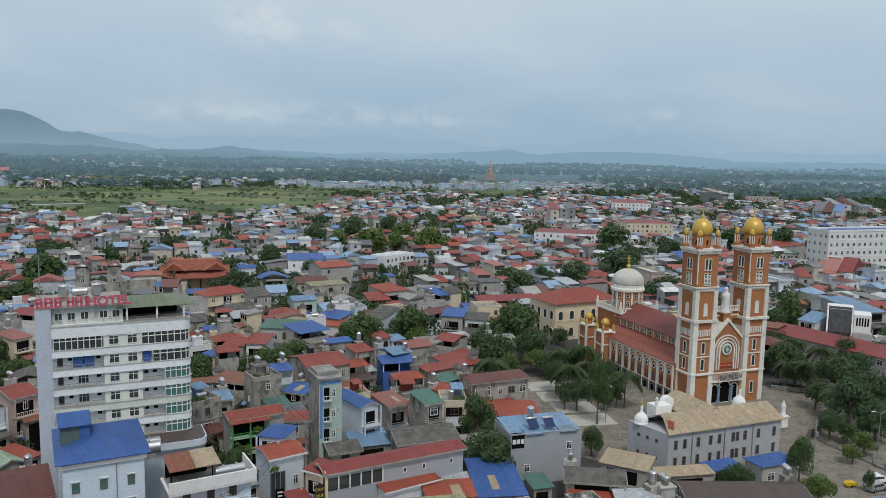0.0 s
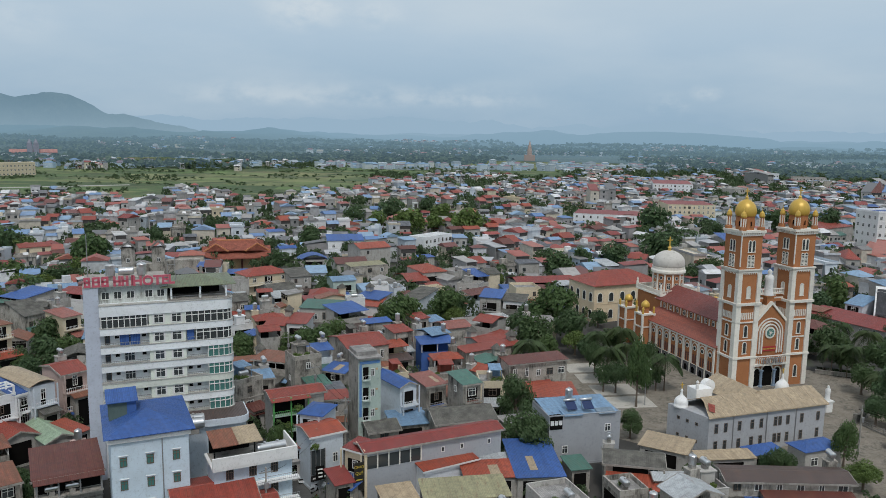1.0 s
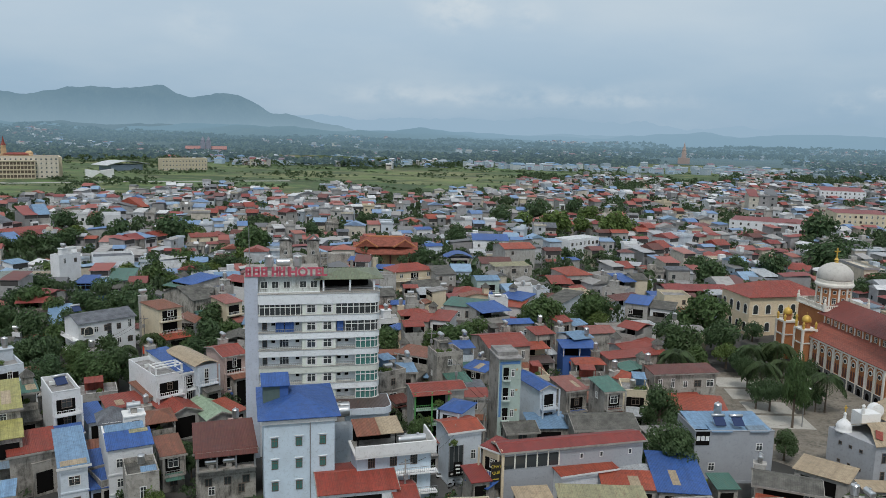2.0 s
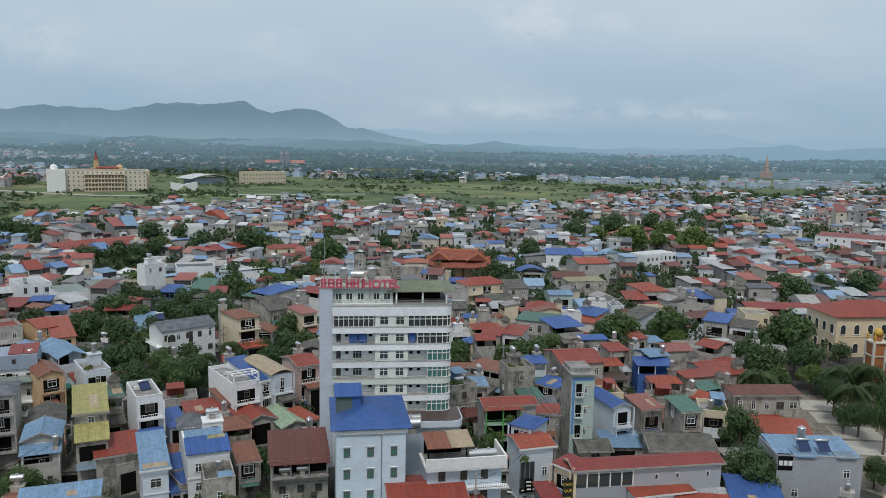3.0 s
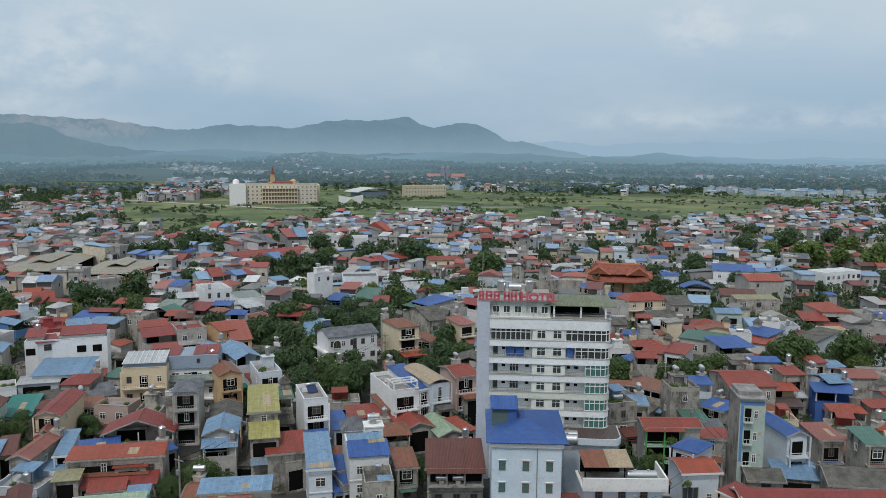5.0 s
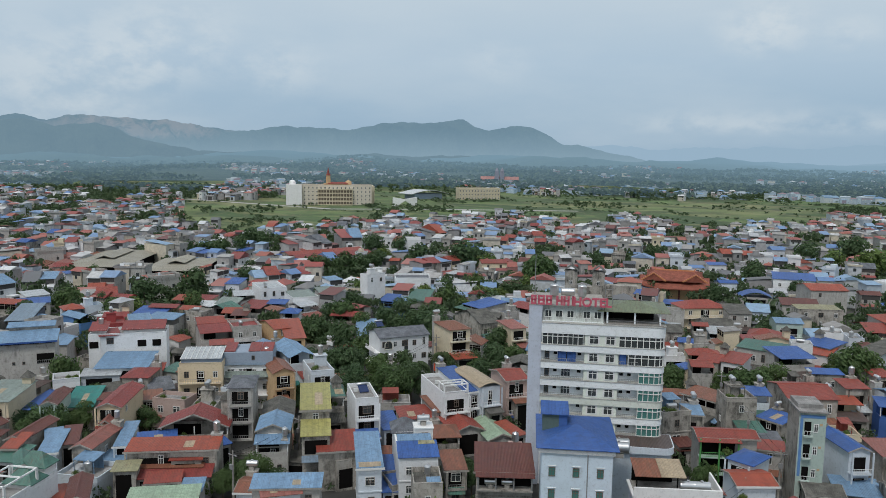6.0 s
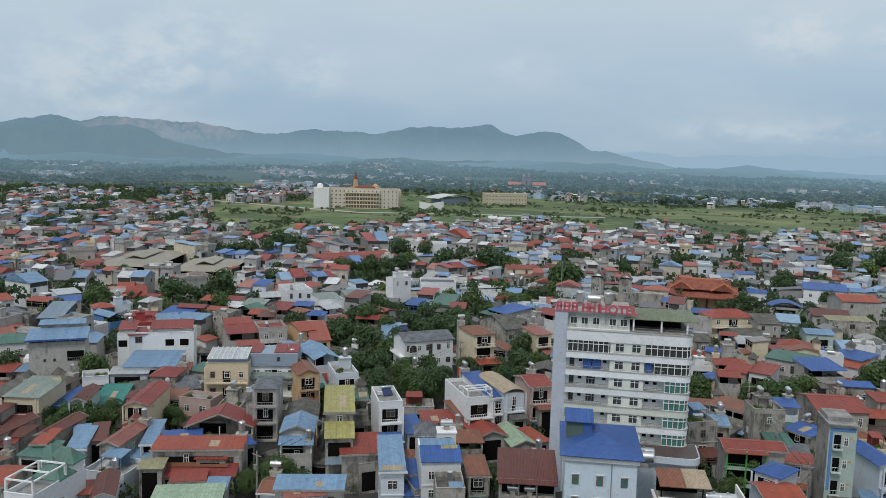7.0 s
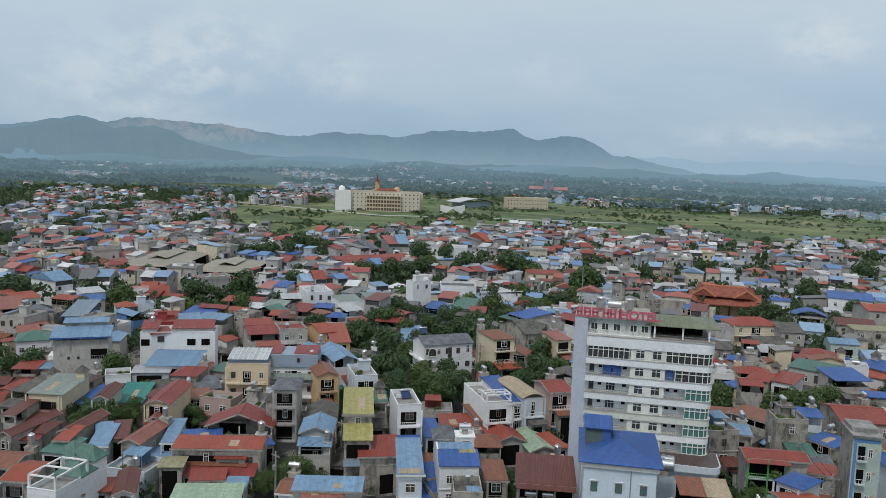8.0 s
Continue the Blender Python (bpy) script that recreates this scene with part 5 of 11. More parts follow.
# ---------------------------------------------------------------- hotel
HOTEL_WALL = plaster("hotel_pale_render", (0.78, 0.81, 0.83), 0.26)
HOTEL_MID = plaster("hotel_grey_green_render", (0.66, 0.69, 0.62), 0.2)
HOTEL_BAND = plaster("hotel_white_band", (0.8, 0.83, 0.84), 0.26, (0.25, 0.21, 0.16, 1))
# Stained ledge; its grey also paints the shadow line along each band.
HOTEL_COPING = plaster("hotel_stained_shadow_ledge", (0.46, 0.46, 0.43), 0.6, (0.12, 0.08, 0.05, 1))
HOTEL_SIDE = plaster("hotel_lilac_grey_wall", (0.5, 0.54, 0.62), 0.28)


def text_mesh(name, words, size, depth, mat, heavy=0.0):
    curve = bpy.data.curves.new(name, "FONT")
    curve.body, curve.size, curve.extrude = words, size, depth
    curve.align_x, curve.offset = "CENTER", heavy
    ob = bpy.data.objects.new(name, curve)
    scene.collection.objects.link(ob)
    me = bpy.data.meshes.new_from_object(ob.evaluated_get(bpy.context.evaluated_depsgraph_get()))
    bpy.data.objects.remove(ob)
    bpy.data.curves.remove(curve)
    me.materials.clear()
    me.materials.append(mat)
    return me


def build_hotel():
    W, D, TOP = 22.6, 12.0, 31.6
    hotel = thing("hotel", pose(-61.3, 115.7, 0, 0, 0, 25.5), "pale grey nine-storey hotel with white balcony bands and a rooftop sign", "hotel")
    part("wall", Shape().box(2.2, W - 0.6, 0.62, D, 0, 28.9).mesh("wall", HOTEL_WALL), hotel)
    part("top_wall", Shape().box(2.2, 12.4, 0.9, D, 28.9, TOP).mesh("top_wall", plaster("hotel_stained_top", (0.62, 0.65, 0.62), 0.8, (0.1, 0.085, 0.065, 1))), hotel, label="rain-streaked wall of the top storey")
    part("side_wall", Shape().box(0, 2.2, 0.2, D, 0, TOP).mesh("side_wall", HOTEL_SIDE), hotel, label="plain lilac-grey end wall")
    part("bay", Shape().box(9.4, 15.0, -0.3, 0.62, 4, 28.0).mesh("bay", HOTEL_MID), hotel, label="grey-green middle bay")
    # white bands that run round the right-hand corner
    def band_outline(x0, x1, front, r=1.5, back=4.0):
        arc = [(x1 - r + r * math.sin(radians(a)), front + r - r * math.cos(radians(a))) for a in range(0, 91, 15)]
        return [(x0, front)] + arc + [(x1, back), (x0, back)]
    for i in range(7):
        z = 27.0 - 3.0 * i
        high = 1.75 if i == 0 else 1.1
        part("balcony_band", Shape().prism(band_outline(2.2, W, -0.55 if i else -0.5), z, z + high).mesh("balcony_band", HOTEL_BAND if i != 4 else HOTEL_MID), hotel)
        part("coping", Shape().prism(band_outline(2.15, W + 0.07, -0.63 if i else -0.58), z + high - 0.03, z + high + 0.09).mesh("coping", HOTEL_COPING), hotel, label="rain-stained band ledge greyed to imitate a shadow line")
        if i < 6:
            lo, hi = z - 1.9, z - 0.05
            # glazed corner
            gx = (15.0, 16.6, 18.4, 18.4, 18.4, 18.4)[i]
            glazing = part("glazing", Shape().prism(band_outline(gx, W - 0.2, -0.42, 1.4, 3.6), lo, hi).mesh("glazing", GREEN_GLASS if i > 1 else GLASS), hotel, label="curved corner glazing")
            s = Shape()
            n = max(3, round((W - 1.6 - gx) / 1.0))
            for k in range(n + 1):
                x = gx + (W - 1.7 - gx) * k / n
                s.box(x - 0.06, x + 0.06, -0.6, -0.48, lo, hi)
            for a in (30, 60, 90):
                x, y = W - 1.6 + 1.42 * math.sin(radians(a)), 0.9 - 1.42 * math.cos(radians(a))
                s.box(x - 0.06, x + 0.06, y - 0.08, y + 0.06, lo, hi)
            s.prism(band_outline(gx, W - 0.15, -0.58, 1.4, 3.6), hi - 0.55, hi - 0.45).prism(band_outline(gx, W - 0.15, -0.58, 1.4, 3.6), lo, lo + 0.12)
            part("mullion", s.mesh("mullion", FRAME), glazing)
            for k in (10.9, 13.6):
                part("window_surround", cached("hsur", lambda: Shape().box(-0.92, 0.92, -0.03, 0.02, -0.14, 1.6).mesh("window_surround", FRAME)), hotel, pose(k, -0.3, lo + 0.35))
                window(hotel, k, -0.32, lo + 0.35, 1.5, 1.45, 0, 1)
            if i == 0:
                gl = part("glazing", Shape().box(2.4, 9.2, -0.3, 1.3, lo, hi).mesh("glazing", GLASS), hotel)
                s = Shape().box(2.3, 9.3, -0.42, -0.28, hi - 0.5, hi - 0.4)
                for k in range(9):
                    s.box(2.35 + k * 0.84, 2.47 + k * 0.84, -0.42, -0.28, lo, hi)
                part("mullion", s.mesh("mullion", FRAME), gl)
            else:
                window(hotel, 3.2, 0.62, lo + 0.2, 0.8, 1.6, 0, 0, DARK_FRAME)
                window(hotel, 6.4, 0.62, lo + 0.2, 1.6, 1.5, 0, 2)
                railing(hotel, 5.8, -0.55, z - 1.9, 7.0, 0, RAIL, 0.7)
                railing(hotel, 16.6, -0.55, z - 1.9, 3.2, 0, RAIL, 0.7)
                for k, kz in ((4.6, 1.5), (8.6, 1.5), (15.6, 1.4), (16.9, 1.4)):
                    part("air_conditioner", cached("ac", lambda: Shape().box(-0.42, 0.42, -0.35, 0, 0, 0.6).box(-0.3, 0.3, -0.38, -0.35, 0.08, 0.52, 1).mesh("air_conditioner", [WHITE, DARK])), hotel, pose(k, 0.62, lo + kz - 0.4))
            if i == 1:
                for k in (5.7, 7.3):
                    part("awning", Shape().box(k - 0.7, k + 0.7, -0.1, -0.02, lo + 0.05, hi).mesh("awning", ROOF["blue"]), hotel, label="blue tarpaulin over the balcony")
                part("awning", Shape().box(15.2, 16.3, -0.1, -0.02, lo, hi).mesh("awning", WALL["bluewall"]), hotel, label="blue tarpaulin over the balcony")
    # top storey
    for k in (3.2, 5.0, 6.9, 9.6, 11.4):
        window(hotel, k, 0.9, 29.5, 1.2, 1.25, 0, 1)
    part("cornice", Shape().box(-0.05, 12.5, 0.1, D + 0.05, TOP, TOP + 0.1).mesh("cornice", CONCRETE), hotel)
    terrace = part("roof_terrace", Shape().box(12.4, W - 0.5, 0.2, D, 28.76, 28.95).mesh("roof_terrace", CONCRETE), hotel)
    railing(terrace, 17.3, -0.3, 28.75, 9.6)
    # Added black box imitates the deep shade below the terrace roof.
    part("terrace_room", Shape().box(13.0, 21.0, 5.0, D - 0.3, 28.9, 31.0).mesh("terrace_room", DARK), terrace, label="black box painted for the shade under the terrace roof")
    for k in (13.0, 17.5, 21.6):
        part("post", cached("tpost", lambda: Shape().box(-0.14, 0.14, 0.6, 0.88, 28.9, 31.1).mesh("post", HOTEL_WALL)), terrace, pose(k, 0, 0))
    r0 = roof_mesh("hip", 11.2, 10.0, 0.95).mesh("terrace_roof", roof_metal("roof_tile_green", (0.17, 0.2, 0.12), 0.35))
    part("terrace_roof", r0, hotel, pose(17.3, 5.6, 31.0), "green tiled roof over the terrace")
    # lower terrace
    part("lower_terrace", Shape().prism(band_outline(13.5, W + 1.6, -5.6, 1.8, 1.4), 9.0, 10.1).mesh("lower_terrace", WALL["pale"]), hotel)
    part("terrace_floor", Shape().prism(band_outline(13.7, W + 1.4, -5.4, 1.7, 1.2), 10.1, 10.15).mesh("terrace_floor", ROOF["brown"]), hotel)
    part("podium", Shape().box(12.0, W + 1.0, -4.8, 1.3, 0, 9.0).mesh("podium", WALL["pale"]), hotel)
    # rooftop sign on its frame
    sign = part("sign", Shape().box(0.1, 12.8, 0.3, 0.42, TOP + 0.1, TOP + 0.25).box(0.1, 12.8, 0.3, 0.4, TOP + 1.0, TOP + 1.1).mesh("sign", RAIL), hotel)
    for k, wide in enumerate((0.95, 1.15, 1.05)):
        part("letter_block", cached(("blk", wide), lambda: Shape().box(-wide / 2, wide / 2, -0.1, 0.1, 0, 0.32).box(-wide / 2, wide / 2, -0.1, 0.1, 0.64, 0.96).box(-wide / 2, wide / 2, -0.1, 0.1, 1.28, 1.6).box(-wide / 2, -wide / 2 + 0.36, -0.1, 0.1, 0.32, 1.28).box(wide / 2 - 0.36, wide / 2, -0.1, 0.1, 0.32, 1.28).mesh("letter_block", SIGN_RED)), sign, pose(0.7 + k * 1.28, 0.2, TOP + 0.1), "red block standing for a letter")
    for k, wide in enumerate((1.1, 1.05, 0.5)):
        part("letter_block", cached(("blk2", wide), lambda: Shape().box(-wide / 2, wide / 2, -0.1, 0.1, 0.6, 0.95).box(-wide / 2, -wide / 2 + 0.36, -0.1, 0.1, 0, 1.6).box(wide / 2 - 0.36, wide / 2, -0.1, 0.1, 0, 1.6).mesh("letter_block", SIGN_RED)), sign, pose(5.0 + k * 1.15, 0.2, TOP + 0.1), "red block standing for a letter")
    part("lettering", text_mesh("lettering", "HOTEL", 2.0, 0.14, SIGN_RED, 0.075), sign, pose(10.4, 0.2, TOP + 0.12, 90, 0, 0), "large red block letters spelling hotel")
    for k in range(3):
        c_, s_ = math.cos(radians(25.5)), math.sin(radians(25.5))
        px, py = 4.0 + k * 2.4, 6.0
        water_tank(-61.3 + px * c_ - py * s_, 115.7 + px * s_ + py * c_, TOP + 0.18, 25.5, 1.3, k != 1)
    mast = part("mast", Shape().turned([(0.09, TOP), (0.06, TOP + 7.5)], 0, 0, 8).mesh("mast", RAIL), hotel, pose(0.6, 8.0, 0))
    part("lattice", Shape().box(12.6, 12.72, 3.0, 3.12, TOP, TOP + 4.0).box(13.8, 13.92, 3.0, 3.12, TOP, TOP + 4.0).box(12.6, 13.9, 3.0, 3.08, TOP + 1.2, TOP + 1.3).box(12.6, 13.9, 3.0, 3.08, TOP + 2.6, TOP + 2.7).mesh("lattice", RAIL), hotel)
    BUILT.append((-50, 126, 16))


build_hotel()


def build_annex():
    W, D, H0 = 11.0, 14.0, 15.6
    annex = thing("annex_building", pose(-48.9, 96.3, 0, 0, 0, 28), "pale blue five-storey block with a bright blue sheet roof", "building")
    pale = plaster("annex_pale_blue_render", (0.58, 0.68, 0.76), 0.28)
    part("wall", Shape().box(0.5, W - 0.5, 0.5, D, 0, H0).mesh("wall", pale), annex)
    part("cornice", Shape().box(0.2, W - 0.2, 0.2, D + 0.1, H0 - 0.9, H0 - 0.35).mesh("cornice", WHITE), annex)
    for i in range(4):
        for k in (2.0, 5.4, 8.8):
            window(annex, k, 0.5, 1.3 + i * 3.3, 0.95, 1.35, 0, 1, DARK_FRAME, GREEN_GLASS)
            part("hood", cached("hood", lambda: Shape().box(-0.62, 0.62, -0.16, 0, 0, 0.07).mesh("hood", WHITE)), annex, pose(k, 0.5, 2.85 + i * 3.3))
    part("roof", roof_mesh("hip", D, W, 1.7).mesh("roof", ROOF["blue"]), annex, pose(W / 2, D / 2 + 0.1, H0, 0, 0, 90))
    room = part("roof_room", Shape().box(0.6, 4.2, 6.0, 10.0, H0, H0 + 3.0).mesh("roof_room", plaster("dark_green_panel", (0.1, 0.14, 0.13), 0.3)), annex, label="dark rooftop cabin with a blue top")
    part("room_roof", Shape().sheet((0.3, 5.6, H0 + 3.0), (4.5, 5.6, H0 + 3.0), (4.5, 10.3, H0 + 3.6), (0.3, 10.3, H0 + 3.6), 0.1).mesh("room_roof", ROOF["blue"]), room)
    part("blue_panel", Shape().box(3.0, 4.24, 5.96, 6.0, H0 + 0.4, H0 + 2.9).mesh("blue_panel", WALL["bluewall"]), room)
    part("downpipe", Shape().turned([(0.07, 0), (0.07, H0 - 0.5)], 7.0, 0.42, 8).mesh("downpipe", RAIL), annex)
    BUILT.append((-46, 105, 10))
    # terraced wing
    wing = thing("annex_wing", pose(-36.6, 102.2, 0, 0, 0, 30) @ Matrix.Diagonal((0.82, 1.0, 1.0, 1.0)), "pale blue three-storey wing with a white parapet terrace", "building")
    part("wall", Shape().box(0, 13.6, 0, 5.2, 0, 9.6).mesh("wall", pale), wing)
    s = Shape().box(-0.5, 14.2, -1.2, -0.9, 9.5, 11.2).box(13.9, 14.2, -0.9, 5.4, 9.5, 11.2).box(-0.5, 14.2, -1.2, 5.4, 9.3, 9.6)
    part("parapet", s.mesh("parapet", WHITE), wing)
    part("terrace_floor", Shape().box(0, 13.8, -0.9, 5.3, 9.6, 9.65).mesh("terrace_floor", CONCRETE), wing)
    # Black back panel paints the shade under the shelter roof.
    shelter = part("shelter", Shape().box(0.3, 7.4, 4.9, 5.1, 9.6, 12.5).mesh("shelter", DARK), wing, label="open terrace shelter with its shaded back painted black")
    for k in (0.3, 7.2):
        part("post", Shape().box(k, k + 0.2, 1, 1.2, 9.6, 12.2).mesh("post", DARK), shelter)
    part("shelter_roof", Shape().sheet((0, 0.4, 12.2), (4.4, 0.4, 12.2), (4.4, 5.5, 12.9), (0, 5.5, 12.9), 0.1).mesh("shelter_roof", ROOF["rust"]), shelter)
    part("shelter_roof", Shape().sheet((4.4, 0.4, 12.25), (8.6, 0.4, 12.25), (8.6, 5.5, 12.95), (4.4, 5.5, 12.95), 0.1).mesh("shelter_roof", ROOF["tan"]), shelter)
    for i in range(3):
        for k in (2.6, 6.6, 10.4):
            window(wing, k, 0, 0.9 + i * 3.2, 1.3, 1.6, 0, 2, DARK_FRAME)
        if i:
            b = part("balcony", Shape().box(7.0, 14.6, -1.3, -0.01, i * 3.2 - 0.2, i * 3.2).mesh("balcony", WHITE), wing)
            railing(b, 10.8, -1.2, i * 3.2, 7.4)
    c_, s_ = math.cos(radians(30)), math.sin(radians(30))
    for px, py, sz in ((9.3, 0.9, 1.3), (7.4, 0.9, 1.3)):
        water_tank(-36.6 + px * c_ - py * s_, 102.2 + px * s_ + py * c_, 9.65, 30, sz)
    BUILT.append((-33, 105, 8))
    c2, s2 = math.cos(radians(28)), math.sin(radians(28))
    for px, py in ((12.6, 12.0), (12.8, 13.6)):
        water_tank(-48.9 + px * c2 - py * s2, 96.3 + px * s2 + py * c2, 9.0 + 1.15, 28, 1.8)


build_annex()


# ---------------------------------------------------------------- church
def arch_outline(w, h, n=8):
    r = w / 2
    return [(-r, 0), (r, 0)] + [(r * math.cos(math.pi * i / n), h - r + r * math.sin(math.pi * i / n)) for i in range(n + 1)]


def arch_window(parent, x, y, z, w, h, turn=0, glass=None, border=0.22, frame_mat=None):
    key = (round(w, 2), round(h, 2), (glass or GLASS).name, border, (frame_mat or TRIM).name)
    def surround():
        o, i = arch_outline(w + 2 * border, h + border), arch_outline(w, h)
        s, k = Shape(), len(o)
        v = [(a, -0.14, b) for a, b in o] + [(a, -0.14, b) for a, b in i] + [(a, 0.02, b) for a, b in o] + [(a, 0.02, b) for a, b in i]
        f = []
        for q in range(1, k):
            p = (q + 1) % k
            f += [(q, p, k + p, k + q), (2 * k + q, 2 * k + p, p, q), (k + q, k + p, 3 * k + p, 3 * k + q)]
        s.add(v, f)
        return s.box(-w / 2 - border * 1.4, w / 2 + border * 1.4, -0.2, 0.02, -0.18, 0.0).mesh("window", frame_mat or TRIM)
    def pane():
        return Shape().wallprism(arch_outline(w, h), -0.05, 0.02).mesh("pane", glass or GLASS)
    win = part("window", cached(("arch",) + key, surround), parent, pose(x, y, z, 0, 0, turn))
    part("pane", cached(("archpane",) + key, pane), win)
    return win


def dome_profile(r, h, z, n=9, neck=1.0):
    """Slightly bulging dome."""
    out = []
    for i in range(n + 1):
        t = i / n
        a = t * math.pi / 2
        out.append((max(0.03, r * math.cos(a) * (1 + 0.12 * math.sin(2 * a))), z + h * math.sin(a)))
    return out


def cross_mesh(h, mat):
    return Shape().box(-0.07 * h, 0.07 * h, -0.06, 0.06, 0, h).box(-0.3 * h, 0.3 * h, -0.055, 0.055, 0.58 * h, 0.7 * h).mesh("cross", mat)


def balustrade(parent, x, y, z, length, turn=0, h=1.1):
    def make():
        s = Shape().box(-length / 2, length / 2, -0.12, 0.12, 0, 0.16).box(-length / 2, length / 2, -0.13, 0.13, h - 0.16, h)
        k = max(2, int(length / 0.5))
        for i in range(k + 1):
            q = -length / 2 + length * i / k
            s.box(q - 0.1, q + 0.1, -0.08, 0.08, 0.16, h - 0.16)
        return s.mesh("balustrade", TRIM)
    return part("balustrade", cached(("bal", round(length, 1), h), make), parent, pose(x, y, z, 0, 0, turn))


def build_church():
    church = thing("church", pose(56.6, 172.2, 0, 0, 0, 20.5), "terracotta and cream twin-towered church with gold domes", "church")
    A, GAP, TOP = 5.5, 14.4, 36.0
    CLERE = 13.2
    stone = plaster("dark_stone_basement", (0.13, 0.13, 0.135), 0.5)
    # nave, aisles, apse
    MID = (A + GAP) / 2
    part("nave_wall", Shape().box(4.2, 15.7, 3.0, 47, 8, CLERE).mesh("nave_wall", BRICK), church)
    part("nave_roof", roof_mesh("g", 34.5, 12.4, 3.1).mesh("nave_roof", roof_metal("church_roof_red", (0.23, 0.06, 0.05), 0.15)), church, pose(MID, 19.5, CLERE, 0, 0, 90))
    for side in (-1, 1):
        x0 = -0.5 if side < 0 else 2 * MID + 0.5
        x1 = 4.2 if side < 0 else 15.7
        aisle = part("aisle_wall", Shape().box(min(x0, x1), max(x0, x1), A - 0.4, 36, 0, 8.4).mesh("aisle_wall", BRICK), church)
        part("aisle_roof", Shape().sheet((x0 + side * 0.5, A - 0.4, 8.35), (x0 + side * 0.5, 36.4, 8.35), (x1, 36.4, 11.0), (x1, A - 0.4, 11.0), -0.12).mesh("aisle_roof", roof_metal("aisle_roof_red", (0.3, 0.085, 0.055), 0.15)), church)
        part("basement", Shape().box(min(x0, x0 + side * 0.25), max(x0, x0 + side * 0.25), A + 0.2, 36, 0, 2.2).mesh("basement", stone), church, label="dark stone basement")
        part("cornice", Shape().box(min(x0, x0 + side * 0.3), max(x0, x0 + side * 0.3), A + 0.2, 36, 7.9, 8.3).mesh("cornice", TRIM), church)
        part("clerestory_cornice", Shape().box(min(x1 - side * 0.1, x1 + side * 0.35), max(x1 - side * 0.1, x1 + side * 0.35), A, 38, CLERE - 0.35, CLERE - 0.05).mesh("clerestory_cornice", TRIM), church)
        for i in range(10):
            y = A + 1.7 + i * 2.95
            turn = -90 if side < 0 else 90
            part("pilaster", cached("pil", lambda: Shape().box(-0.22, 0.22, -0.3, 0, 0, 8.0).mesh("pilaster", TRIM)), church, pose(x0, y - 1.45, 0, 0, 0, turn))
            niche = arch_window(church, x0, y, 2.3, 1.85, 5.1, turn, BRICK, 0.2)
            part("oculus", cached("ocu", lambda: Shape().wallprism([(0.62 * math.cos(a * 0.524), 0.62 * math.sin(a * 0.524)) for a in range(12)], -0.16, 0.0).wallprism([(0.4 * math.cos(a * 0.524), 0.4 * math.sin(a * 0.524)) for a in range(12)], -0.2, -0.161, 1).mesh("oculus", [TRIM, GLASS])), niche, pose(0, 0, 3.9))
            for k in (-0.42, 0.42):
                part("lancet", cached("lancet", lambda: Shape().wallprism(arch_outline(0.5, 2.2), -0.1, 0.0).mesh("lancet", plain("dark_red_glazing", (0.09, 0.03, 0.025), 0.3))), niche, pose(k, 0, 0.2))
            # Basement arch: black pane paints the shade inside.
            arch_window(church, x0 + side * 0.25, y, 0.1, 1.3, 1.6, turn, DARK, 0.12, stone)
            if i < 10:
                w2 = window(church, x1, y, 11.25, 1.05, 1.35, turn, 1, TRIM)
                part("clerestory_pilaster", cached("cpil", lambda: Shape().box(-0.16, 0.16, -0.2, 0, 0, 2.2).mesh("clerestory_pilaster", TRIM)), church, pose(x1, y + 1.45, 10.9, 0, 0, turn))
    # crossing block, drum and dome
    CY = 41.5
    part("crossing", Shape().box(MID - 5.6, MID + 5.6, CY - 5.6, CY + 5.6, 0, 14.2).mesh("crossing", BRICK), church)
    part("crossing_cornice", Shape().box(MID - 6.1, MID + 6.1, CY - 6.1, CY + 6.1, 13.8, 14.25).mesh("crossing_cornice", TRIM), church)
    for k in range(4):
        m = Matrix.Rotation(k * math.pi / 2, 4, "Z")
        p = m @ Vector((0, -5.8, 0))
        balustrade(church, MID + p.x, CY + p.y, 14.25, 11.6, 90 * k, 1.0)
        q = m @ Vector((-5.8, -5.8, 0))
        part("pinnacle", cached("pin", lambda: Shape().turned([(0.4, 0), (0.4, 1.5), (0.2, 1.7), (0.3, 2.1), (0.05, 2.8)], 0, 0, 10).mesh("pinnacle", TRIM)), church, pose(MID + q.x, CY + q.y, 14.25))
        for j in range(5):
            w_at = m @ Vector((-4 + 2 * j, -5.6, 0))
            window(church, MID + w_at.x, CY + w_at.y, 11.3, 0.95, 1.7, 90 * k, 1, TRIM)
    drum = part("drum", Shape().turned([(4.0, 14.25), (4.0, 19.4), (4.5, 19.5), (4.5, 20.0)], MID, CY, 32).mesh("drum", BRICK), church)
    for k in range(12):
        a = k * 30
        px, py = MID + 4.02 * math.sin(radians(a)), CY - 4.02 * math.cos(radians(a))
        window(drum, px, py, 15.0, 1.0, 1.7, a, 1, TRIM)
        window(drum, px, py, 17.6, 0.8, 0.9, a, 0, TRIM)
        b = a + 15
        part("pilaster", cached("dpil", lambda: Shape().box(-0.2, 0.2, -0.25, 0.05, 14.25, 19.4).mesh("pilaster", TRIM)), drum, pose(MID + 4.0 * math.sin(radians(b)), CY - 4.0 * math.cos(radians(b)), 0, 0, 0, b))
    part("drum_band", Shape().turned([(4.15, 19.0), (4.6, 19.4), (4.6, 19.9), (4.35, 20.3), (4.35, 20.9)], MID, CY, 32).mesh("drum_band", TRIM), church)
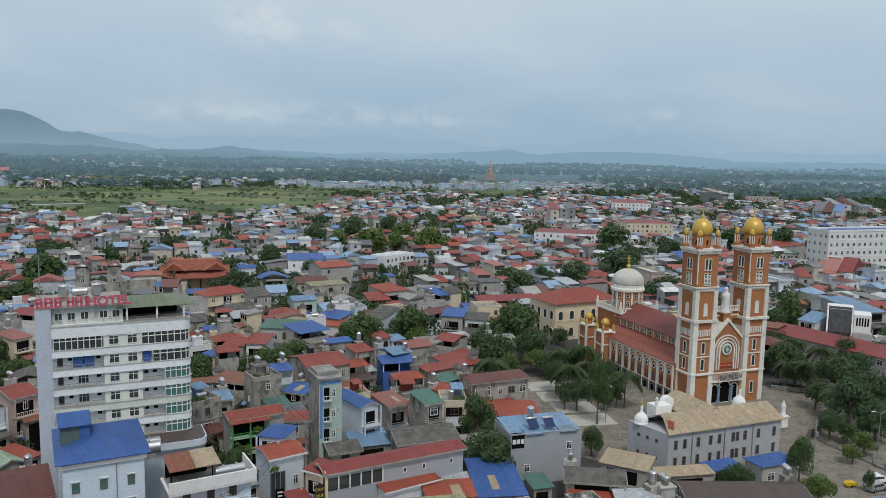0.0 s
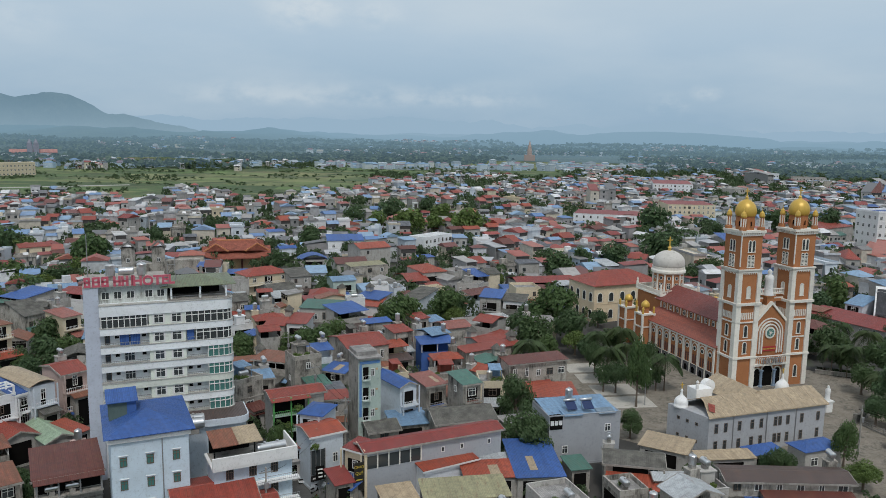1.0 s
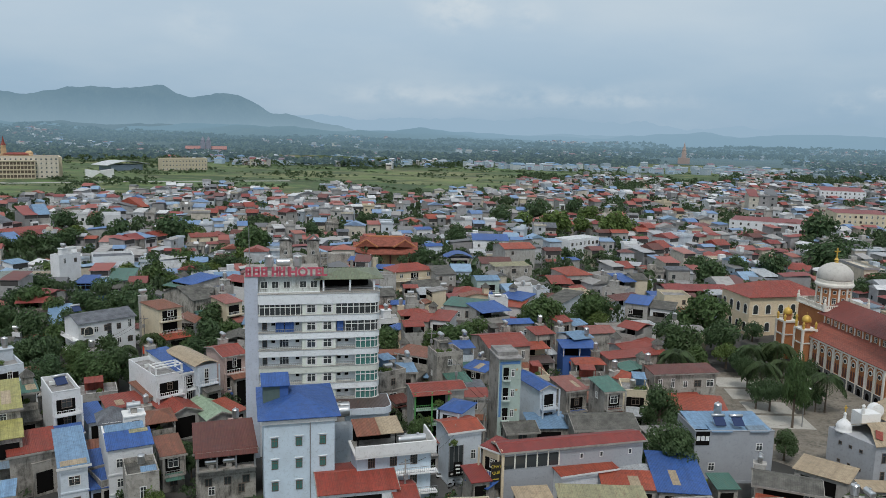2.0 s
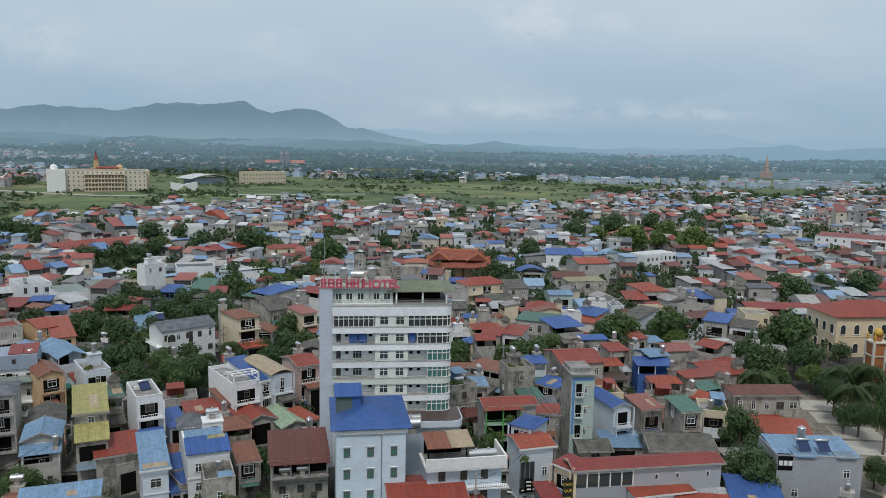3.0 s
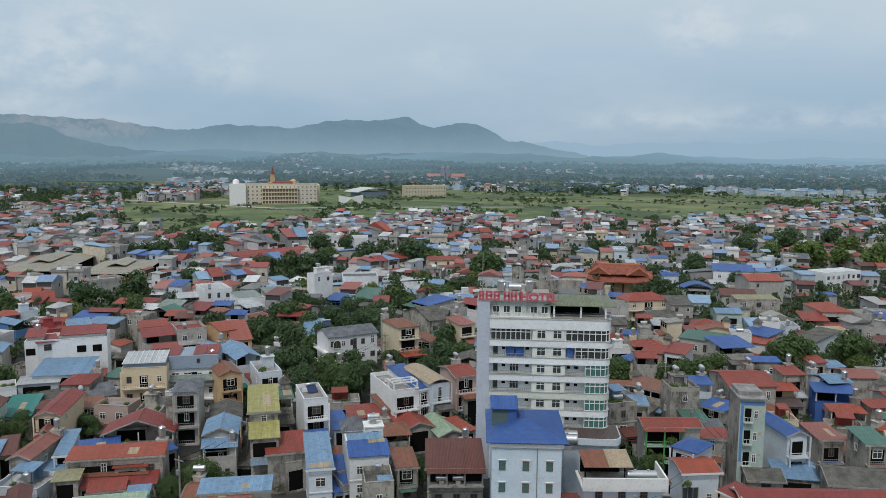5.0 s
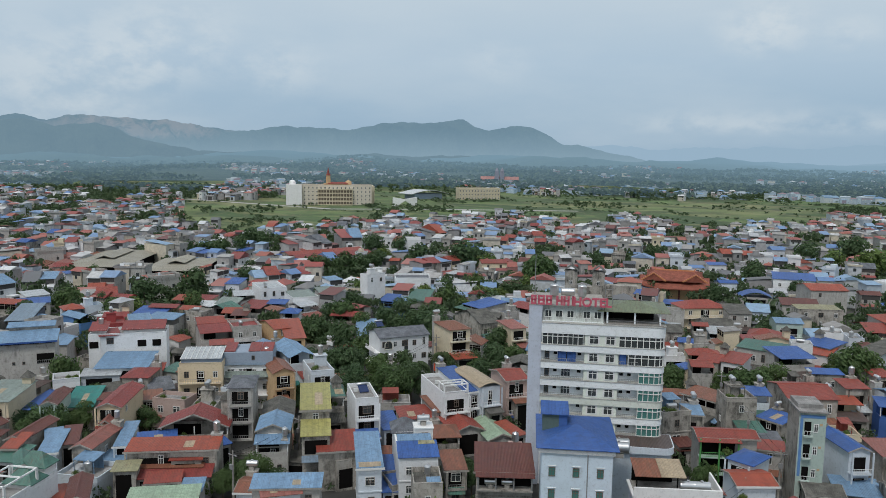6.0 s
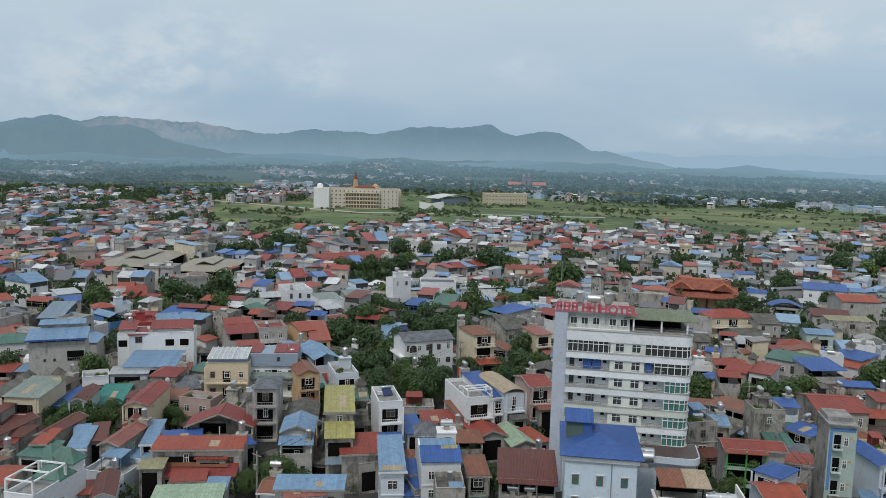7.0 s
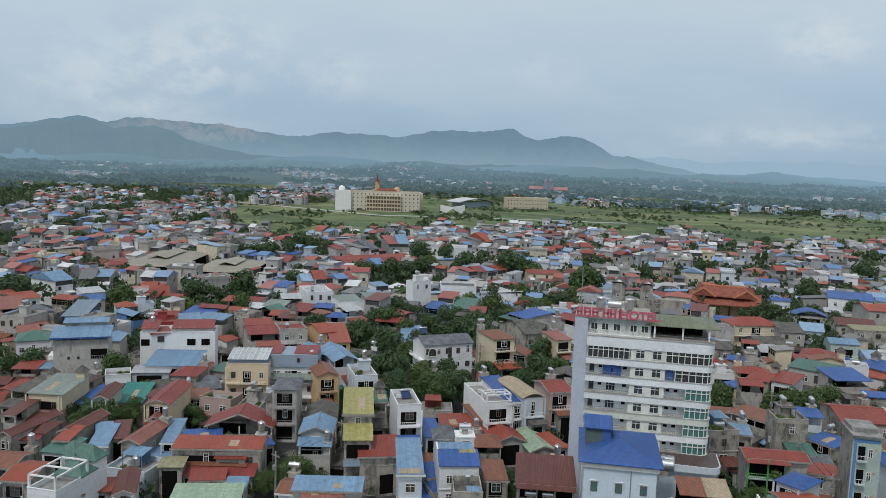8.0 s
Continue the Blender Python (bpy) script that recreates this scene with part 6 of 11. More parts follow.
    dome_white = plaster("weathered_white_dome", (0.6, 0.58, 0.54), 0.45)
    part("dome", Shape().turned(dome_profile(4.2, 4.4, 20.8, 12), MID, CY, 36).mesh("dome", dome_white, True), church)
    part("dome_finial", Shape().turned([(0.55, 25.0), (0.4, 25.6), (0.6, 25.9), (0.2, 26.4)], MID, CY, 12).mesh("dome_finial", GOLD), church)
    part("cross", cross_mesh(2.6, GOLD), church, pose(MID, CY, 26.3))
    # corner turrets at the transept
    for tx, ty in ((-0.9, 34.8), (-0.9, 43.2), (2 * MID + 0.9, 34.8), (2 * MID + 0.9, 43.2)):
        turret = part("turret", Shape().box(tx - 1.7, tx + 1.7, ty - 1.7, ty + 1.7, 0, 9.6).mesh("turret", BRICK), church)
        s = Shape().box(tx - 2.0, tx + 2.0, ty - 2.0, ty + 2.0, 9.6, 10.0).box(tx - 1.95, tx + 1.95, ty - 1.95, ty + 1.95, 6.3, 6.6)
        for i in (-1, 1):
            for j in (-1, 1):
                s.box(tx + i * 1.75 - 0.25, tx + i * 1.75 + 0.25, ty + j * 1.75 - 0.25, ty + j * 1.75 + 0.25, 0, 9.6)
        part("trim", s.mesh("trim", TRIM), turret)
        part("turret_drum", Shape().turned([(1.0, 10.0), (1.0, 11.4), (1.2, 11.5)], tx, ty, 16).mesh("turret_drum", BRICK), turret)
        part("turret_dome", Shape().turned(dome_profile(1.1, 1.7, 11.5, 8) + [(0.05, 13.8)], tx, ty, 18).mesh("turret_dome", GOLD, True), turret)
        for i in (-1, 1):
            for j in (-1, 1):
                part("pinnacle", cached("tpin", lambda: Shape().turned([(0.28, 0), (0.28, 1.1), (0.35, 1.15), (0.3, 1.4), (0.04, 1.9)], 0, 0, 10).mesh("pinnacle", GOLD)), turret, pose(tx + i * 1.6, ty + j * 1.6, 10.0))
    # front between the towers
    front = part("front", Shape().wallprism([(A - 0.2, 0), (GAP + 0.2, 0), (GAP + 0.2, 14.6), (MID, 19.2), (A - 0.2, 14.6)], 0.7, 3.4).mesh("front", BRICK), church)
    gable = Shape()
    for sgn in (-1, 1):
        xa, xb = MID + sgn * (GAP - A + 0.4) / 2, MID
        gable.add([(xa, 0.4, 14.4), (xb, 0.4, 19.1), (xb, 0.4, 19.8), (xa, 0.4, 15.1), (xa, 3.5, 14.4), (xb, 3.5, 19.1), (xb, 3.5, 19.8), (xa, 3.5, 15.1)], [(0, 1, 2, 3), (7, 6, 5, 4), (3, 2, 6, 7), (0, 4, 5, 1)])
    part("gable_trim", gable.mesh("gable_trim", TRIM), front)
    for rad, dep in ((3.6, 0.5), (2.9, 0.42), (2.2, 0.36)):
        ring = Shape()
        k = 16
        for q in range(k):
            a0, a1 = math.pi * q / k, math.pi * (q + 1) / k
            ri = rad - 0.28
            pts = [(MID + r * math.cos(a), 12.4 + r * math.sin(a)) for r, a in ((rad, a0), (rad, a1), (ri, a1), (ri, a0))]
            ring.wallprism(pts[::-1], dep, 0.75)
        ring.box(MID - rad, MID - rad + 0.28, dep, 0.75, 7.8, 12.4).box(MID + rad - 0.28, MID + rad, dep, 0.75, 7.8, 12.4)
        part("arch_moulding", ring.mesh("arch_moulding", TRIM), front)
    part("rose_window", Shape().wallprism([(MID + 1.35 * math.cos(a * 0.314), 12.6 + 1.35 * math.sin(a * 0.314)) for a in range(20)], 0.4, 0.72).wallprism([(MID + 0.95 * math.cos(a * 0.314), 12.6 + 0.95 * math.sin(a * 0.314)) for a in range(20)], 0.34, 0.399, 1).mesh("rose_window", [TRIM, GREEN_GLASS]), front)
    s = Shape()
    for k in range(8):
        a = k * math.pi / 4
        s.add([(MID + 0.9 * math.cos(a), 0.3, 12.6 + 0.9 * math.sin(a)), (MID + 0.1 * math.cos(a + 1.57), 0.3, 12.6 + 0.1 * math.sin(a + 1.57)), (MID - 0.1 * math.cos(a + 1.57), 0.3, 12.6 - 0.1 * math.sin(a + 1.57))], [(0, 1, 2)])
    part("rose_spokes", s.mesh("rose_spokes", TRIM), front)
    part("banner", Shape().box(MID - 1.9, MID + 1.9, 0.5, 0.66, 8.3, 9.4).mesh("banner", plain("red_banner", (0.33, 0.03, 0.03), 0.6)), front)
    bars = Shape()
    for k in range(9):
        bars.box(MID - 1.7 + k * 0.38, MID - 1.45 + k * 0.38, 0.46, 0.499, 8.7, 9.0)
    part("banner_text", bars.mesh("banner_text", GOLD), front)
    gallery = part("gallery", Shape().box(A - 0.1, GAP + 0.1, -0.5, 0.72, 5.2, 5.6).box(A - 0.1, GAP + 0.1, -0.5, -0.3, 7.3, 7.55).mesh("gallery", TRIM), front)
    for k in range(14):
        arch_window(gallery, A + 0.45 + k * 0.61, -0.35, 5.75, 0.34, 1.3, 0, BRICK, 0.06)
    part("lettering", text_mesh("lettering", "NOEL", 2.1, 0.1, RAIL), gallery, pose(MID + 0.2, -0.75, 5.7, 90, 0, 0), "large dark letters spelling Noel")
    for k, wid, hgt in ((-2.75, 1.7, 4.2), (0, 2.9, 5.0), (2.75, 1.7, 4.2)):
        # Door arches filled with black to imitate the unlit interior.
        arch_window(front, MID + k, 0.65, 0.1, wid, hgt, 0, DARK, 0.3)
    blue_pillar = plain("blue_grey_garland", (0.2, 0.27, 0.36), 0.7)
    for k in (-1.8, 1.8):
        part("column", Shape().turned([(0.5, 0), (0.5, 0.4), (0.32, 0.5), (0.32, 3.6), (0.5, 3.8), (0.5, 4.0)], MID + k, 0.3, 14).mesh("column", blue_pillar), front)
    # towers
    for n_t, tx in enumerate((0.0, GAP)):
        tower = part("tower", Shape().box(tx, tx + A, 0, A, 0, TOP).mesh("tower", BRICK), church, label="square terracotta bell tower")
        for i in (0, 1):
            for j in (0, 1):
                for z0, z1, g in ((0, 19.5, 0.95), (19.5, 27.2, 0.75)):
                    cx, cy = tx + i * A, j * A
                    part("corner_buttress", Shape().box(cx - (0.3 if i == 0 else g), cx + (g if i == 0 else 0.3), cy - (0.3 if j == 0 else g), cy + (g if j == 0 else 0.3), z0, z1).mesh("corner_buttress", TRIM), tower)
        for z, h, o in ((7.2, 0.45, 0.45), (11.3, 0.25, 0.2), (15.4, 0.25, 0.3), (19.4, 0.55, 0.6), (26.7, 0.4, 0.3), (27.2, 0.3, 0.45), (34.9, 0.3, 0.25), (35.6, 0.5, 0.5)):
            part("cornice", Shape().box(tx - o, tx + A + o, -o, A + o, z, z + h).mesh("cornice", TRIM), tower)
        s = Shape()
        for k in range(12):
            q = k * A / 11
            for x0, y0 in ((tx + q, -0.35), (tx - 0.35, q), (tx + q, A + 0.35), (tx + A + 0.35, q)):
                s.box(x0 - 0.1, x0 + 0.1, y0 - 0.12, y0 + 0.12, 35.2, 35.6)
                s.box(x0 - 0.1, x0 + 0.1, y0 - 0.0, y0 + 0.02, 26.4, 26.7)
        part("corbel", s.mesh("corbel", TRIM), tower)
        for turn, cx, cy, nx, ny in ((0, tx + A / 2, 0, 1, 0), (-90, tx, A / 2, 0, -1), (90, tx + A, A / 2, 0, 1)):
            for off in (-0.48, 0.48):
                for z, h in ((28.0, 2.6), (31.4, 2.4)):
                    win = arch_window(tower, cx + off * nx, cy + off * ny, z, 0.62, h, turn, GLASS, 0.14)
                    if z < 30:
                        sl = cached("louvre", lambda: (lambda q: [q.box(-0.31, 0.31, -0.12, -0.055, 0.2 + 0.3 * i, 0.34 + 0.3 * i) for i in range(7)] and q)(Shape()).mesh("louvre", TRIM))
                        part("louvre", sl, win)
            arch_window(tower, cx, cy, 21.0, 0.8, 2.6, turn, TRIM, 0.16)
            arch_window(tower, cx, cy, 8.4, 0.8, 2.5, turn, GLASS, 0.18)
            arch_window(tower, cx, cy, 12.2, 0.8, 2.5, turn, GLASS, 0.18)
            if n_t:
                arch_window(tower, cx, cy, 2.0, 0.8, 2.6, turn, GLASS, 0.18)
            for k in range(7):
                part("baluster", cached("tbal", lambda: Shape().box(-0.14, 0.14, -0.12, 0.02, 0, 1.5).mesh("baluster", TRIM)), tower, pose(cx + nx * (-1.5 + 0.5 * k), cy + ny * (-1.5 + 0.5 * k), 16.2, 0, 0, turn))
            part("flagstaff", cached("strip", lambda: Shape().box(-0.12, 0.12, -0.14, 0.02, 28.2, 35.0).mesh("flagstaff", TRIM)), tower, pose(tx + (0 if turn < 0 else A if turn > 0 else 0.0), 0 if turn <= 0 else 0, 0, 0, 0, 0)) if turn == 0 else None
        # lantern, dome and corner pinnacles
        cx, cy = tx + A / 2, A / 2
        part("lantern", Shape().turned([(1.95, 36.0), (1.95, 39.0), (2.1, 39.05)], cx, cy, 20).mesh("lantern", BRICK), tower)
        for k in range(10):
            a = k * 36
            # Lantern arches: shade inside painted as black panes.
            arch_window(tower, cx + 1.95 * math.sin(radians(a)), cy - 1.95 * math.cos(radians(a)), 36.9, 0.35, 1.1, a, DARK, 0.05, BRICK)
        part("dome", Shape().turned([(2.05, 39.0), (2.2, 39.4), (2.28, 40.0), (2.2, 40.7), (1.95, 41.4), (1.5, 42.0), (0.9, 42.45), (0.4, 42.65), (0.3, 42.9), (0.4, 43.1), (0.12, 43.4)], cx, cy, 28).mesh("dome", GOLD, True), tower, label="gold-painted onion dome")
        part("cross", cross_mesh(1.9, GOLD), tower, pose(cx, cy, 43.3))
        for i in (0, 1):
            for j in (0, 1):
                px, py = tx + 0.35 + i * (A - 0.7), 0.35 + j * (A - 0.7)
                pin = part("pinnacle", Shape().turned([(0.8, 36.0), (0.8, 36.7), (0.5, 36.8), (0.5, 38.9), (0.65, 39.0)], px, py, 12).mesh("pinnacle", BRICK), tower)
                s = Shape()
                for k in range(6):
                    s.turned([(0.13, 36.9), (0.13, 38.7)], px + 0.52 * math.cos(k * 1.047), py + 0.52 * math.sin(k * 1.047), 6)
                part("colonnette", s.mesh("colonnette", TRIM), pin)
                part("pinnacle_cap", Shape().turned([(0.58, 38.9), (0.62, 39.3), (0.45, 39.9), (0.1, 40.3), (0.03, 41.0)], px, py, 12).mesh("pinnacle_cap", GOLD), pin)
    bridge = part("bridge", Shape().box(A, GAP, 2.4, 4.2, 19.3, 20.0).mesh("bridge", BRICK), church)
    balustrade(bridge, MID, 2.5, 21.3, GAP - A, 0, 1.0)
    part("bridge_rail", Shape().box(A, GAP, 2.4, 2.6, 20.0, 20.3).box(A, GAP, 2.4, 2.6, 21.0, 21.3).mesh("bridge_rail", TRIM), bridge)
    part("pedestal", Shape().box(MID - 1.0, MID + 1.0, 1.2, 3.0, 18.6, 20.6).box(MID - 1.2, MID + 1.2, 1.0, 3.2, 20.6, 20.9).mesh("pedestal", BRICK), church)
    BUILT.append((60, 185, 24))
    BUILT.append((48, 208, 24))
    c_, s_ = math.cos(radians(20.5)), math.sin(radians(20.5))
    return lambda px, py, pz: (56.6 + px * c_ - py * s_, 172.2 + px * s_ + py * c_, pz)


church_at = build_church()


def statue(x, y, z, tall, turn):
    """A plain robed figure."""
    k = tall
    s = Shape().turned([(0.2 * k, 0), (0.2 * k, 0.03 * k), (0.16 * k, 0.1 * k), (0.15 * k, 0.45 * k), (0.17 * k, 0.62 * k), (0.15 * k, 0.74 * k), (0.07 * k, 0.8 * k), (0.085 * k, 0.86 * k), (0.085 * k, 0.92 * k), (0.05 * k, 0.98 * k), (0.01, k)], 0, 0, 14)
    ob = new("statue", s.mesh("statue", WHITE, True))
    ob.matrix_basis = pose(x, y, z, 0, 0, turn)
    return tagged(ob, "plain white robed statue on a pedestal", "statue")


statue(*church_at(9.95, 2.1, 20.9), 6.0, 0)
ped = thing("pedestal", pose(72.7, 160.6, 0.03, 0, 0, 20), "small white stone pedestal in the churchyard", "pedestal")
part("shaft", Shape().box(-0.8, 0.8, -0.8, 0.8, 0, 2.2).mesh("shaft", WHITE), ped)
part("cap", Shape().box(-1.0, 1.0, -1.0, 1.0, 2.2, 2.45).mesh("cap", WHITE), ped)
statue(72.7, 160.6, 2.48, 3.2, 0)


def build_parish():
    """Grey two-storey parish house with a chamfered end and pale sheet roofs."""
    parish = thing("parish_house", pose(40.9, 134.4, 0, 0, 0, 22), "grey two-storey parish house under patched tan roof sheets", "building")
    L, D, E = 26.0, 8.4, 7.3
    grey = plaster("parish_grey_render", (0.4, 0.41, 0.43), 0.35)
    part("wall", Shape().prism([(0, 0), (L, 0), (L, D), (6.0, D), (-2.6, 8.4), (-2.6, 6.0)][:3] + [(L, D), (-2.4, D + 0.4)], 0, E).mesh("wall", grey), parish)
    tan = ROOF["tan"]
    ridge = E + 2.1
    sheets = part("roof", Shape().sheet((L + 0.5, -0.5, E), (L + 0.5, D / 2, ridge), (1.5, D / 2, ridge), (-0.4, -0.5, E), -0.1).sheet((L + 0.5, D / 2, ridge), (L + 0.5, D + 0.4, E + 0.2), (-2.0, D + 0.4, E + 0.2), (1.5, D / 2, ridge), -0.1).mesh("roof", tan), parish)
    for k in range(11):
        for j in range(3):
            x0, y0 = 1.0 + k * 2.25 + 0.3 * (j % 2), -0.45 + j * 1.55
            z0 = E + (y0 + 0.5) * (ridge - E) / (D / 2 + 0.5) + 0.14
            g = (ridge - E) / (D / 2 + 0.5)
            part("roof_sheet", cached(("psheet", j), lambda: Shape().sheet((0, 0, 0), (2.2, 0, 0), (2.2, 1.6, 1.6 * g + 0.03), (0, 1.6, 1.6 * g + 0.03), -0.03).mesh("roof_sheet", tan)), sheets, pose(x0, y0, z0 + 0.01 * j, 0, 0, ((k * 7 + j * 5) % 5 - 2) * 0.5))
    wing = part("back_wing", Shape().box(9.5, 17.5, D, D + 6, 0, E + 0.4).mesh("back_wing", grey), parish)
    part("back_wing_roof", roof_mesh("g", 11.0, 8.4, 2.0).mesh("back_wing_roof", tan), wing, pose(13.5, D + 1.2, E + 0.4, 0, 0, 90))
    for i, z in enumerate((1.1, 4.3)):
        for k in (1.6, 3.6, 6.6, 9.4, 11.4, 14.6, 15.6, 17.4, 20.6, 24.4):
            window(parish, k, 0, z, 0.75, 1.75, 0, 0, DARK_FRAME)
        for k in (0.28, 0.5, 0.72):
            window(parish, -2.4 * k, 8.8 * k, z + 0.8, 0.6, 0.6, -74.7, 0, DARK_FRAME)
    for k in (5.2, 12.6, 19.2):
        part("downpipe", cached("ppipe", lambda: Shape().turned([(0.09, 0), (0.09, E)], 0, -0.12, 8).mesh("downpipe", RAIL)), parish, pose(k, 0, 0))
    part("red_flashing", Shape().sheet((0.5, 0.9, E + 0.95), (1.4, 0.3, E + 0.7), (2.6, 2.0, E + 1.45), (1.6, 2.6, E + 1.7), -0.04).mesh("red_flashing", ROOF["red"]), sheets)
    chapel = part("white_block", Shape().box(3.6, 7.2, D + 0.2, D + 3.0, 0, E + 2.0).mesh("white_block", WHITE), parish)
    part("turret_ball", Shape().turned([(0.3, E + 2.0), (0.3, E + 2.9), (0.15, E + 3.0), (0.35, E + 3.4), (0.05, E + 3.8)], 4.0, D + 0.6, 10).mesh("turret_ball", WHITE), chapel)
    for n_d, (dx, dy, dz) in enumerate(((-0.9, 7.0, E - 0.2), (23.6, D + 0.2, E + 0.0))):
        part("cupola", Shape().turned([(1.35, dz), (1.35, dz + 0.3), (1.2, dz + 0.4), (1.3, dz + 0.9), (1.1, dz + 1.5), (0.6, dz + 2.0), (0.25, dz + 2.3), (0.2, dz + 2.9), (0.27, dz + 3.1), (0.06, dz + 3.5)], dx, dy, 16).mesh("cupola", WHITE, True), parish, label="white ribbed cupola")
        part("cross", cross_mesh(1.2, GOLD), parish, pose(dx, dy, dz + 3.4))
    drum_tank = part("white_drum", Shape().turned([(1.3, 0), (1.3, 1.2), (0.2, 1.25)], 0, 0, 18).mesh("white_drum", WHITE), chapel, pose(8.2, D + 3.6, E + 1.6, 90, 0, 0))
    BUILT.append((52, 142, 13))
    BUILT.append((46, 150, 9))


build_parish()


# ---------------------------------------------------------------- other large buildings
def block(name, label, x, y, turn, w, d, h, wall_mat, roof_mat, floors, cols, kind="fl", side_cols=0, glass=None):
    """A larger building with ranks of windows; roof flat, hipped or gabled."""
    b = thing(name, pose(x, y, 0, 0, 0, turn), label, "building")
    part("wall", Shape().box(-w / 2, w / 2, -d / 2, d / 2, 0, h).mesh("wall", wall_mat), b)
    if kind == "fl":
        part("parapet", Shape().box(-w / 2 - 0.2, w / 2 + 0.2, -d / 2 - 0.2, -d / 2 + 0.2, h, h + 0.9).box(-w / 2 - 0.2, -w / 2 + 0.2, -d / 2, d / 2, h, h + 0.9).box(w / 2 - 0.2, w / 2 + 0.2, -d / 2, d / 2, h, h + 0.9).box(-w / 2, w / 2, d / 2 - 0.2, d / 2 + 0.2, h, h + 0.9).mesh("parapet", wall_mat), b)
        part("roof", Shape().box(-w / 2 + 0.2, w / 2 - 0.2, -d / 2 + 0.2, d / 2 - 0.2, h, h + 0.1).mesh("roof", roof_mat), b)
    else:
        part("roof", roof_mesh({"hip": "hip", "gx": "g"}[kind], w + 0.8, d + 0.8, 0.22 * d).mesh("roof", roof_mat), b, pose(0, 0, h))
        part("cornice", Shape().box(-w / 2 - 0.4, w / 2 + 0.4, -d / 2 - 0.4, d / 2 + 0.4, h - 0.3, h - 0.02).mesh("cornice", wall_mat), b)
    step = h / floors
    near = math.hypot(x, y) < 300
    for i in range(floors):
        for c in range(cols):
            window(b, -w / 2 + w * (c + 0.5) / cols, -d / 2, i * step + 0.9, min(1.5, w / cols * 0.6), min(1.7, step * 0.55), 0, 1, FRAME, glass, near)
        for c in range(side_cols):
            for sd in (-1,):
                window(b, sd * w / 2, -d / 2 + d * (c + 0.5) / side_cols, i * step + 0.9, 1.3, min(1.7, step * 0.55), 90 * sd, 1, FRAME, glass, near)
        if i:
            part("band", cached(("band", round(w, 1)), lambda: Shape().box(-w / 2 - 0.1, w / 2 + 0.1, -0.12, 0.0, -0.12, 0.12).mesh("band", wall_mat)), b, pose(0, -d / 2, i * step))
    BUILT.append((x, y, math.hypot(w, d) / 2))
    return b


build_slate_house()
# cream hall with a red roof behind the church
hall = block("parish_hall", "cream two-storey hall with arched openings and a dark red hipped roof", 41.8, 243, 26, 24, 14, 11.4, WALL["yellow"], ROOF["red"], 2, 0, "hip")
for i in range(2):
    for c in range(6):
        arch_window(hall, -12 + 24 * (c + 0.5) / 6, -7, 1.2 + i * 5.2, 1.5, 2.6, 0, GLASS, 0.2)
    for c in range(4):
        arch_window(hall, -12, -7 + 14 * (c + 0.5) / 4, 1.2 + i * 5.2, 1.5, 2.6, -90, GLASS, 0.2)
# white six-storey block
wb = block("apartment_building", "long white five-storey building with a blue roof strip", 213, 397, 18, 56, 14, 20.5, WHITE, ROOF["blue"], 5, 16, "fl", 4)
# institute with gallery fronts, beside the fields
inst = block("institute_building", "long cream five-storey institute with open galleries", -564, 615, 43, 84, 16, 20, plaster("institute_cream", (0.6, 0.54, 0.45), 0.3), ROOF["crimson"], 5, 20, "fl", 4)
part("gallery_block", Shape().box(-14, 22, -12, -8, 0, 16).mesh("gallery_block", WALL["cream"]), inst)
# Brown strips on the solid block paint the shade inside the galleries.
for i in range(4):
    part("gallery_shadow", Shape().box(-13.5, 21.5, -12.06, -11.9, 1.0 + i * 4, 3.6 + i * 4).mesh("gallery_shadow", plain("painted_gallery_shade", (0.13, 0.1, 0.075), 0.9)), inst)
for k in range(13):
    part("gallery_pier", cached("gpier", lambda: Shape().box(-0.3, 0.3, -12.4, -12.0, 0, 16.4).mesh("gallery_pier", WALL["cream"])), inst, pose(-13.4 + k * 2.9, 0, 0))
part("gallery_roof", Shape().box(-14.6, 22.6, -12.8, -7.6, 16, 16.7).mesh("gallery_roof", WALL["cream"]), inst)
for dx, dr in ((-40, 3.2), (18, 3.4)):
    part("dome", Shape().turned([(dr, 19), (dr, 22)] + dome_profile(dr, 3.4, 22, 7) + [(0.1, 27)], dx, 2, 18).mesh("dome", WHITE if dx < 0 else WALL["ochre"], True), inst)
part("spire", Shape().box(-8, 2, -3, 5, 19, 22).box(-5.4, -0.6, -1.4, 3.4, 22, 27).turned([(2.2, 27), (2.2, 30), (1.9, 30.5)], -3, 1, 8).mesh("spire", WALL["ochre"]), inst, label="ochre clock tower")
part("spire_roof", Shape().turned([(2.5, 30.5), (1.3, 33), (0.1, 39)], -3, 1, 8).mesh("spire_roof", ROOF["red"]), inst, label="pointed red spire")
part("hall_roof", roof_mesh("g", 20, 8, 1.6).mesh("hall_roof", ROOF["red"]), inst, pose(7, 1, 22.0))
part("hall_wall", Shape().box(-2.9, 17, -2.8, 4.8, 19, 22).mesh("hall_wall", WALL["ochre"]), inst)
for k in range(4):
    part("gallery_slab", cached("gslab", lambda: Shape().box(-14.2, 22.2, -12.7, -12.07, 0, 0.5).mesh("gallery_slab", WALL["cream"])), inst, pose(0, 0, 3.8 + 4 * k))
part("end_block", Shape().box(-46, -30, -13, -8.2, 0, 21).mesh("end_block", WHITE), inst, label="plain white end block")
part("side_wing", Shape().box(34, 46, 8.2, 46, 0, 19).mesh("side_wing", WALL["cream"]), inst)
block("college_building", "long cream three-storey college beside the fields", -505, 812, 50, 52, 14, 13, WALL["cream"], ROOF["silver"], 3, 14)
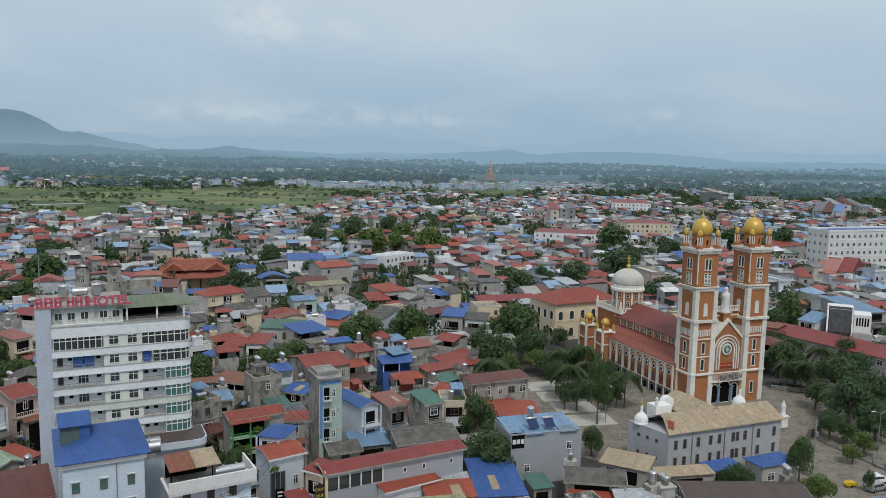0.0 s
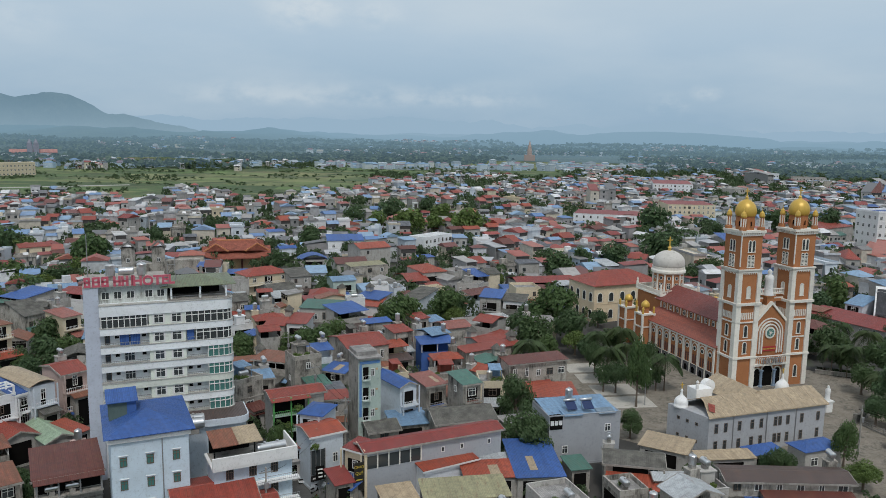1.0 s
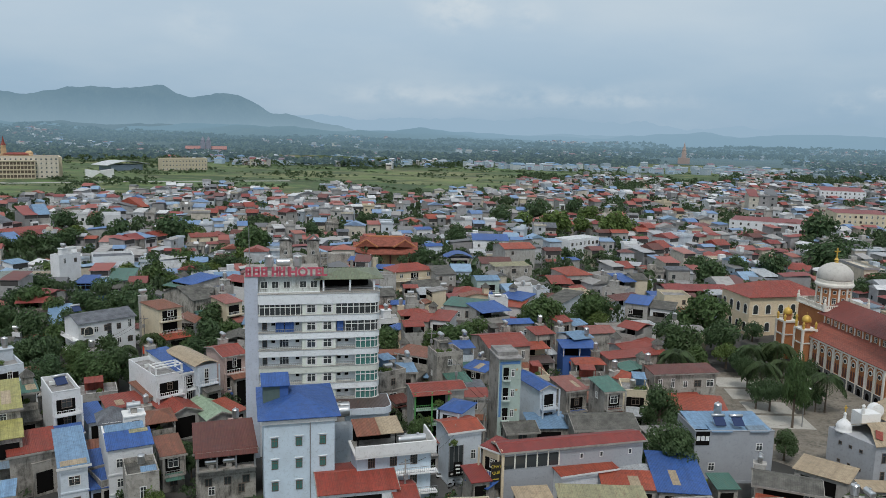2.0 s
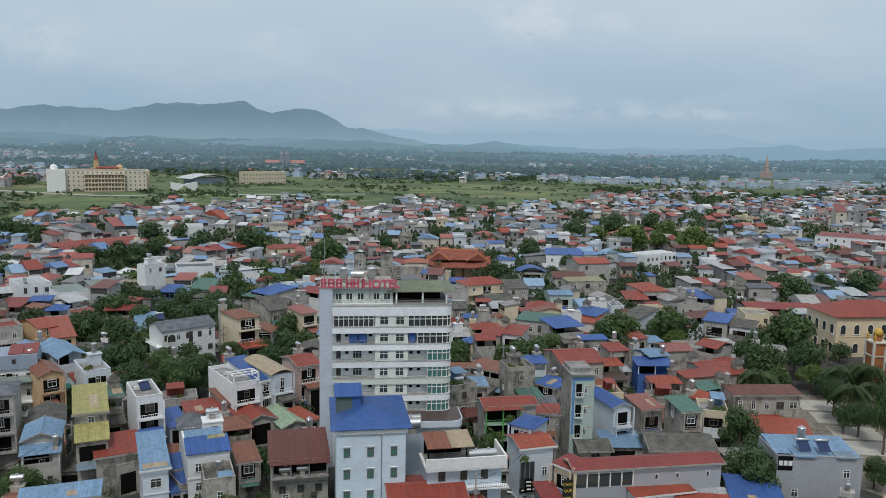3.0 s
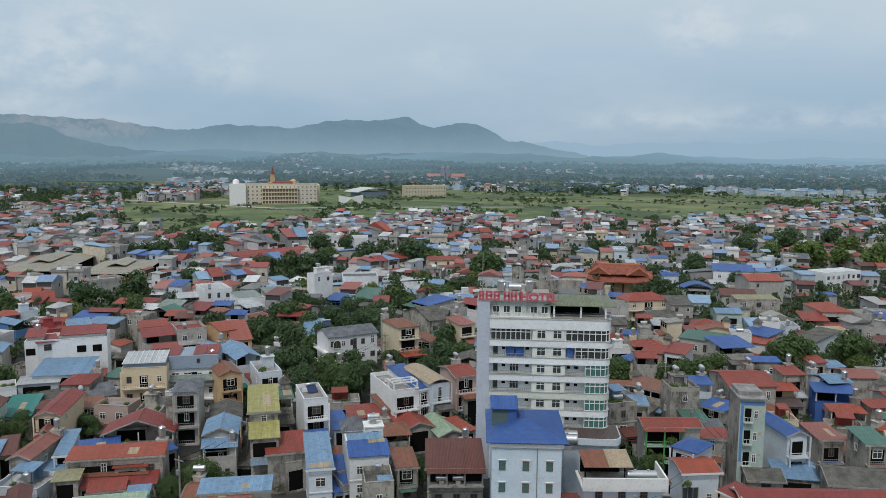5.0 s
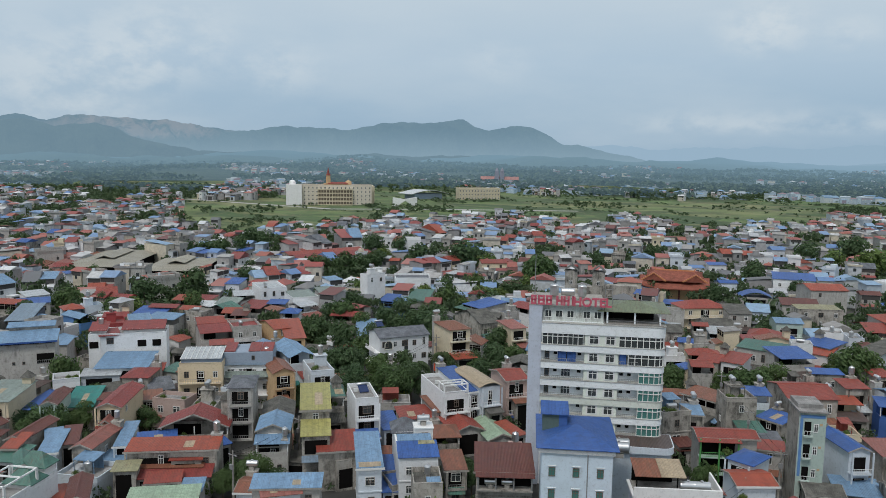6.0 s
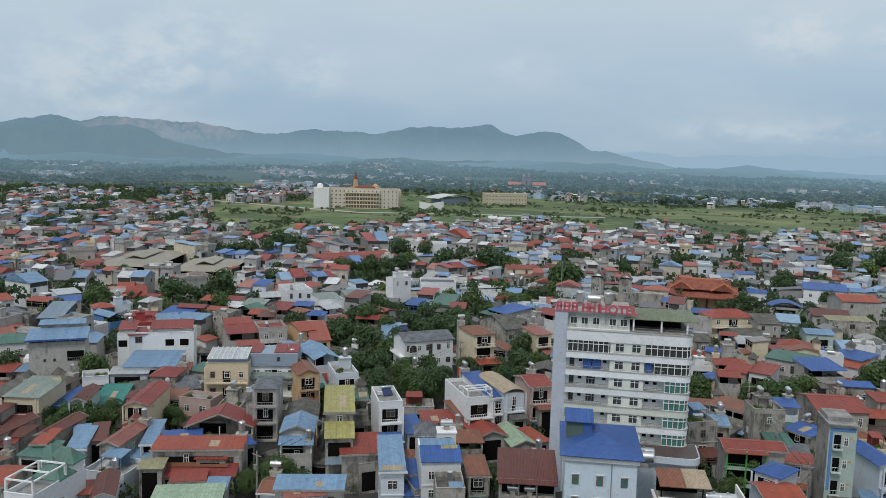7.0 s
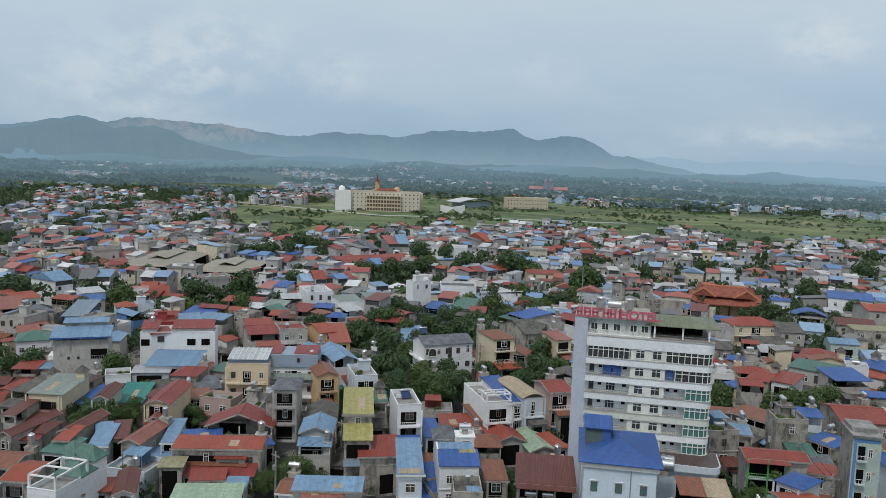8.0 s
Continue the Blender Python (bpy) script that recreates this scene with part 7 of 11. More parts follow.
# domed sports hall
sport = thing("sports_hall", pose(-560, 775, 0, 0, 0, 70), "low hall under a curved white roof", "hall")
part("wall", Shape().box(-20, 20, -11, 11, 0, 6.2).mesh("wall", WALL["bluegrey"]), sport)
part("roof", Shape().wallprism([(-27 + 54 * i / 16, 6 + 4.2 * math.sin(math.pi * i / 16) + 0.4) for i in range(17)] + [(-27 + 54 * i / 16, 6 + 4.2 * math.sin(math.pi * i / 16)) for i in range(16, -1, -1)], -15, 15).mesh("roof", ROOF["white"]), sport)
gate = thing("gateway", pose(-497, 655, 0, 0, 0, 55), "white winged gateway beside the field road", "gate")
part("wing", Shape().wallprism([(-13, 0), (-9, 0), (0, 5.5), (0, 7), (-13, 9)], -1.5, 1.5).mesh("wing", WHITE), gate)
part("wing", Shape().wallprism([(13, 9), (0, 7), (0, 5.5), (9, 0), (13, 0)], -1.5, 1.5).mesh("wing", WHITE), gate)
# church far off and pagoda tower on the plain
far_church = thing("distant_church", pose(-700, 1195, 0, 0, 0, 30), "distant twin-towered church, grey stone and red roof muted for haze", "church")
# Bluish stone and pink roof sheet stand in for distance haze.
stone_far = plaster("haze_toned_church_stone", (0.24, 0.25, 0.3), 0.3)
part("nave", Shape().box(-32, 34, -8, 8, 0, 10).mesh("nave", stone_far), far_church)
part("roof", roof_mesh("g", 66, 18, 5).mesh("roof", ROOF["pink"]), far_church, pose(1, 0, 10))
for k in (-4, 5):
    part("tower", Shape().box(k - 4, k + 4, -10, -2, 0, 22).turned([(3.6, 22), (3.4, 25), (0.2, 31)], k, -6, 8).mesh("tower", stone_far), far_church)
# Terracotta paled and greyed in the base colour to imitate distance haze.
PAGODA = plaster("haze_muted_terracotta", (0.4, 0.32, 0.29), 0.25)
spire = thing("distant_pagoda", pose(86, 1480, 0, 0, 0, 0), "distant tapering pagoda tower, its terracotta muted to imitate haze", "tower")
part("base", Shape().box(-10, 10, -8, 8, 0, 11).mesh("base", PAGODA), spire)
part("tower", Shape().turned([(4.5, 11), (4.0, 18), (4.6, 18.4), (3.2, 24), (3.7, 24.4), (2.0, 30), (0.2, 39)], 0, 0, 8).mesh("tower", PAGODA), spire)


def build_temple():
    """Two-tiered temple with upswept eaves."""
    t = thing("temple", pose(-100, 313, 0, 0, 0, 18), "orange-tiled two-tiered temple with upswept roof corners", "temple")
    tile = roof_tile("temple_orange_tile", (0.28, 0.085, 0.055), 0.6)
    verge = plain("temple_orange_verge", (0.5, 0.2, 0.09), 0.6)
    part("hall", Shape().box(-11, 11, -8, 8, 0, 5.2).mesh("hall", WALL["ochre"]), t)
    part("upper_hall", Shape().box(-7.5, 7.5, -5, 5, 5, 7.9).mesh("upper_hall", WALL["ochre"]), t)
    def tier(w, d, iw, idp, z, rise):
        s = Shape()
        n = 8
        ring = []
        for (ax, ay), (bx, by) in (((-w, -d), (w, -d)), ((w, -d), (w, d)), ((w, d), (-w, d)), ((-w, d), (-w, -d))):
            for i in range(n):
                q = i / n
                up = 1.9 * abs(2 * q - 1) ** 4
                ring.append((ax + (bx - ax) * q, ay + (by - ay) * q, z + up))
        v = ring + [(p[0] * iw / w * 1.0, p[1] * idp / d, z + rise) for p in ring] + [(p[0] * 1.0, p[1] * 1.0, p[2] - 0.35) for p in ring]
        k = len(ring)
        f = [(i, (i + 1) % k, k + (i + 1) % k, k + i) for i in range(k)] + [(2 * k + (i + 1) % k, 2 * k + i, k + i, k + (i + 1) % k) for i in range(k)] + [(2 * k + i, 2 * k + (i + 1) % k, (i + 1) % k, i) for i in range(k)]
        return s.add(v, f)
    part("lower_roof", tier(14, 11, 7.4, 5, 4.7, 2.3).mesh("lower_roof", tile), t)
    part("upper_roof", tier(11, 7.6, 7.5, 0.15, 7.5, 3.0).mesh("upper_roof", tile), t)
    s = Shape().wallprism([(-8.4, 11.9), (-7.6, 10.3), (7.6, 10.3), (8.4, 11.9), (7.2, 10.9), (-7.2, 10.9)], -0.3, 0.3)
    part("ridge", s.mesh("ridge", verge), t)
    for k in (-8, 0, 8):
        if k:
            gable = part("front_gable", Shape().wallprism([(k - 4.4, 7.3), (k + 4.4, 7.3), (k, 10.2)], -8.4, -0.5).mesh("front_gable", tile), t)
            for e in (-1, 1):
                part("verge", Shape().wallprism([(k + e * 5.0, 7.5), (k + e * 4.6, 7.0), (k, 10.1), (k, 10.6)][::e], -8.6, -8.2).mesh("verge", verge), gable)
    for k in range(6):
        part("column", Shape().turned([(0.35, 0), (0.35, 4.7)], -10 + 4 * k, -8.6, 10).mesh("column", ROOF["maroon"]), t)
    BUILT.append((-97, 314, 15))
    BUILT.append((-93, 291, 9))


build_temple()


def market(x, y, turn, w, d, h):
    m = thing("market_hall", pose(x, y, 0, 0, 0, turn), "large low market hall with dusty tan roof sheets", "market hall", "market halls")
    # Black block paints the shade under the hall roof.
    part("wall", Shape().box(-w / 2 + 1, w / 2 - 1, -d / 2 + 1, d / 2 - 1, 0, h).mesh("wall", DARK), m)
    roof = roof_metal("market_roof_tan", (0.36, 0.33, 0.26), 0.15) if "market_roof_tan" not in bpy.data.materials else bpy.data.materials["market_roof_tan"]
    part("roof", roof_mesh("hip", w, d, 1.8).mesh("roof", roof), m, pose(0, 0, h))
    part("upper_roof", roof_mesh("g", w * 0.5, d * 0.3, 1.0).mesh("upper_roof", roof), m, pose(0, 0, h + 2.0))
    BUILT.append((x, y, max(w, d) / 2))
    for k in (0.3, 0.6):
        BUILT.append((x * (1 - 0.1 * k * 2), y * (1 - 0.1 * k * 2), max(w, d) / 2.4))


market(-334, 215, 128, 58, 27, 5)
market(-294, 222, 128, 40, 25, 5)
for k, tint in enumerate(("rust", "salmon", "rust")):
    row = thing("market_row", pose(-352 + k * 7, 192 + k * 3.4, 0, 0, 0, 134), "long low market row under rusty roof sheets", "market row", "market rows")
    # Market row: black walls imitate the shade below the sheets.
    part("wall", Shape().box(-32, 32, -2.6, 2.6, 0, 4).mesh("wall", DARK), row)
    part("roof", roof_mesh("g", 66, 6.2, 1.0).mesh("roof", ROOF[tint]), row, pose(0, 0, 4))
row = thing("long_shed", pose(-265, 289, 0, 0, 0, 72), "long low shed with a dull red sheet roof", "shed")
part("wall", Shape().box(-21, 21, -5, 5, 0, 5).mesh("wall", WALL["grey"]), row)
part("roof", roof_mesh("g", 42, 11, 1.4).mesh("roof", ROOF["crimson"]), row, pose(0, 0, 5))
BUILT.append((-265, 289, 18))
tarps = random.Random(3)
for k in range(9):
    stall = thing("market_stall", pose(-312 + 5.5 * (k % 5) + tarps.uniform(-1, 1), 244 + 7 * (k // 5) + 1.6 * (k % 5), 0, 0, 0, 128 + tarps.uniform(-6, 6)), "market stall under a blue tarpaulin", "stall", "market stalls")
    part("tarpaulin", roof_mesh("g", 6.5, 4.6, 0.8).mesh("tarpaulin", ROOF[tarps.choice(("blue", "sky"))]), stall, pose(0, 0, 3.4))
    # Shade below the tarpaulin, painted as a black block.
    part("wall", Shape().box(-3, 3, -2, 2, 0, 3.4).mesh("wall", DARK), stall)
BUILT.append((-302, 250, 16))
BUILT.append((-345, 196, 22))
old = thing("ruined_gate", pose(-118, 268, 0, 0, 0, 22), "weathered grey gatehouse with two small pointed towers", "building")
for k in (-6, 4):
    part("tower", Shape().box(k - 2.2, k + 2.2, -2, 2, 0, 14).mesh("tower", WALL["stain"]), old)
    part("tower_roof", roof_mesh("g", 5, 4.6, 2.0).mesh("tower_roof", ROOF["moss"]), old, pose(k, 0, 14, 0, 0, 90))
    window(old, k, -2, 9, 1.2, 1.4, 0, 1)
part("wall", Shape().box(-4, 2, -1, 2, 0, 8).box(6.2, 18, -1, 3, 0, 9).mesh("wall", WALL["stain"]), old)
BUILT.append((-118, 268, 10))
yard = thing("statue_garden_pillars", pose(-92, 250, 0, 0, 0, 20), "cluster of bare pale concrete pillars", "pillars")
for k, hh in enumerate((9, 7, 11, 8, 10)):
    part("pillar", Shape().box(-0.5, 0.5, -0.5, 0.5, 0, hh).mesh("pillar", CONCRETE), yard, pose((k - 2) * 2.6, (k % 2) * 3, 0))


# ---------------------------------------------------------------- houses near the camera
green_house = house(-32.9, 134.1, 30, 9.6, 4.5, 10, "gx", "red", "grey", "kq")
house(-26.8, 125.3, -13, 4.2, 6.6, 10, "hip", "blue", "pale", "b")
glass_shop_house = house(-25.3, 119.6, 36, 5.6, 5.6, 9, "gx", "orange", "pale", "kq")
tower_house = house(-20.3, 134.6, 26, 4.1, 5.9, 16, "fl", "grey", "mint", "kq")
house(-15.5, 141.0, 38, 3.5, 9.3, 10.5, "gy", "blue", "pale", "b")
house(-9.8, 148.3, 35, 4.6, 7.5, 8, "sh", "salmon", "stain", "b")
house(12.0, 165.2, 24, 13.8, 4.4, 8, "sh", "maroon", "stain", "w")
house(14.9, 156.0, 7, 10.4, 8.1, 4, "sh", "orange", "grey", "n")
grey_block = house(17.4, 133.8, 17, 13.2, 8.2, 8.5, "fp", "sky", "bluegrey2", "kq")
long_house = house(-7.3, 119.2, 29, 23.7, 3.9, 8.5, "gx", "crimson", "bluegrey2", "kq")
house(-4.7, 117.6, 34, 10.0, 3.0, 5, "sh", "orange", "white", "-")
house(2.4, 116.9, 12, 9.3, 5.4, 4, "sh", "orange", "grey", "n")
house(4.0, 121.3, 15, 6.3, 3.2, 4, "sh", "silver", "grey", "n")
house(9.2, 121.2, 9, 7.7, 14.0, 4, "sh", "blue", "grey", "n")
house(25.3, 121.5, -7, 9.6, 6.8, 5, "gx", "moss", "stain", "-")
house(16.1, 120.6, 17, 3.2, 4.4, 4, "sh", "green", "stain", "n")
house(31.0, 117.5, 4, 7.1, 3.1, 4, "gx", "silver", "grey", "n")
house(47.5, 117.3, 2, 20.1, 5.9, 5, "gx", "brown", "stain", "-")
house(42.0, 128.5, 11, 10.0, 3.0, 3, "sh", "tan", "grey", "n")
house(49.4, 131.4, 23, 6.6, 3.0, 3, "sh", "blue", "grey", "n")
house(58.8, 132.9, 23, 8.5, 4.4, 3.8, "hip", "blue", "grey", "-")
house(33.0, 131.3, -27, 8.3, 6.4, 3.5, "sh", "tan", "grey", "n")
house(-12.6, 135.2, 20, 6.9, 6.9, 5, "sh", "sky", "stain", "n")
house(-17.1, 131.6, 25, 5.6, 5.7, 5, "gx", "moss", "stain", "-")
house(-3.1, 134.7, 20, 11.5, 9.0, 6.5, "gx", "moss", "stain", "-")
house(-2.6, 143.9, 30, 3.9, 7.3, 10, "sh", "green", "stain", "b")
house(2.0, 162.7, 51, 4.9, 4.8, 6, "gy", "orange", "grey", "-")
house(-7.4, 172.2, 18, 6.8, 5.0, 6, "hip", "orange", "stain", "-")
house(2.6, 179.7, 35, 16.8, 4.2, 6.5, "sh", "red", "stain", "-")
house(-10.5, 181.2, 20, 8.3, 6.1, 7, "sh", "blue", "bluewall", "-")
house(-11.3, 186.3, 40, 5.5, 7.8, 8, "gx", "sky", "white", "-")
house(-15.9, 207.0, 46, 9.6, 8.1, 7, "gx", "red", "stain", "b")
house(-6.9, 197.6, 29, 7.2, 8.8, 7, "gx", "salmon", "stain", "-")
house(2.8, 204.7, -30, 5.5, 7.8, 7, "gx", "red", "grey", "-")
house(1.5, 185.2, 38, 8.3, 5.4, 7, "gx", "red", "grey", "-")
house(-28.0, 176.2, 32, 10.4, 14.2, 8, "gx", "red", "stain", "-")
house(-26.4, 194.6, 28, 7.2, 3.7, 8, "sh", "blue", "stain", "-")
house(-19.9, 187.0, 34, 5.0, 5.7, 8, "sh", "red", "stain", "b")
house(-42.9, 163.4, -14, 11.2, 5.8, 7, "sh", "rust", "stain", "-")
house(-37.1, 159.1, 34, 5.9, 6.0, 9, "fl", "grey", "stain", "-")
house(-36.3, 168.4, 28, 6.5, 4.9, 8, "sh", "blue", "pale", "-")
house(-29.9, 162.0, -20, 5.5, 5.6, 5.5, "sh", "blue", "stain", "-")
house(-43.6, 148.0, 27, 5.4, 4.9, 8, "sh", "sky", "stain", "s")
house(-45.6, 142.9, 49, 5.8, 6.7, 9, "fl", "grey", "stain", "s")
house(-43.0, 140.1, 40, 3.9, 5.1, 3.5, "sh", "maroon", "grey", "n")
house(-26.9, 140.6, 18, 4.9, 3.9, 7, "sh", "red", "grey", "-")
house(-49.0, 195.9, -2, 10.5, 10.6, 7, "gx", "red", "stain", "b")
house(-52.8, 188.3, 27, 5.0, 7.4, 7, "gx", "red", "grey", "-")
house(-43.4, 210.6, -4, 10.6, 7.5, 8, "sh", "green", "grey", "w")
house(-36.4, 207.1, 42, 8.7, 8.5, 8, "sh", "blue", "grey", "-")
house(-71.6, 250.6, 42, 15.0, 9.0, 9.4, "hip", "red", "cream", "bqw")
house(-22.6, 349.0, 53, 19.0, 9.0, 9, "fl", "white", "white", "qw")
house(-45.1, 310.1, 32, 12.8, 13.0, 10, "gx", "orange", "grey", "q")
house(-40.6, 272.0, 32, 14.0, 6.9, 8.6, "fp", "olive", "stain", "qw")
house(-49.7, 290.5, 20, 11.6, 13.0, 7, "gx", "maroon", "grey", "q")
house(-60.5, 342.0, 14, 15.6, 12.0, 8, "sh", "blue", "white", "bqw")
house(-66.9, 305.4, 20, 10.9, 8.2, 5, "bar", "blue", "grey", "nq")
house(-19.0, 272.6, 29, 9.1, 14.0, 8, "hip", "orange", "grey", "b")
house(-23.8, 265.8, 25, 7.3, 14.1, 6, "gx", "red", "grey", "-")
house(-14.0, 253.8, 30, 9.6, 9.0, 6, "gx", "red", "stain", "-")
house(-6.2, 275.6, 41, 13.9, 8.6, 7, "fl", "grey", "grey", "-")
house(-26.1, 252.5, 22, 12.3, 9.5, 6, "gx", "moss", "grey", "-")
house(-18.5, 230.1, -24, 6.1, 14.9, 7, "sh", "moss", "pale", "w")
house(-31.9, 229.2, -23, 8.2, 7.8, 7, "sh", "blue", "grey", "-")
house(-32.2, 225.8, -7, 7.5, 11.6, 6, "sh", "orange", "white", "-")
house(-60.4, 251.1, 29, 6.8, 10.4, 9, "sh", "moss", "grey", "w")
house(-45.4, 250.1, 26, 7.5, 7.8, 8, "gx", "sky", "mint", "b")
house(-64.4, 242.7, 43, 9.1, 9.1, 6, "gx", "moss", "grey", "-")
house(-58.3, 232.1, 27, 10.1, 8.3, 6, "sh", "silver", "pale", "-")
house(-48.5, 236.2, 8, 8.4, 10.1, 6, "hip", "red", "stain", "-")
house(-3.9, 287.8, 37, 9.9, 12.9, 8, "gx", "red", "grey", "-")
house(0.4, 260.2, 32, 9.5, 11.3, 9, "sh", "blue", "grey", "s")
house(7.5, 332.0, 36, 11.5, 14.4, 9, "gx", "maroon", "grey", "s")
house(18.2, 372.2, 51, 13.7, 14.2, 10, "fl", "grey", "pale", "w")
house(11.4, 347.3, 36, 8.9, 15.1, 8, "gx", "red", "grey", "-")
house(21.2, 268.1, 18, 21.1, 10.3, 6, "gx", "crimson", "grey", "-")
house(7.3, 230.2, -11, 13.4, 10.0, 8, "sh", "blue", "grey", "b")
house(75.5, 464.8, -14, 40.2, 22.2, 9, "fp", "crimson", "white", "w")
house(130.3, 507.7, 2, 29.4, 24.6, 12, "fp", "crimson", "cream", "w")
house(169.6, 717.5, -9, 33.2, 49.9, 12, "fp", "crimson", "white", "w")
house(86.3, 577.5, -2, 18.9, 41.0, 16, "fl", "grey", "bluegrey", "w")
house(301.7, 868.3, 12, 20.5, 59.2, 15, "fl", "grey", "white", "w")
house(325.8, 662.9, -30, 22.8, 65.2, 12, "hip", "maroon", "yellow", "w")
house(384.1, 754.1, -9, 21.8, 62.7, 12, "hip", "maroon", "yellow", "w")
house(33.6, 270.7, 49, 5.3, 4.7, 4, "sh", "red", "grey", "n")
house(110.0, 214.0, -58, 36.7, 14.4, 6.2, "gx", "crimson", "grey", "wq")
house(113.4, 230.6, -52, 4.9, 16.2, 9, "gx", "sky", "pale", "b")
house(136.2, 262.7, 9, 10.3, 17.6, 9, "fl", "grey", "grey", "b")
house(133.1, 249.7, 14, 9.1, 18.4, 9, "sh", "sky", "grey", "b")
house(182.5, 434.3, 38, 35.5, 20.9, 8, "sh", "red", "grey", "-")
house(150.1, 332.1, -10, 11.2, 19.8, 7, "hip", "red", "grey", "-")
house(180.2, 350.0, -39, 11.6, 33.1, 7, "gx", "crimson", "grey", "-")
house(185.7, 373.6, -34, 9.7, 25.3, 6, "gx", "red", "grey", "-")
house(130.1, 311.6, 14, 11.1, 17.0, 8, "fl", "grey", "pale", "-")
house(114.5, 372.3, 2, 5.5, 20.4, 8, "sh", "blue", "grey", "-")
house(85.1, 317.6, 14, 10.7, 25.6, 9, "fl", "grey", "slatewall", "-")
house(72.8, 349.0, 32, 13.3, 15.8, 8, "gx", "red", "white", "w")
house(83.4, 335.2, 18, 10.3, 19.7, 8, "fl", "grey", "grey", "-")
maroon_house = house(-59.8, 105.6, 32, 8.7, 9.3, 8, "sh", "maroon", "stain", "q")
house(-73.4, 124.9, 51, 5.0, 10.5, 4.5, "gy", "palegreen", "grey", "n")
house(-70.6, 126.4, 67, 3.2, 7.5, 4.5, "sh", "orange", "grey", "n")
house(-80.0, 123.5, 53, 5.9, 10.8, 5, "gy", "red", "grey", "n")
house(-77.9, 115.4, 42, 4.8, 7.6, 6, "hip", "rust", "stain", "-")
white_house = house(-74.1, 100.7, 42, 6.1, 16.0, 9, "fl", "grey", "white", "sq")
house(-68.6, 104.2, 42, 3.4, 7.6, 6, "sh", "rust", "stain", "-")
deck_house = house(-65.2, 91.9, 40, 4.3, 6.2, 8, "fl", "moss", "stain", "q")
pale_roof_house = house(-79.2, 95.0, 43, 3.6, 12.0, 8, "sh", "sky", "pale", "q")
house(-76.8, 97.2, 42, 2.3, 14.0, 3.8, "sh", "blue", "bluegrey", "n")
house(-88.2, 111.6, 50, 3.0, 9.0, 6.5, "sh", "blue", "pale", "n")
house(-88.1, 97.2, 46, 6.4, 7.4, 7, "sh", "red", "stain", "kq")
house(-85.6, 102.6, 46, 3.4, 3.0, 7.4, "sh", "blue", "pale", "q")
yellow_roof_house = house(-96.8, 101.2, 44, 4.8, 11.5, 12, "sh", "yellow", "stain", "q")
house(-101.6, 110.6, 48, 4.6, 5.6, 10, "sh", "green", "stain", "-")
narrow_house = house(-91.7, 108.4, 50, 4.3, 9.6, 12, "fl", "grey", "white", "bq")
house(-89.6, 122.2, 48, 7.2, 7.0, 5, "sh", "red", "grey", "n")
house(-87.3, 126.8, 58, 4.2, 9.5, 6, "sh", "rust", "grey", "n")
house(-85.4, 131.8, 59, 3.9, 16.0, 10, "sh", "blue", "white", "b")
terrace_house = house(-87.2, 128.7, 55, 5.3, 13.6, 9.5, "fl", "grey", "white", "bq")
house(-82.3, 133.4, 57, 4.3, 12.6, 11, "bar", "tan", "pale", "bw")
house(-79.3, 141.4, 53, 5.0, 10.0, 10.5, "gx", "red", "pink", "b")
white_villa = house(-121.1, 157.4, 59, 13.1, 8.6, 10.5, "gx", "slate", "white", "wq")
house(-111.4, 167.6, 57, 5.6, 10.5, 12, "hip", "rust", "cream", "bs")
house(-104.2, 186.7, 61, 4.7, 7.5, 9.5, "sh", "salmon", "cream", "b")
house(-121.2, 195.5, 62, 6.0, 15.9, 8, "gx", "moss", "stain", "w")
house(-148.9, 173.1, 39, 11.3, 18.8, 4.5, "hip", "brown", "grey", "-")
yellow_villa = house(-138.4, 110.1, 42, 9.0, 12.3, 11, "fp", "sky", "yellow", "bwq")
gallery_house = house(-132.6, 118.0, 41, 10.0, 9.5, 10, "sh", "bluegrey", "white", "bwq")
house(-131.5, 130.0, 62, 5.7, 14.0, 10, "gy", "sky", "pale", "-")
house(-137.5, 127.6, 58, 4.2, 11.0, 10, "gy", "sky", "grey", "-")
house(-123.3, 117.5, 59, 4.3, 9.8, 10, "gy", "rust", "ochre", "b")
house(-117.9, 124.2, 55, 5.0, 10.0, 9, "fl", "grey", "pale", "b")
house(-151.3, 149.4, 51, 4.9, 17.1, 8, "sh", "orange", "ochre", "n")
house(-158.1, 148.9, 70, 4.2, 11.9, 9, "gx", "orange", "ochre", "w")
house(-165.2, 139.3, 59, 15.9, 12.6, 9, "gx", "crimson", "grey", "-")
house(-174.3, 145.2, 58, 14.8, 10.4, 9, "gx", "red", "stain", "b")
house(-153.9, 131.7, 52, 12.0, 4.4, 8, "sh", "red", "grey", "-")
long_white_house = house(-170.1, 112.7, 49, 17.7, 7.8, 11.5, "fl", "grey", "white", "kq")
house(-161.8, 106.2, 42, 12.0, 12.5, 7, "sh", "sky", "white", "n")
tall_house = house(-175.4, 90.6, 55, 11.6, 8.0, 12.2, "fl", "grey", "grey", "kq")
house(-187.0, 103.0, 43, 7.6, 6.0, 8.6, "sh", "sky", "grey", "q")
house(-203.4, 92.3, 61, 7.9, 8.9, 8, "hip", "green", "white", "w")
house(-181.6, 83.8, 42, 10.7, 6.1, 6, "sh", "red", "stain", "-")
house(-156.9, 75.9, 34, 7.3, 12.3, 8, "sh", "sage", "cream", "b")
house(-167.2, 75.9, 23, 4.8, 10.5, 6, "sh", "moss", "stain", "-")
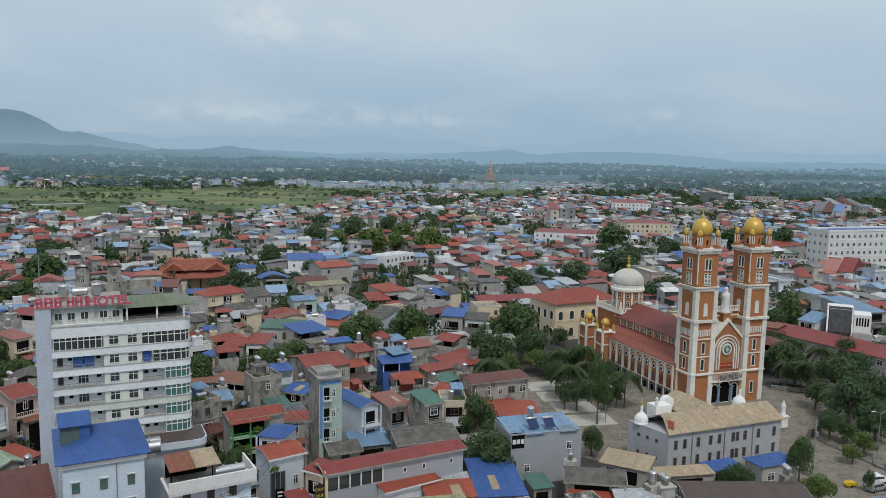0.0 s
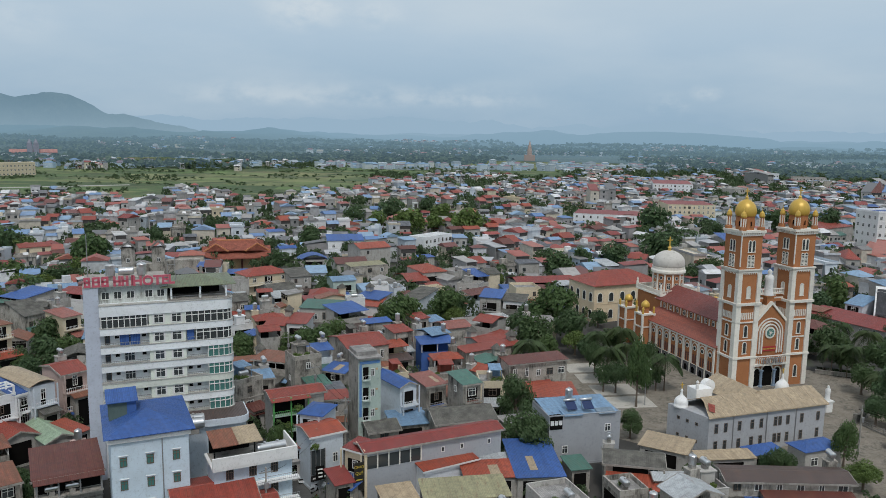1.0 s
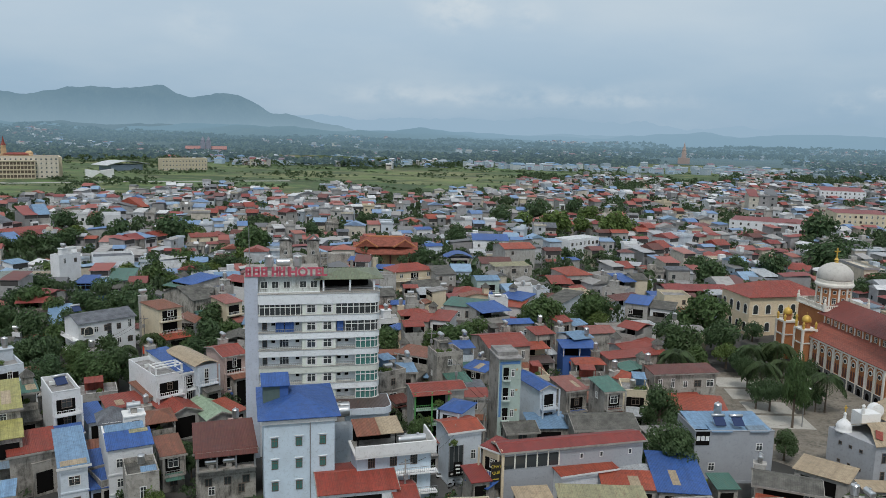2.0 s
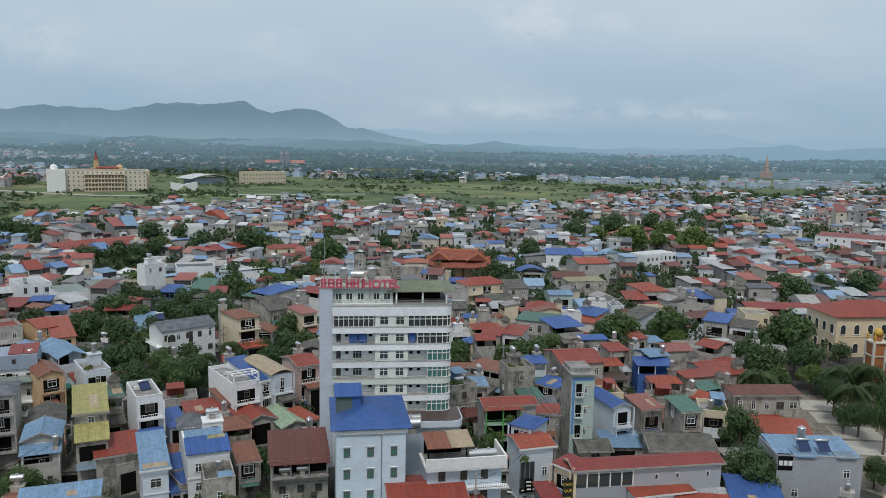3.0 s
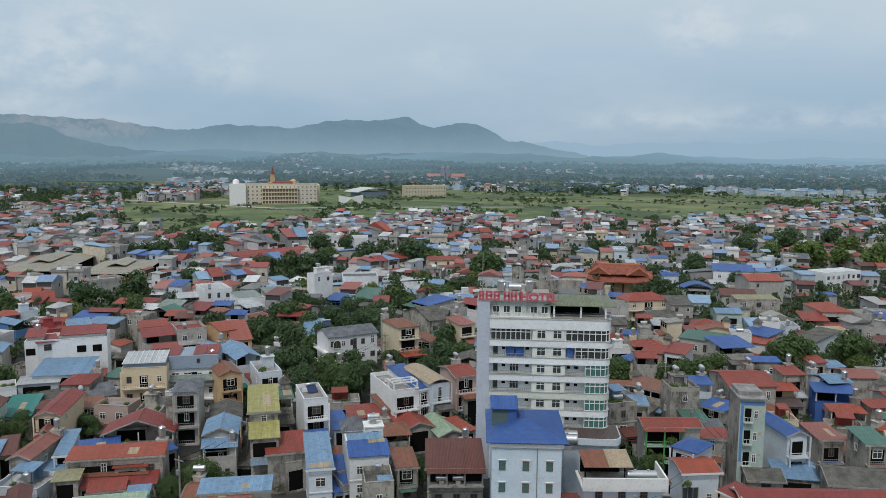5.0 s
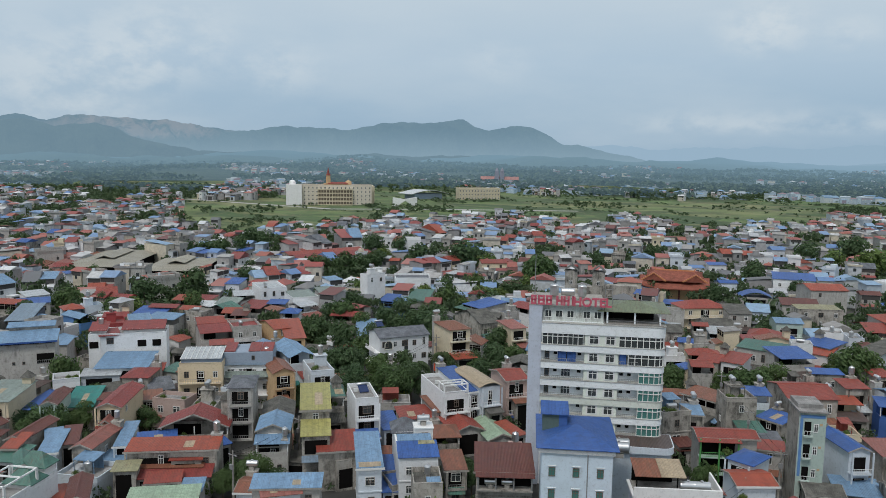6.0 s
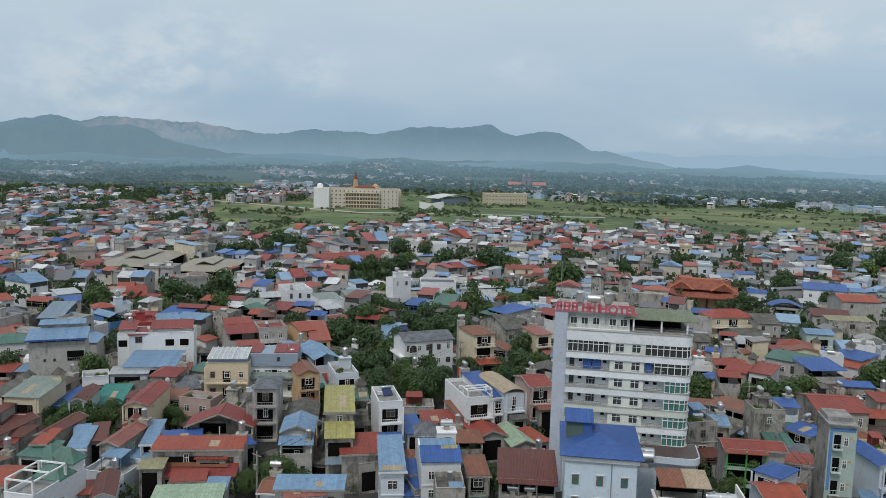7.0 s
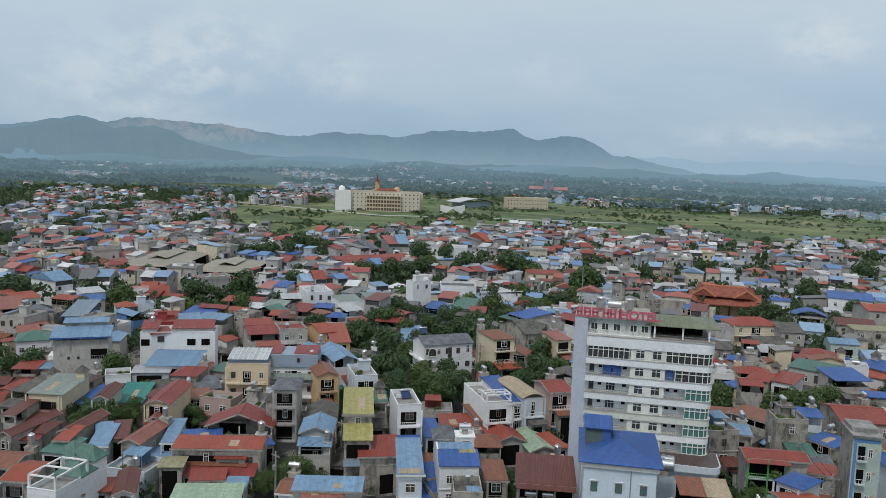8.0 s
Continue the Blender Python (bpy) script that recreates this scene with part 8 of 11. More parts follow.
house(-154.6, 82.1, 26, 3.5, 11.1, 5, "sh", "blue", "grey", "n")
house(-146.8, 80.7, 44, 2.7, 9.2, 8, "gy", "maroon", "mint", "b")
house(-149.9, 88.4, 45, 5.6, 12.4, 5, "sh", "teal", "stain", "n")
house(-134.5, 86.7, 38, 4.2, 13.4, 9, "gy", "crimson", "yellow", "s")
house(-131.0, 82.2, 45, 1.5, 8.4, 7, "gy", "salmon", "stain", "-")
house(-138.4, 95.6, 56, 5.0, 5.1, 6, "sh", "rust", "stain", "b")
house(-124.5, 99.6, 35, 4.7, 11.1, 6, "fl", "grey", "stain", "-")
dark_house = house(-113.0, 98.6, 41, 4.4, 8.0, 13, "hip", "slate", "grey", "bq")
house(-108.6, 103.4, 44, 5.6, 9.5, 7, "gy", "moss", "cream", "-")
blue_gable_house = house(-99.6, 93.9, 41, 5.4, 7.4, 9, "gy", "sky", "grey", "q")
house(-115.8, 90.0, 40, 11.9, 6.0, 7, "gy", "crimson", "stain", "-")
house(-108.1, 79.3, 41, 15.2, 4.8, 7.5, "sh", "orange", "stain", "b")
house(-117.4, 82.5, 52, 6.5, 3.3, 6, "sh", "blue", "grey", "n")
house(-107.7, 78.6, 39, 10.8, 5.5, 5, "sh", "rust", "stain", "n")
house(-105.8, 80.2, 41, 5.0, 4.3, 6, "sh", "red", "stain", "n")
house(-103.2, 73.5, 47, 5.3, 3.6, 5, "sh", "red", "stain", "-")
house(-97.9, 74.9, 42, 3.0, 4.3, 4.5, "sh", "sky", "grey", "n")
house(-97.6, 69.4, 44, 10.4, 4.9, 5, "sh", "palegreen", "stain", "n")
house(-83.1, 80.7, 39, 10.5, 4.3, 7, "sh", "sky", "grey", "-")
house(-82.9, 79.1, 50, 5.8, 4.5, 6.5, "sh", "salmon", "white", "n")
house(-120.6, 53.4, 33, 4.2, 8.5, 7, "gx", "orange", "stain", "-")
framed_house = house(-110.8, 54.6, 25, 4.7, 11.2, 8, "fl", "grey", "white", "bq")
house(-115.6, 57.9, 64, 1.9, 6.3, 10, "gy", "green", "white", "-")
house(-112.8, 56.8, 52, 3.1, 7.9, 6, "gy", "crimson", "white", "-")
house(-108.2, 62.3, 54, 2.8, 8.8, 6, "gy", "maroon", "white", "s")
house(-111.8, 60.0, 49, 3.6, 4.2, 5, "sh", "orange", "stain", "n")
house(-141.7, 63.2, 25, 2.4, 12.2, 7, "gy", "maroon", "stain", "s")
house(-141.6, 64.9, 37, 4.8, 7.1, 6, "hip", "maroon", "stain", "n")
house(-139.3, 61.9, 44, 3.9, 3.4, 5.5, "sh", "crimson", "grey", "n")
house(-135.7, 70.0, 30, 3.0, 10.3, 7, "gy", "maroon", "stain", "s")
house(-131.5, 65.2, 37, 2.4, 6.5, 7, "sh", "orange", "stain", "-")
house(-122.9, 74.3, 30, 3.4, 9.9, 7, "gy", "salmon", "stain", "-")
house(-129.1, 73.4, 53, 2.5, 8.8, 6, "sh", "maroon", "stain", "n")
house(-128.6, 69.9, 47, 2.9, 10.0, 6, "sh", "sky", "pale", "-")
house(-132.2, 72.0, 62, 2.6, 5.0, 6, "sh", "sky", "grey", "n")
house(-121.7, 79.4, 44, 2.0, 11.2, 6, "sh", "sky", "pale", "-")
house(-118.7, 74.9, 36, 4.1, 5.1, 4, "sh", "sky", "grey", "n")
house(-109.6, 71.2, 43, 3.7, 3.4, 6, "sh", "olive", "stain", "n")
house(-129.2, 63.0, 27, 4.5, 6.6, 6, "sh", "green", "white", "n")
house(-137.3, 70.3, 63, 2.8, 4.0, 5, "sh", "sky", "grey", "n")
house(-108.4, 89.3, 75, 1.7, 3.9, 5, "sh", "blue", "grey", "n")
house(-111.3, 79.0, 44, 3.3, 3.7, 6, "sh", "red", "stain", "n")
house(-154.6, 67.8, 31, 2.6, 10.6, 6, "sh", "maroon", "grey", "-")
house(-159.7, 90.2, 60, 5.3, 5.7, 7, "fl", "grey", "white", "w")
house(-161.3, 99.6, 47, 8.5, 4.9, 6, "sh", "silver", "pale", "n")
house(-151.6, 102.9, 36, 5.9, 9.2, 7, "hip", "crimson", "stain", "-")
house(-152.8, 96.7, 69, 4.2, 7.2, 5, "gx", "moss", "stain", "n")
house(-158.4, 111.2, 46, 4.2, 5.1, 5, "sh", "red", "stain", "n")
house(-145.7, 103.5, 61, 5.0, 8.8, 5, "sh", "slate", "stain", "n")
house(-138.5, 107.0, 45, 6.7, 5.1, 4, "sh", "slate", "grey", "n")
house(-126.0, 128.1, 51, 5.2, 10.0, 4, "sh", "teal", "grey", "n")
house(-101.8, 115.3, 28, 4.6, 11.6, 4, "fl", "moss", "stain", "n")
house(-94.4, 94.9, 29, 8.3, 4.2, 3.5, "sh", "moss", "stain", "n")
house(-86.7, 97.1, 60, 3.9, 5.8, 4.5, "fl", "grey", "stain", "n")
house(-74.1, 95.5, 56, 2.6, 5.9, 4, "fl", "moss", "stain", "n")
house(-275.1, 114.2, 102, 6.2, 8.2, 7, "gx", "red", "cream", "-")
house(-265.9, 117.3, 81, 7.9, 13.9, 7, "sh", "orange", "white", "-")
house(-252.2, 106.8, 71, 6.0, 19.5, 8, "gx", "salmon", "stain", "-")
house(-233.2, 106.3, 83, 6.3, 11.3, 9, "hip", "slate", "pale", "-")
house(-283.4, 135.6, 100, 7.5, 16.4, 9, "gx", "sky", "white", "w")
house(-287.8, 154.6, 52, 10.6, 17.4, 8, "sh", "sky", "grey", "w")
house(-249.5, 131.1, 61, 9.3, 6.4, 7, "sh", "blue", "grey", "w")
house(-256.0, 135.3, 79, 7.5, 10.8, 8, "sh", "silver", "white", "-")
house(-264.2, 159.2, 51, 10.7, 11.5, 6, "gx", "orange", "stain", "-")
house(-250.1, 153.6, 59, 12.8, 15.4, 6, "gx", "red", "stain", "-")
house(-225.9, 133.7, 71, 11.5, 7.9, 8, "hip", "orange", "pale", "-")
house(-214.7, 125.7, 89, 4.4, 9.4, 8, "gy", "sky", "blue2", "-")
house(-193.8, 122.9, 59, 6.9, 10.1, 9, "fl", "crimson", "crimsonwall", "-")
house(-190.6, 129.6, 59, 6.3, 11.8, 9, "fp", "sky", "grey", "w")
house(-171.9, 108.2, 63, 4.2, 5.2, 12, "sh", "crimson", "white", "w")
house(-201.6, 108.5, 111, 6.3, 6.7, 11, "fl", "grey", "grey", "s")
house(-222.7, 114.7, 48, 6.0, 17.1, 9, "sh", "bluegrey", "slatewall", "-")
house(-264.8, 211.6, 113, 7.2, 3.0, 8, "gy", "orange", "cream", "-")
house(-246.4, 203.8, 104, 8.8, 5.6, 9, "gy", "salmon", "white", "-")
house(-334.5, 243.7, 101, 12.0, 20.6, 9, "fl", "grey", "grey", "-")
house(-211.0, 190.6, 56, 16.0, 11.6, 6, "gx", "silver", "grey", "-")
house(-235.5, 198.6, 29, 11.3, 14.6, 6, "sh", "blue", "white", "-")
house(-203.1, 189.5, 60, 9.1, 13.9, 9, "fl", "silver", "white", "w")
house(-232.9, 214.5, 61, 9.3, 17.1, 8, "gx", "red", "ochre", "-")
house(-222.4, 221.9, 80, 9.7, 11.5, 8, "hip", "crimson", "grey", "w")
house(-186.8, 188.8, 59, 8.8, 11.6, 8, "fp", "sage", "white", "w")
house(-185.8, 203.1, 59, 9.3, 12.1, 7, "sh", "sage", "grey", "-")
house(-179.3, 181.8, 80, 6.1, 6.8, 7, "gx", "silver", "white", "-")
house(-203.5, 218.4, 71, 11.5, 9.6, 8, "sh", "sky", "white", "w")
house(-179.8, 218.1, 75, 7.9, 4.5, 12, "fl", "grey", "white", "s")
house(-163.6, 212.0, 19, 10.5, 10.3, 6, "sh", "blue", "blue2", "-")
house(-160.3, 220.8, 26, 7.0, 13.8, 6, "sh", "green", "grey", "n")
house(-180.5, 243.0, 40, 13.5, 11.6, 8, "fl", "slate", "white", "bqw")
house(-291.2, 331.9, 52, 12.1, 29.2, 9, "gx", "sky", "grey", "w")
house(-292.1, 292.3, 74, 17.3, 21.4, 10, "fp", "blue", "blue2", "w")
house(-285.6, 299.1, 88, 18.8, 24.1, 9, "gx", "slate", "white", "w")
house(-273.7, 292.3, 71, 41.9, 17.1, 5, "gx", "red", "stain", "n")
house(-239.8, 322.7, 35, 8.6, 8.0, 12, "fl", "grey", "white", "q")
house(-279.1, 394.1, 73, 14.6, 28.6, 8, "gx", "orange", "cream", "w")
house(-196.2, 277.1, 76, 16.0, 11.6, 9, "gx", "crimson", "stain", "-")
house(-194.5, 285.8, 79, 11.9, 11.9, 9, "gx", "red", "cream", "b")
house(-179.2, 280.4, 95, 12.5, 3.9, 9, "fl", "sky", "pale", "w")
house(-175.7, 296.0, 41, 11.0, 9.4, 9, "gx", "red", "cream", "bq")
house(-165.6, 291.1, 41, 11.4, 6.1, 7, "gx", "maroon", "cream", "w")
house(-289.0, 416.9, 78, 14.1, 20.3, 7, "gx", "red", "white", "b")
house(-263.5, 482.4, 15, 14.7, 44.2, 9, "fl", "maroon", "white", "b")
house(-252.8, 267.4, 72, 15.9, 18.8, 5, "gx", "red", "white", "n")
house(-17.7, 115.1, -29, 4.2, 3.8, 8, "sh", "crimson", "cream", "b")
house(-37.1, 102.5, 28, 11.5, 11.2, 6, "gx", "red", "white", "n")
house(-29.7, 102.6, 28, 3.2, 6.3, 5, "gx", "red", "grey", "n")
house(-1.6, 107.9, 13, 12.8, 5.9, 5, "sh", "olive", "grey", "n")
house(-11.4, 107.7, 23, 5.1, 4.6, 4, "sh", "tan", "stain", "n")
house(-20.6, 111.2, 31, 2.8, 5.0, 4.6, "sh", "crimson", "stain", "n")
# houses farther into the town
house(-214.9, 412.5, 37, 16.6, 13.0, 9, "gx", "red", "grey", "-")
house(-185.2, 395.9, -18, 12.6, 10.8, 9, "gx", "crimson", "grey", "-")
house(-198.5, 441.2, 13, 9.7, 10.1, 10, "fl", "white", "white", "w")
house(-199.4, 356.0, 45, 11.7, 10.6, 8, "fl", "grey", "pale", "w")
house(-169.6, 309.1, 23, 10.1, 10.5, 8, "gy", "maroon", "cream", "-")
house(-208.6, 398.0, 23, 12.8, 12.7, 7, "gx", "red", "stain", "-")
house(-146.8, 312.6, 31, 7.5, 5.0, 8, "gx", "crimson", "stain", "-")
house(-157.7, 342.5, 34, 14.8, 11.7, 9, "fl", "red", "grey", "w")
house(-168.7, 342.0, 24, 10.9, 9.7, 8, "fl", "grey", "grey", "w")
house(-175.0, 413.0, -17, 16.1, 13.0, 8, "fl", "pink", "grey", "w")
house(-145.6, 359.2, 20, 12.4, 13.0, 9, "fl", "maroon", "stain", "w")
house(-134.4, 344.8, 28, 10.6, 8.3, 7, "gx", "slate", "grey", "-")
house(-116.7, 297.2, 8, 11.5, 8.4, 6, "hip", "moss", "grey", "-")
house(-158.3, 406.8, 15, 18.7, 13.0, 10, "fl", "grey", "grey", "w")
house(-121.0, 369.5, 22, 12.5, 13.0, 9, "fl", "grey", "pale", "w")
house(-110.0, 388.6, -15, 8.7, 9.7, 8, "gx", "orange", "grey", "-")
house(-159.6, 452.9, 26, 13.8, 9.5, 8, "fl", "grey", "cream", "w")
house(-136.9, 429.2, 19, 16.1, 13.0, 8, "fl", "blue", "pale", "w")
house(-143.2, 474.3, 24, 14.2, 11.9, 8, "fl", "grey", "grey", "w")
house(-94.1, 268.5, 10, 10.3, 7.3, 8, "sh", "blue", "grey", "-")
house(-85.2, 266.8, 15, 6.1, 5.7, 6, "sh", "blue", "grey", "-")
house(-105.8, 399.4, 30, 11.8, 13.0, 9, "gx", "orange", "grey", "-")
house(-95.1, 399.3, 29, 8.8, 8.6, 9, "gx", "orange", "stain", "-")
house(-88.2, 402.9, 19, 13.2, 13.0, 9, "fl", "white", "white", "w")
house(-82.8, 443.5, -13, 12.9, 10.6, 9, "hip", "slate", "grey", "-")
house(-74.9, 403.1, 18, 11.8, 8.6, 9, "fl", "grey", "white", "w")
house(-52.9, 364.2, -7, 10.6, 8.2, 10, "fl", "bluegrey", "pale", "w")
house(-41.5, 387.5, 15, 11.1, 13.0, 9, "gy", "slate", "grey", "-")
house(-34.6, 407.3, 30, 11.7, 10.9, 8, "gx", "red", "stain", "-")
house(-20.5, 422.6, -19, 12.1, 12.2, 8, "hip", "crimson", "grey", "-")
house(-20.5, 421.5, 33, 9.1, 9.1, 8, "hip", "orange", "stain", "-")
house(-5.4, 387.6, 23, 8.4, 7.8, 8, "gx", "orange", "grey", "-")
house(-13.8, 356.4, 18, 12.8, 8.7, 8, "sh", "pale", "grey", "-")
house(-97.1, 362.3, 32, 8.1, 8.6, 8, "sh", "blue", "white", "-")
house(-87.2, 351.5, -17, 13.0, 11.9, 6, "sh", "silver", "stain", "-")
house(-82.1, 324.6, 30, 7.3, 6.0, 6, "gx", "blue", "pale", "-")
house(2.3, 397.1, 24, 12.8, 10.7, 8, "gx", "orange", "stain", "-")
house(7.9, 415.2, 40, 14.9, 13.0, 8, "gx", "red", "grey", "-")
house(0.6, 349.5, 13, 7.5, 8.7, 8, "fl", "silver", "white", "w")
house(23.1, 336.6, 28, 9.7, 11.3, 8, "hip", "slate", "white", "-")
house(35.7, 372.9, 31, 13.4, 13.0, 7, "gx", "red", "grey", "-")
house(37.4, 329.8, 20, 13.1, 11.6, 7, "sh", "moss", "grey", "-")
house(47.3, 345.6, 37, 10.1, 9.5, 7, "hip", "crimson", "stain", "-")
house(61.7, 386.0, 26, 11.2, 10.7, 7, "gx", "crimson", "stain", "-")
house(54.5, 398.8, 33, 13.0, 10.8, 8, "gx", "maroon", "grey", "-")
house(60.1, 316.8, -20, 13.9, 9.7, 7, "gx", "red", "grey", "-")
house(45.6, 302.9, 23, 13.2, 13.0, 6, "sh", "silver", "stain", "-")
house(33.8, 283.9, 21, 12.3, 13.0, 6, "sh", "sage", "stain", "-")
house(47.3, 288.8, -0, 10.6, 8.1, 6, "sh", "slate", "grey", "-")
house(17.1, 291.6, 18, 8.4, 7.8, 8, "sh", "slate", "grey", "-")
house(4.3, 295.5, -10, 8.5, 7.2, 7, "gx", "red", "stain", "-")
house(8.0, 290.5, 26, 7.3, 8.8, 7, "fl", "sage", "stain", "w")
house(26.4, 317.9, 23, 6.9, 7.8, 6, "gx", "crimson", "stain", "-")
house(10.9, 257.4, 20, 7.5, 5.3, 5, "sh", "blue", "blue2", "-")
house(17.2, 269.4, 23, 9.7, 9.0, 6, "gx", "crimson", "grey", "-")
house(-3.1, 251.0, -16, 7.3, 6.2, 7, "fl", "grey", "grey", "w")
house(-22.8, 310.8, 35, 6.8, 6.8, 6, "sh", "blue", "grey", "-")
house(-30.9, 319.3, 22, 6.9, 7.1, 8, "gx", "maroon", "grey", "-")
house(-13.2, 386.7, 31, 8.3, 8.8, 8, "gx", "maroon", "grey", "-")
house(-37.6, 558.2, 35, 14.0, 12.8, 8, "hip", "crimson", "white", "-")
house(-48.7, 665.2, 30, 19.1, 13.0, 8, "gx", "crimson", "white", "-")
house(-22.2, 610.7, 31, 15.3, 9.2, 8, "gx", "red", "grey", "-")
house(-9.5, 631.8, 23, 18.1, 13.0, 9, "fl", "grey", "pale", "w")
house(3.5, 557.2, 21, 15.9, 13.0, 9, "gx", "red", "grey", "-")
house(20.3, 560.8, 35, 20.1, 13.0, 9, "fl", "crimson", "cream", "w")
house(28.1, 501.4, 21, 16.2, 13.0, 9, "gx", "orange", "cream", "-")
house(39.8, 486.2, 18, 17.4, 13.0, 9, "fl", "grey", "pale", "w")
house(57.3, 581.5, 26, 16.7, 13.0, 8, "hip", "red", "white", "-")
house(69.5, 610.7, 27, 13.2, 11.0, 10, "fl", "grey", "grey", "w")
house(15.2, 507.0, 15, 14.6, 9.4, 8, "gx", "crimson", "stain", "-")
house(45.3, 617.8, 29, 17.7, 13.0, 9, "gx", "red", "white", "-")
house(87.1, 543.4, -15, 15.7, 13.0, 8, "fl", "grey", "grey", "w")
house(103.5, 592.4, 22, 15.1, 12.5, 8, "gx", "red", "grey", "-")
house(125.2, 651.2, 24, 14.3, 12.7, 8, "fl", "blue", "pale", "w")
house(105.3, 405.8, 24, 12.1, 7.3, 8, "fl", "grey", "grey", "w")
house(87.1, 404.3, 18, 11.9, 10.2, 8, "fl", "grey", "grey", "w")
house(82.0, 455.6, 13, 9.9, 11.3, 8, "gx", "maroon", "stain", "-")
house(99.7, 373.3, 19, 11.1, 7.8, 8, "fl", "grey", "pale", "w")
house(81.3, 286.6, 14, 6.5, 7.3, 6, "gx", "slate", "grey", "-")
house(70.8, 264.1, 26, 6.0, 6.8, 6, "gx", "sage", "grey", "-")
house(195.6, 547.5, 18, 16.7, 13.0, 8, "gx", "crimson", "grey", "-")
house(141.5, 401.3, 18, 9.2, 9.0, 8, "gx", "red", "grey", "-")
house(254.4, 604.2, 22, 18.8, 13.0, 8, "gx", "crimson", "grey", "-")
house(176.6, 404.6, 19, 12.7, 11.5, 7, "gx", "green", "grey", "-")
house(222.9, 490.9, 39, 19.4, 13.0, 7, "gx", "red", "grey", "-")
house(273.0, 563.5, -12, 22.4, 13.0, 8, "sh", "blue", "pale", "-")
house(304.1, 570.6, 39, 23.3, 13.0, 10, "fl", "grey", "cream", "w")
house(287.3, 527.4, 26, 17.2, 13.0, 10, "fl", "grey", "cream", "w")
house(222.5, 531.4, 36, 12.4, 9.0, 8, "fl", "grey", "pale", "w")
house(182.9, 349.9, 25, 14.2, 13.0, 7, "gx", "slate", "grey", "-")
house(167.1, 318.3, 28, 15.5, 13.0, 7, "gx", "maroon", "stain", "-")
house(162.3, 321.0, 22, 10.4, 7.4, 6, "sh", "blue", "grey", "-")
house(118.1, 259.4, 25, 6.2, 7.1, 8, "gx", "orange", "stain", "-")
house(158.3, 361.5, 24, 11.4, 9.1, 7, "gx", "crimson", "stain", "-")
house(357.6, 884.1, -14, 34.2, 13.0, 10, "fl", "maroon", "grey", "w")
house(222.0, 695.0, 36, 26.2, 13.0, 9, "fl", "grey", "grey", "w")
house(252.4, 655.4, 24, 20.1, 13.0, 8, "gx", "red", "grey", "-")
house(-456.3, 228.6, 27, 21.9, 13.0, 9, "fl", "grey", "grey", "w")
house(-452.7, 210.2, 34, 21.4, 13.0, 8, "gx", "red", "grey", "-")
house(-432.7, 241.5, 26, 16.0, 13.0, 8, "gx", "blue", "grey", "-")
house(-377.5, 214.5, 36, 15.5, 13.0, 9, "fl", "red", "cream", "w")
house(-400.2, 187.0, 25, 19.0, 13.0, 8, "fl", "green", "grey", "w")
house(-379.6, 189.4, -28, 21.5, 13.0, 7, "gx", "red", "grey", "-")
house(-405.6, 209.6, 18, 13.1, 11.2, 8, "gx", "blue", "stain", "-")
house(-355.4, 196.4, -19, 11.7, 13.0, 9, "fl", "blue", "grey", "w")
house(-354.2, 165.4, 30, 19.6, 13.0, 8, "fl", "silver", "cream", "w")
house(-337.6, 163.2, -6, 10.9, 9.4, 7, "gx", "maroon", "cream", "-")
house(-340.8, 150.7, 17, 10.7, 11.6, 8, "sh", "blue", "grey", "-")
house(-330.7, 146.1, 27, 10.4, 10.1, 6, "gx", "red", "grey", "-")
house(-316.0, 140.9, 27, 12.4, 10.6, 6, "sh", "blue", "grey", "-")
house(-362.4, 159.9, 17, 8.6, 8.5, 8, "gx", "red", "grey", "-")
house(-294.9, 142.5, 18, 7.1, 5.6, 8, "sh", "blue", "blue2", "-")
house(-297.6, 139.4, 24, 5.9, 5.7, 8, "fl", "rust", "stain", "w")
house(-306.8, 161.4, 21, 6.3, 5.0, 7, "gx", "red", "grey", "-")
house(-297.0, 171.7, -19, 7.5, 5.6, 7, "sh", "blue", "white", "-")
house(-289.2, 174.6, 7, 12.2, 9.5, 8, "fl", "sage", "grey", "w")
house(-274.9, 173.2, 34, 11.6, 13.0, 8, "gx", "tan", "grey", "-")
house(-283.4, 178.2, -6, 7.3, 7.7, 7, "gx", "red", "cream", "-")
house(-281.5, 189.8, 34, 12.1, 11.9, 9, "fl", "grey", "grey", "w")
house(-259.1, 187.1, -14, 13.9, 13.0, 8, "fl", "grey", "grey", "w")
house(-248.5, 152.1, 29, 10.5, 9.3, 6, "gx", "crimson", "stain", "-")
house(-241.4, 157.9, 23, 8.4, 6.0, 6, "gx", "crimson", "stain", "-")
house(-254.5, 127.3, 23, 8.2, 7.4, 7, "gx", "orange", "stain", "-")
house(-227.6, 108.2, 32, 5.5, 6.2, 8, "fl", "grey", "stain", "w")
house(-232.9, 103.6, 10, 9.3, 9.6, 8, "sh", "sky", "white", "-")
house(-221.7, 101.6, -19, 6.3, 5.0, 7, "gx", "salmon", "stain", "-")
house(-217.0, 96.5, -12, 6.1, 5.0, 7, "gy", "salmon", "stain", "-")
house(-217.2, 115.5, 29, 10.7, 8.8, 8, "sh", "sky", "pale", "-")
house(-255.0, 193.8, 21, 11.5, 12.3, 6, "gx", "orange", "grey", "-")
house(-218.8, 170.8, 24, 12.0, 11.0, 6, "gx", "orange", "grey", "-")
house(-206.8, 150.0, 30, 8.4, 5.4, 8, "gx", "crimson", "cream", "-")
house(-198.0, 153.1, 28, 5.5, 5.7, 8, "gx", "orange", "stain", "-")
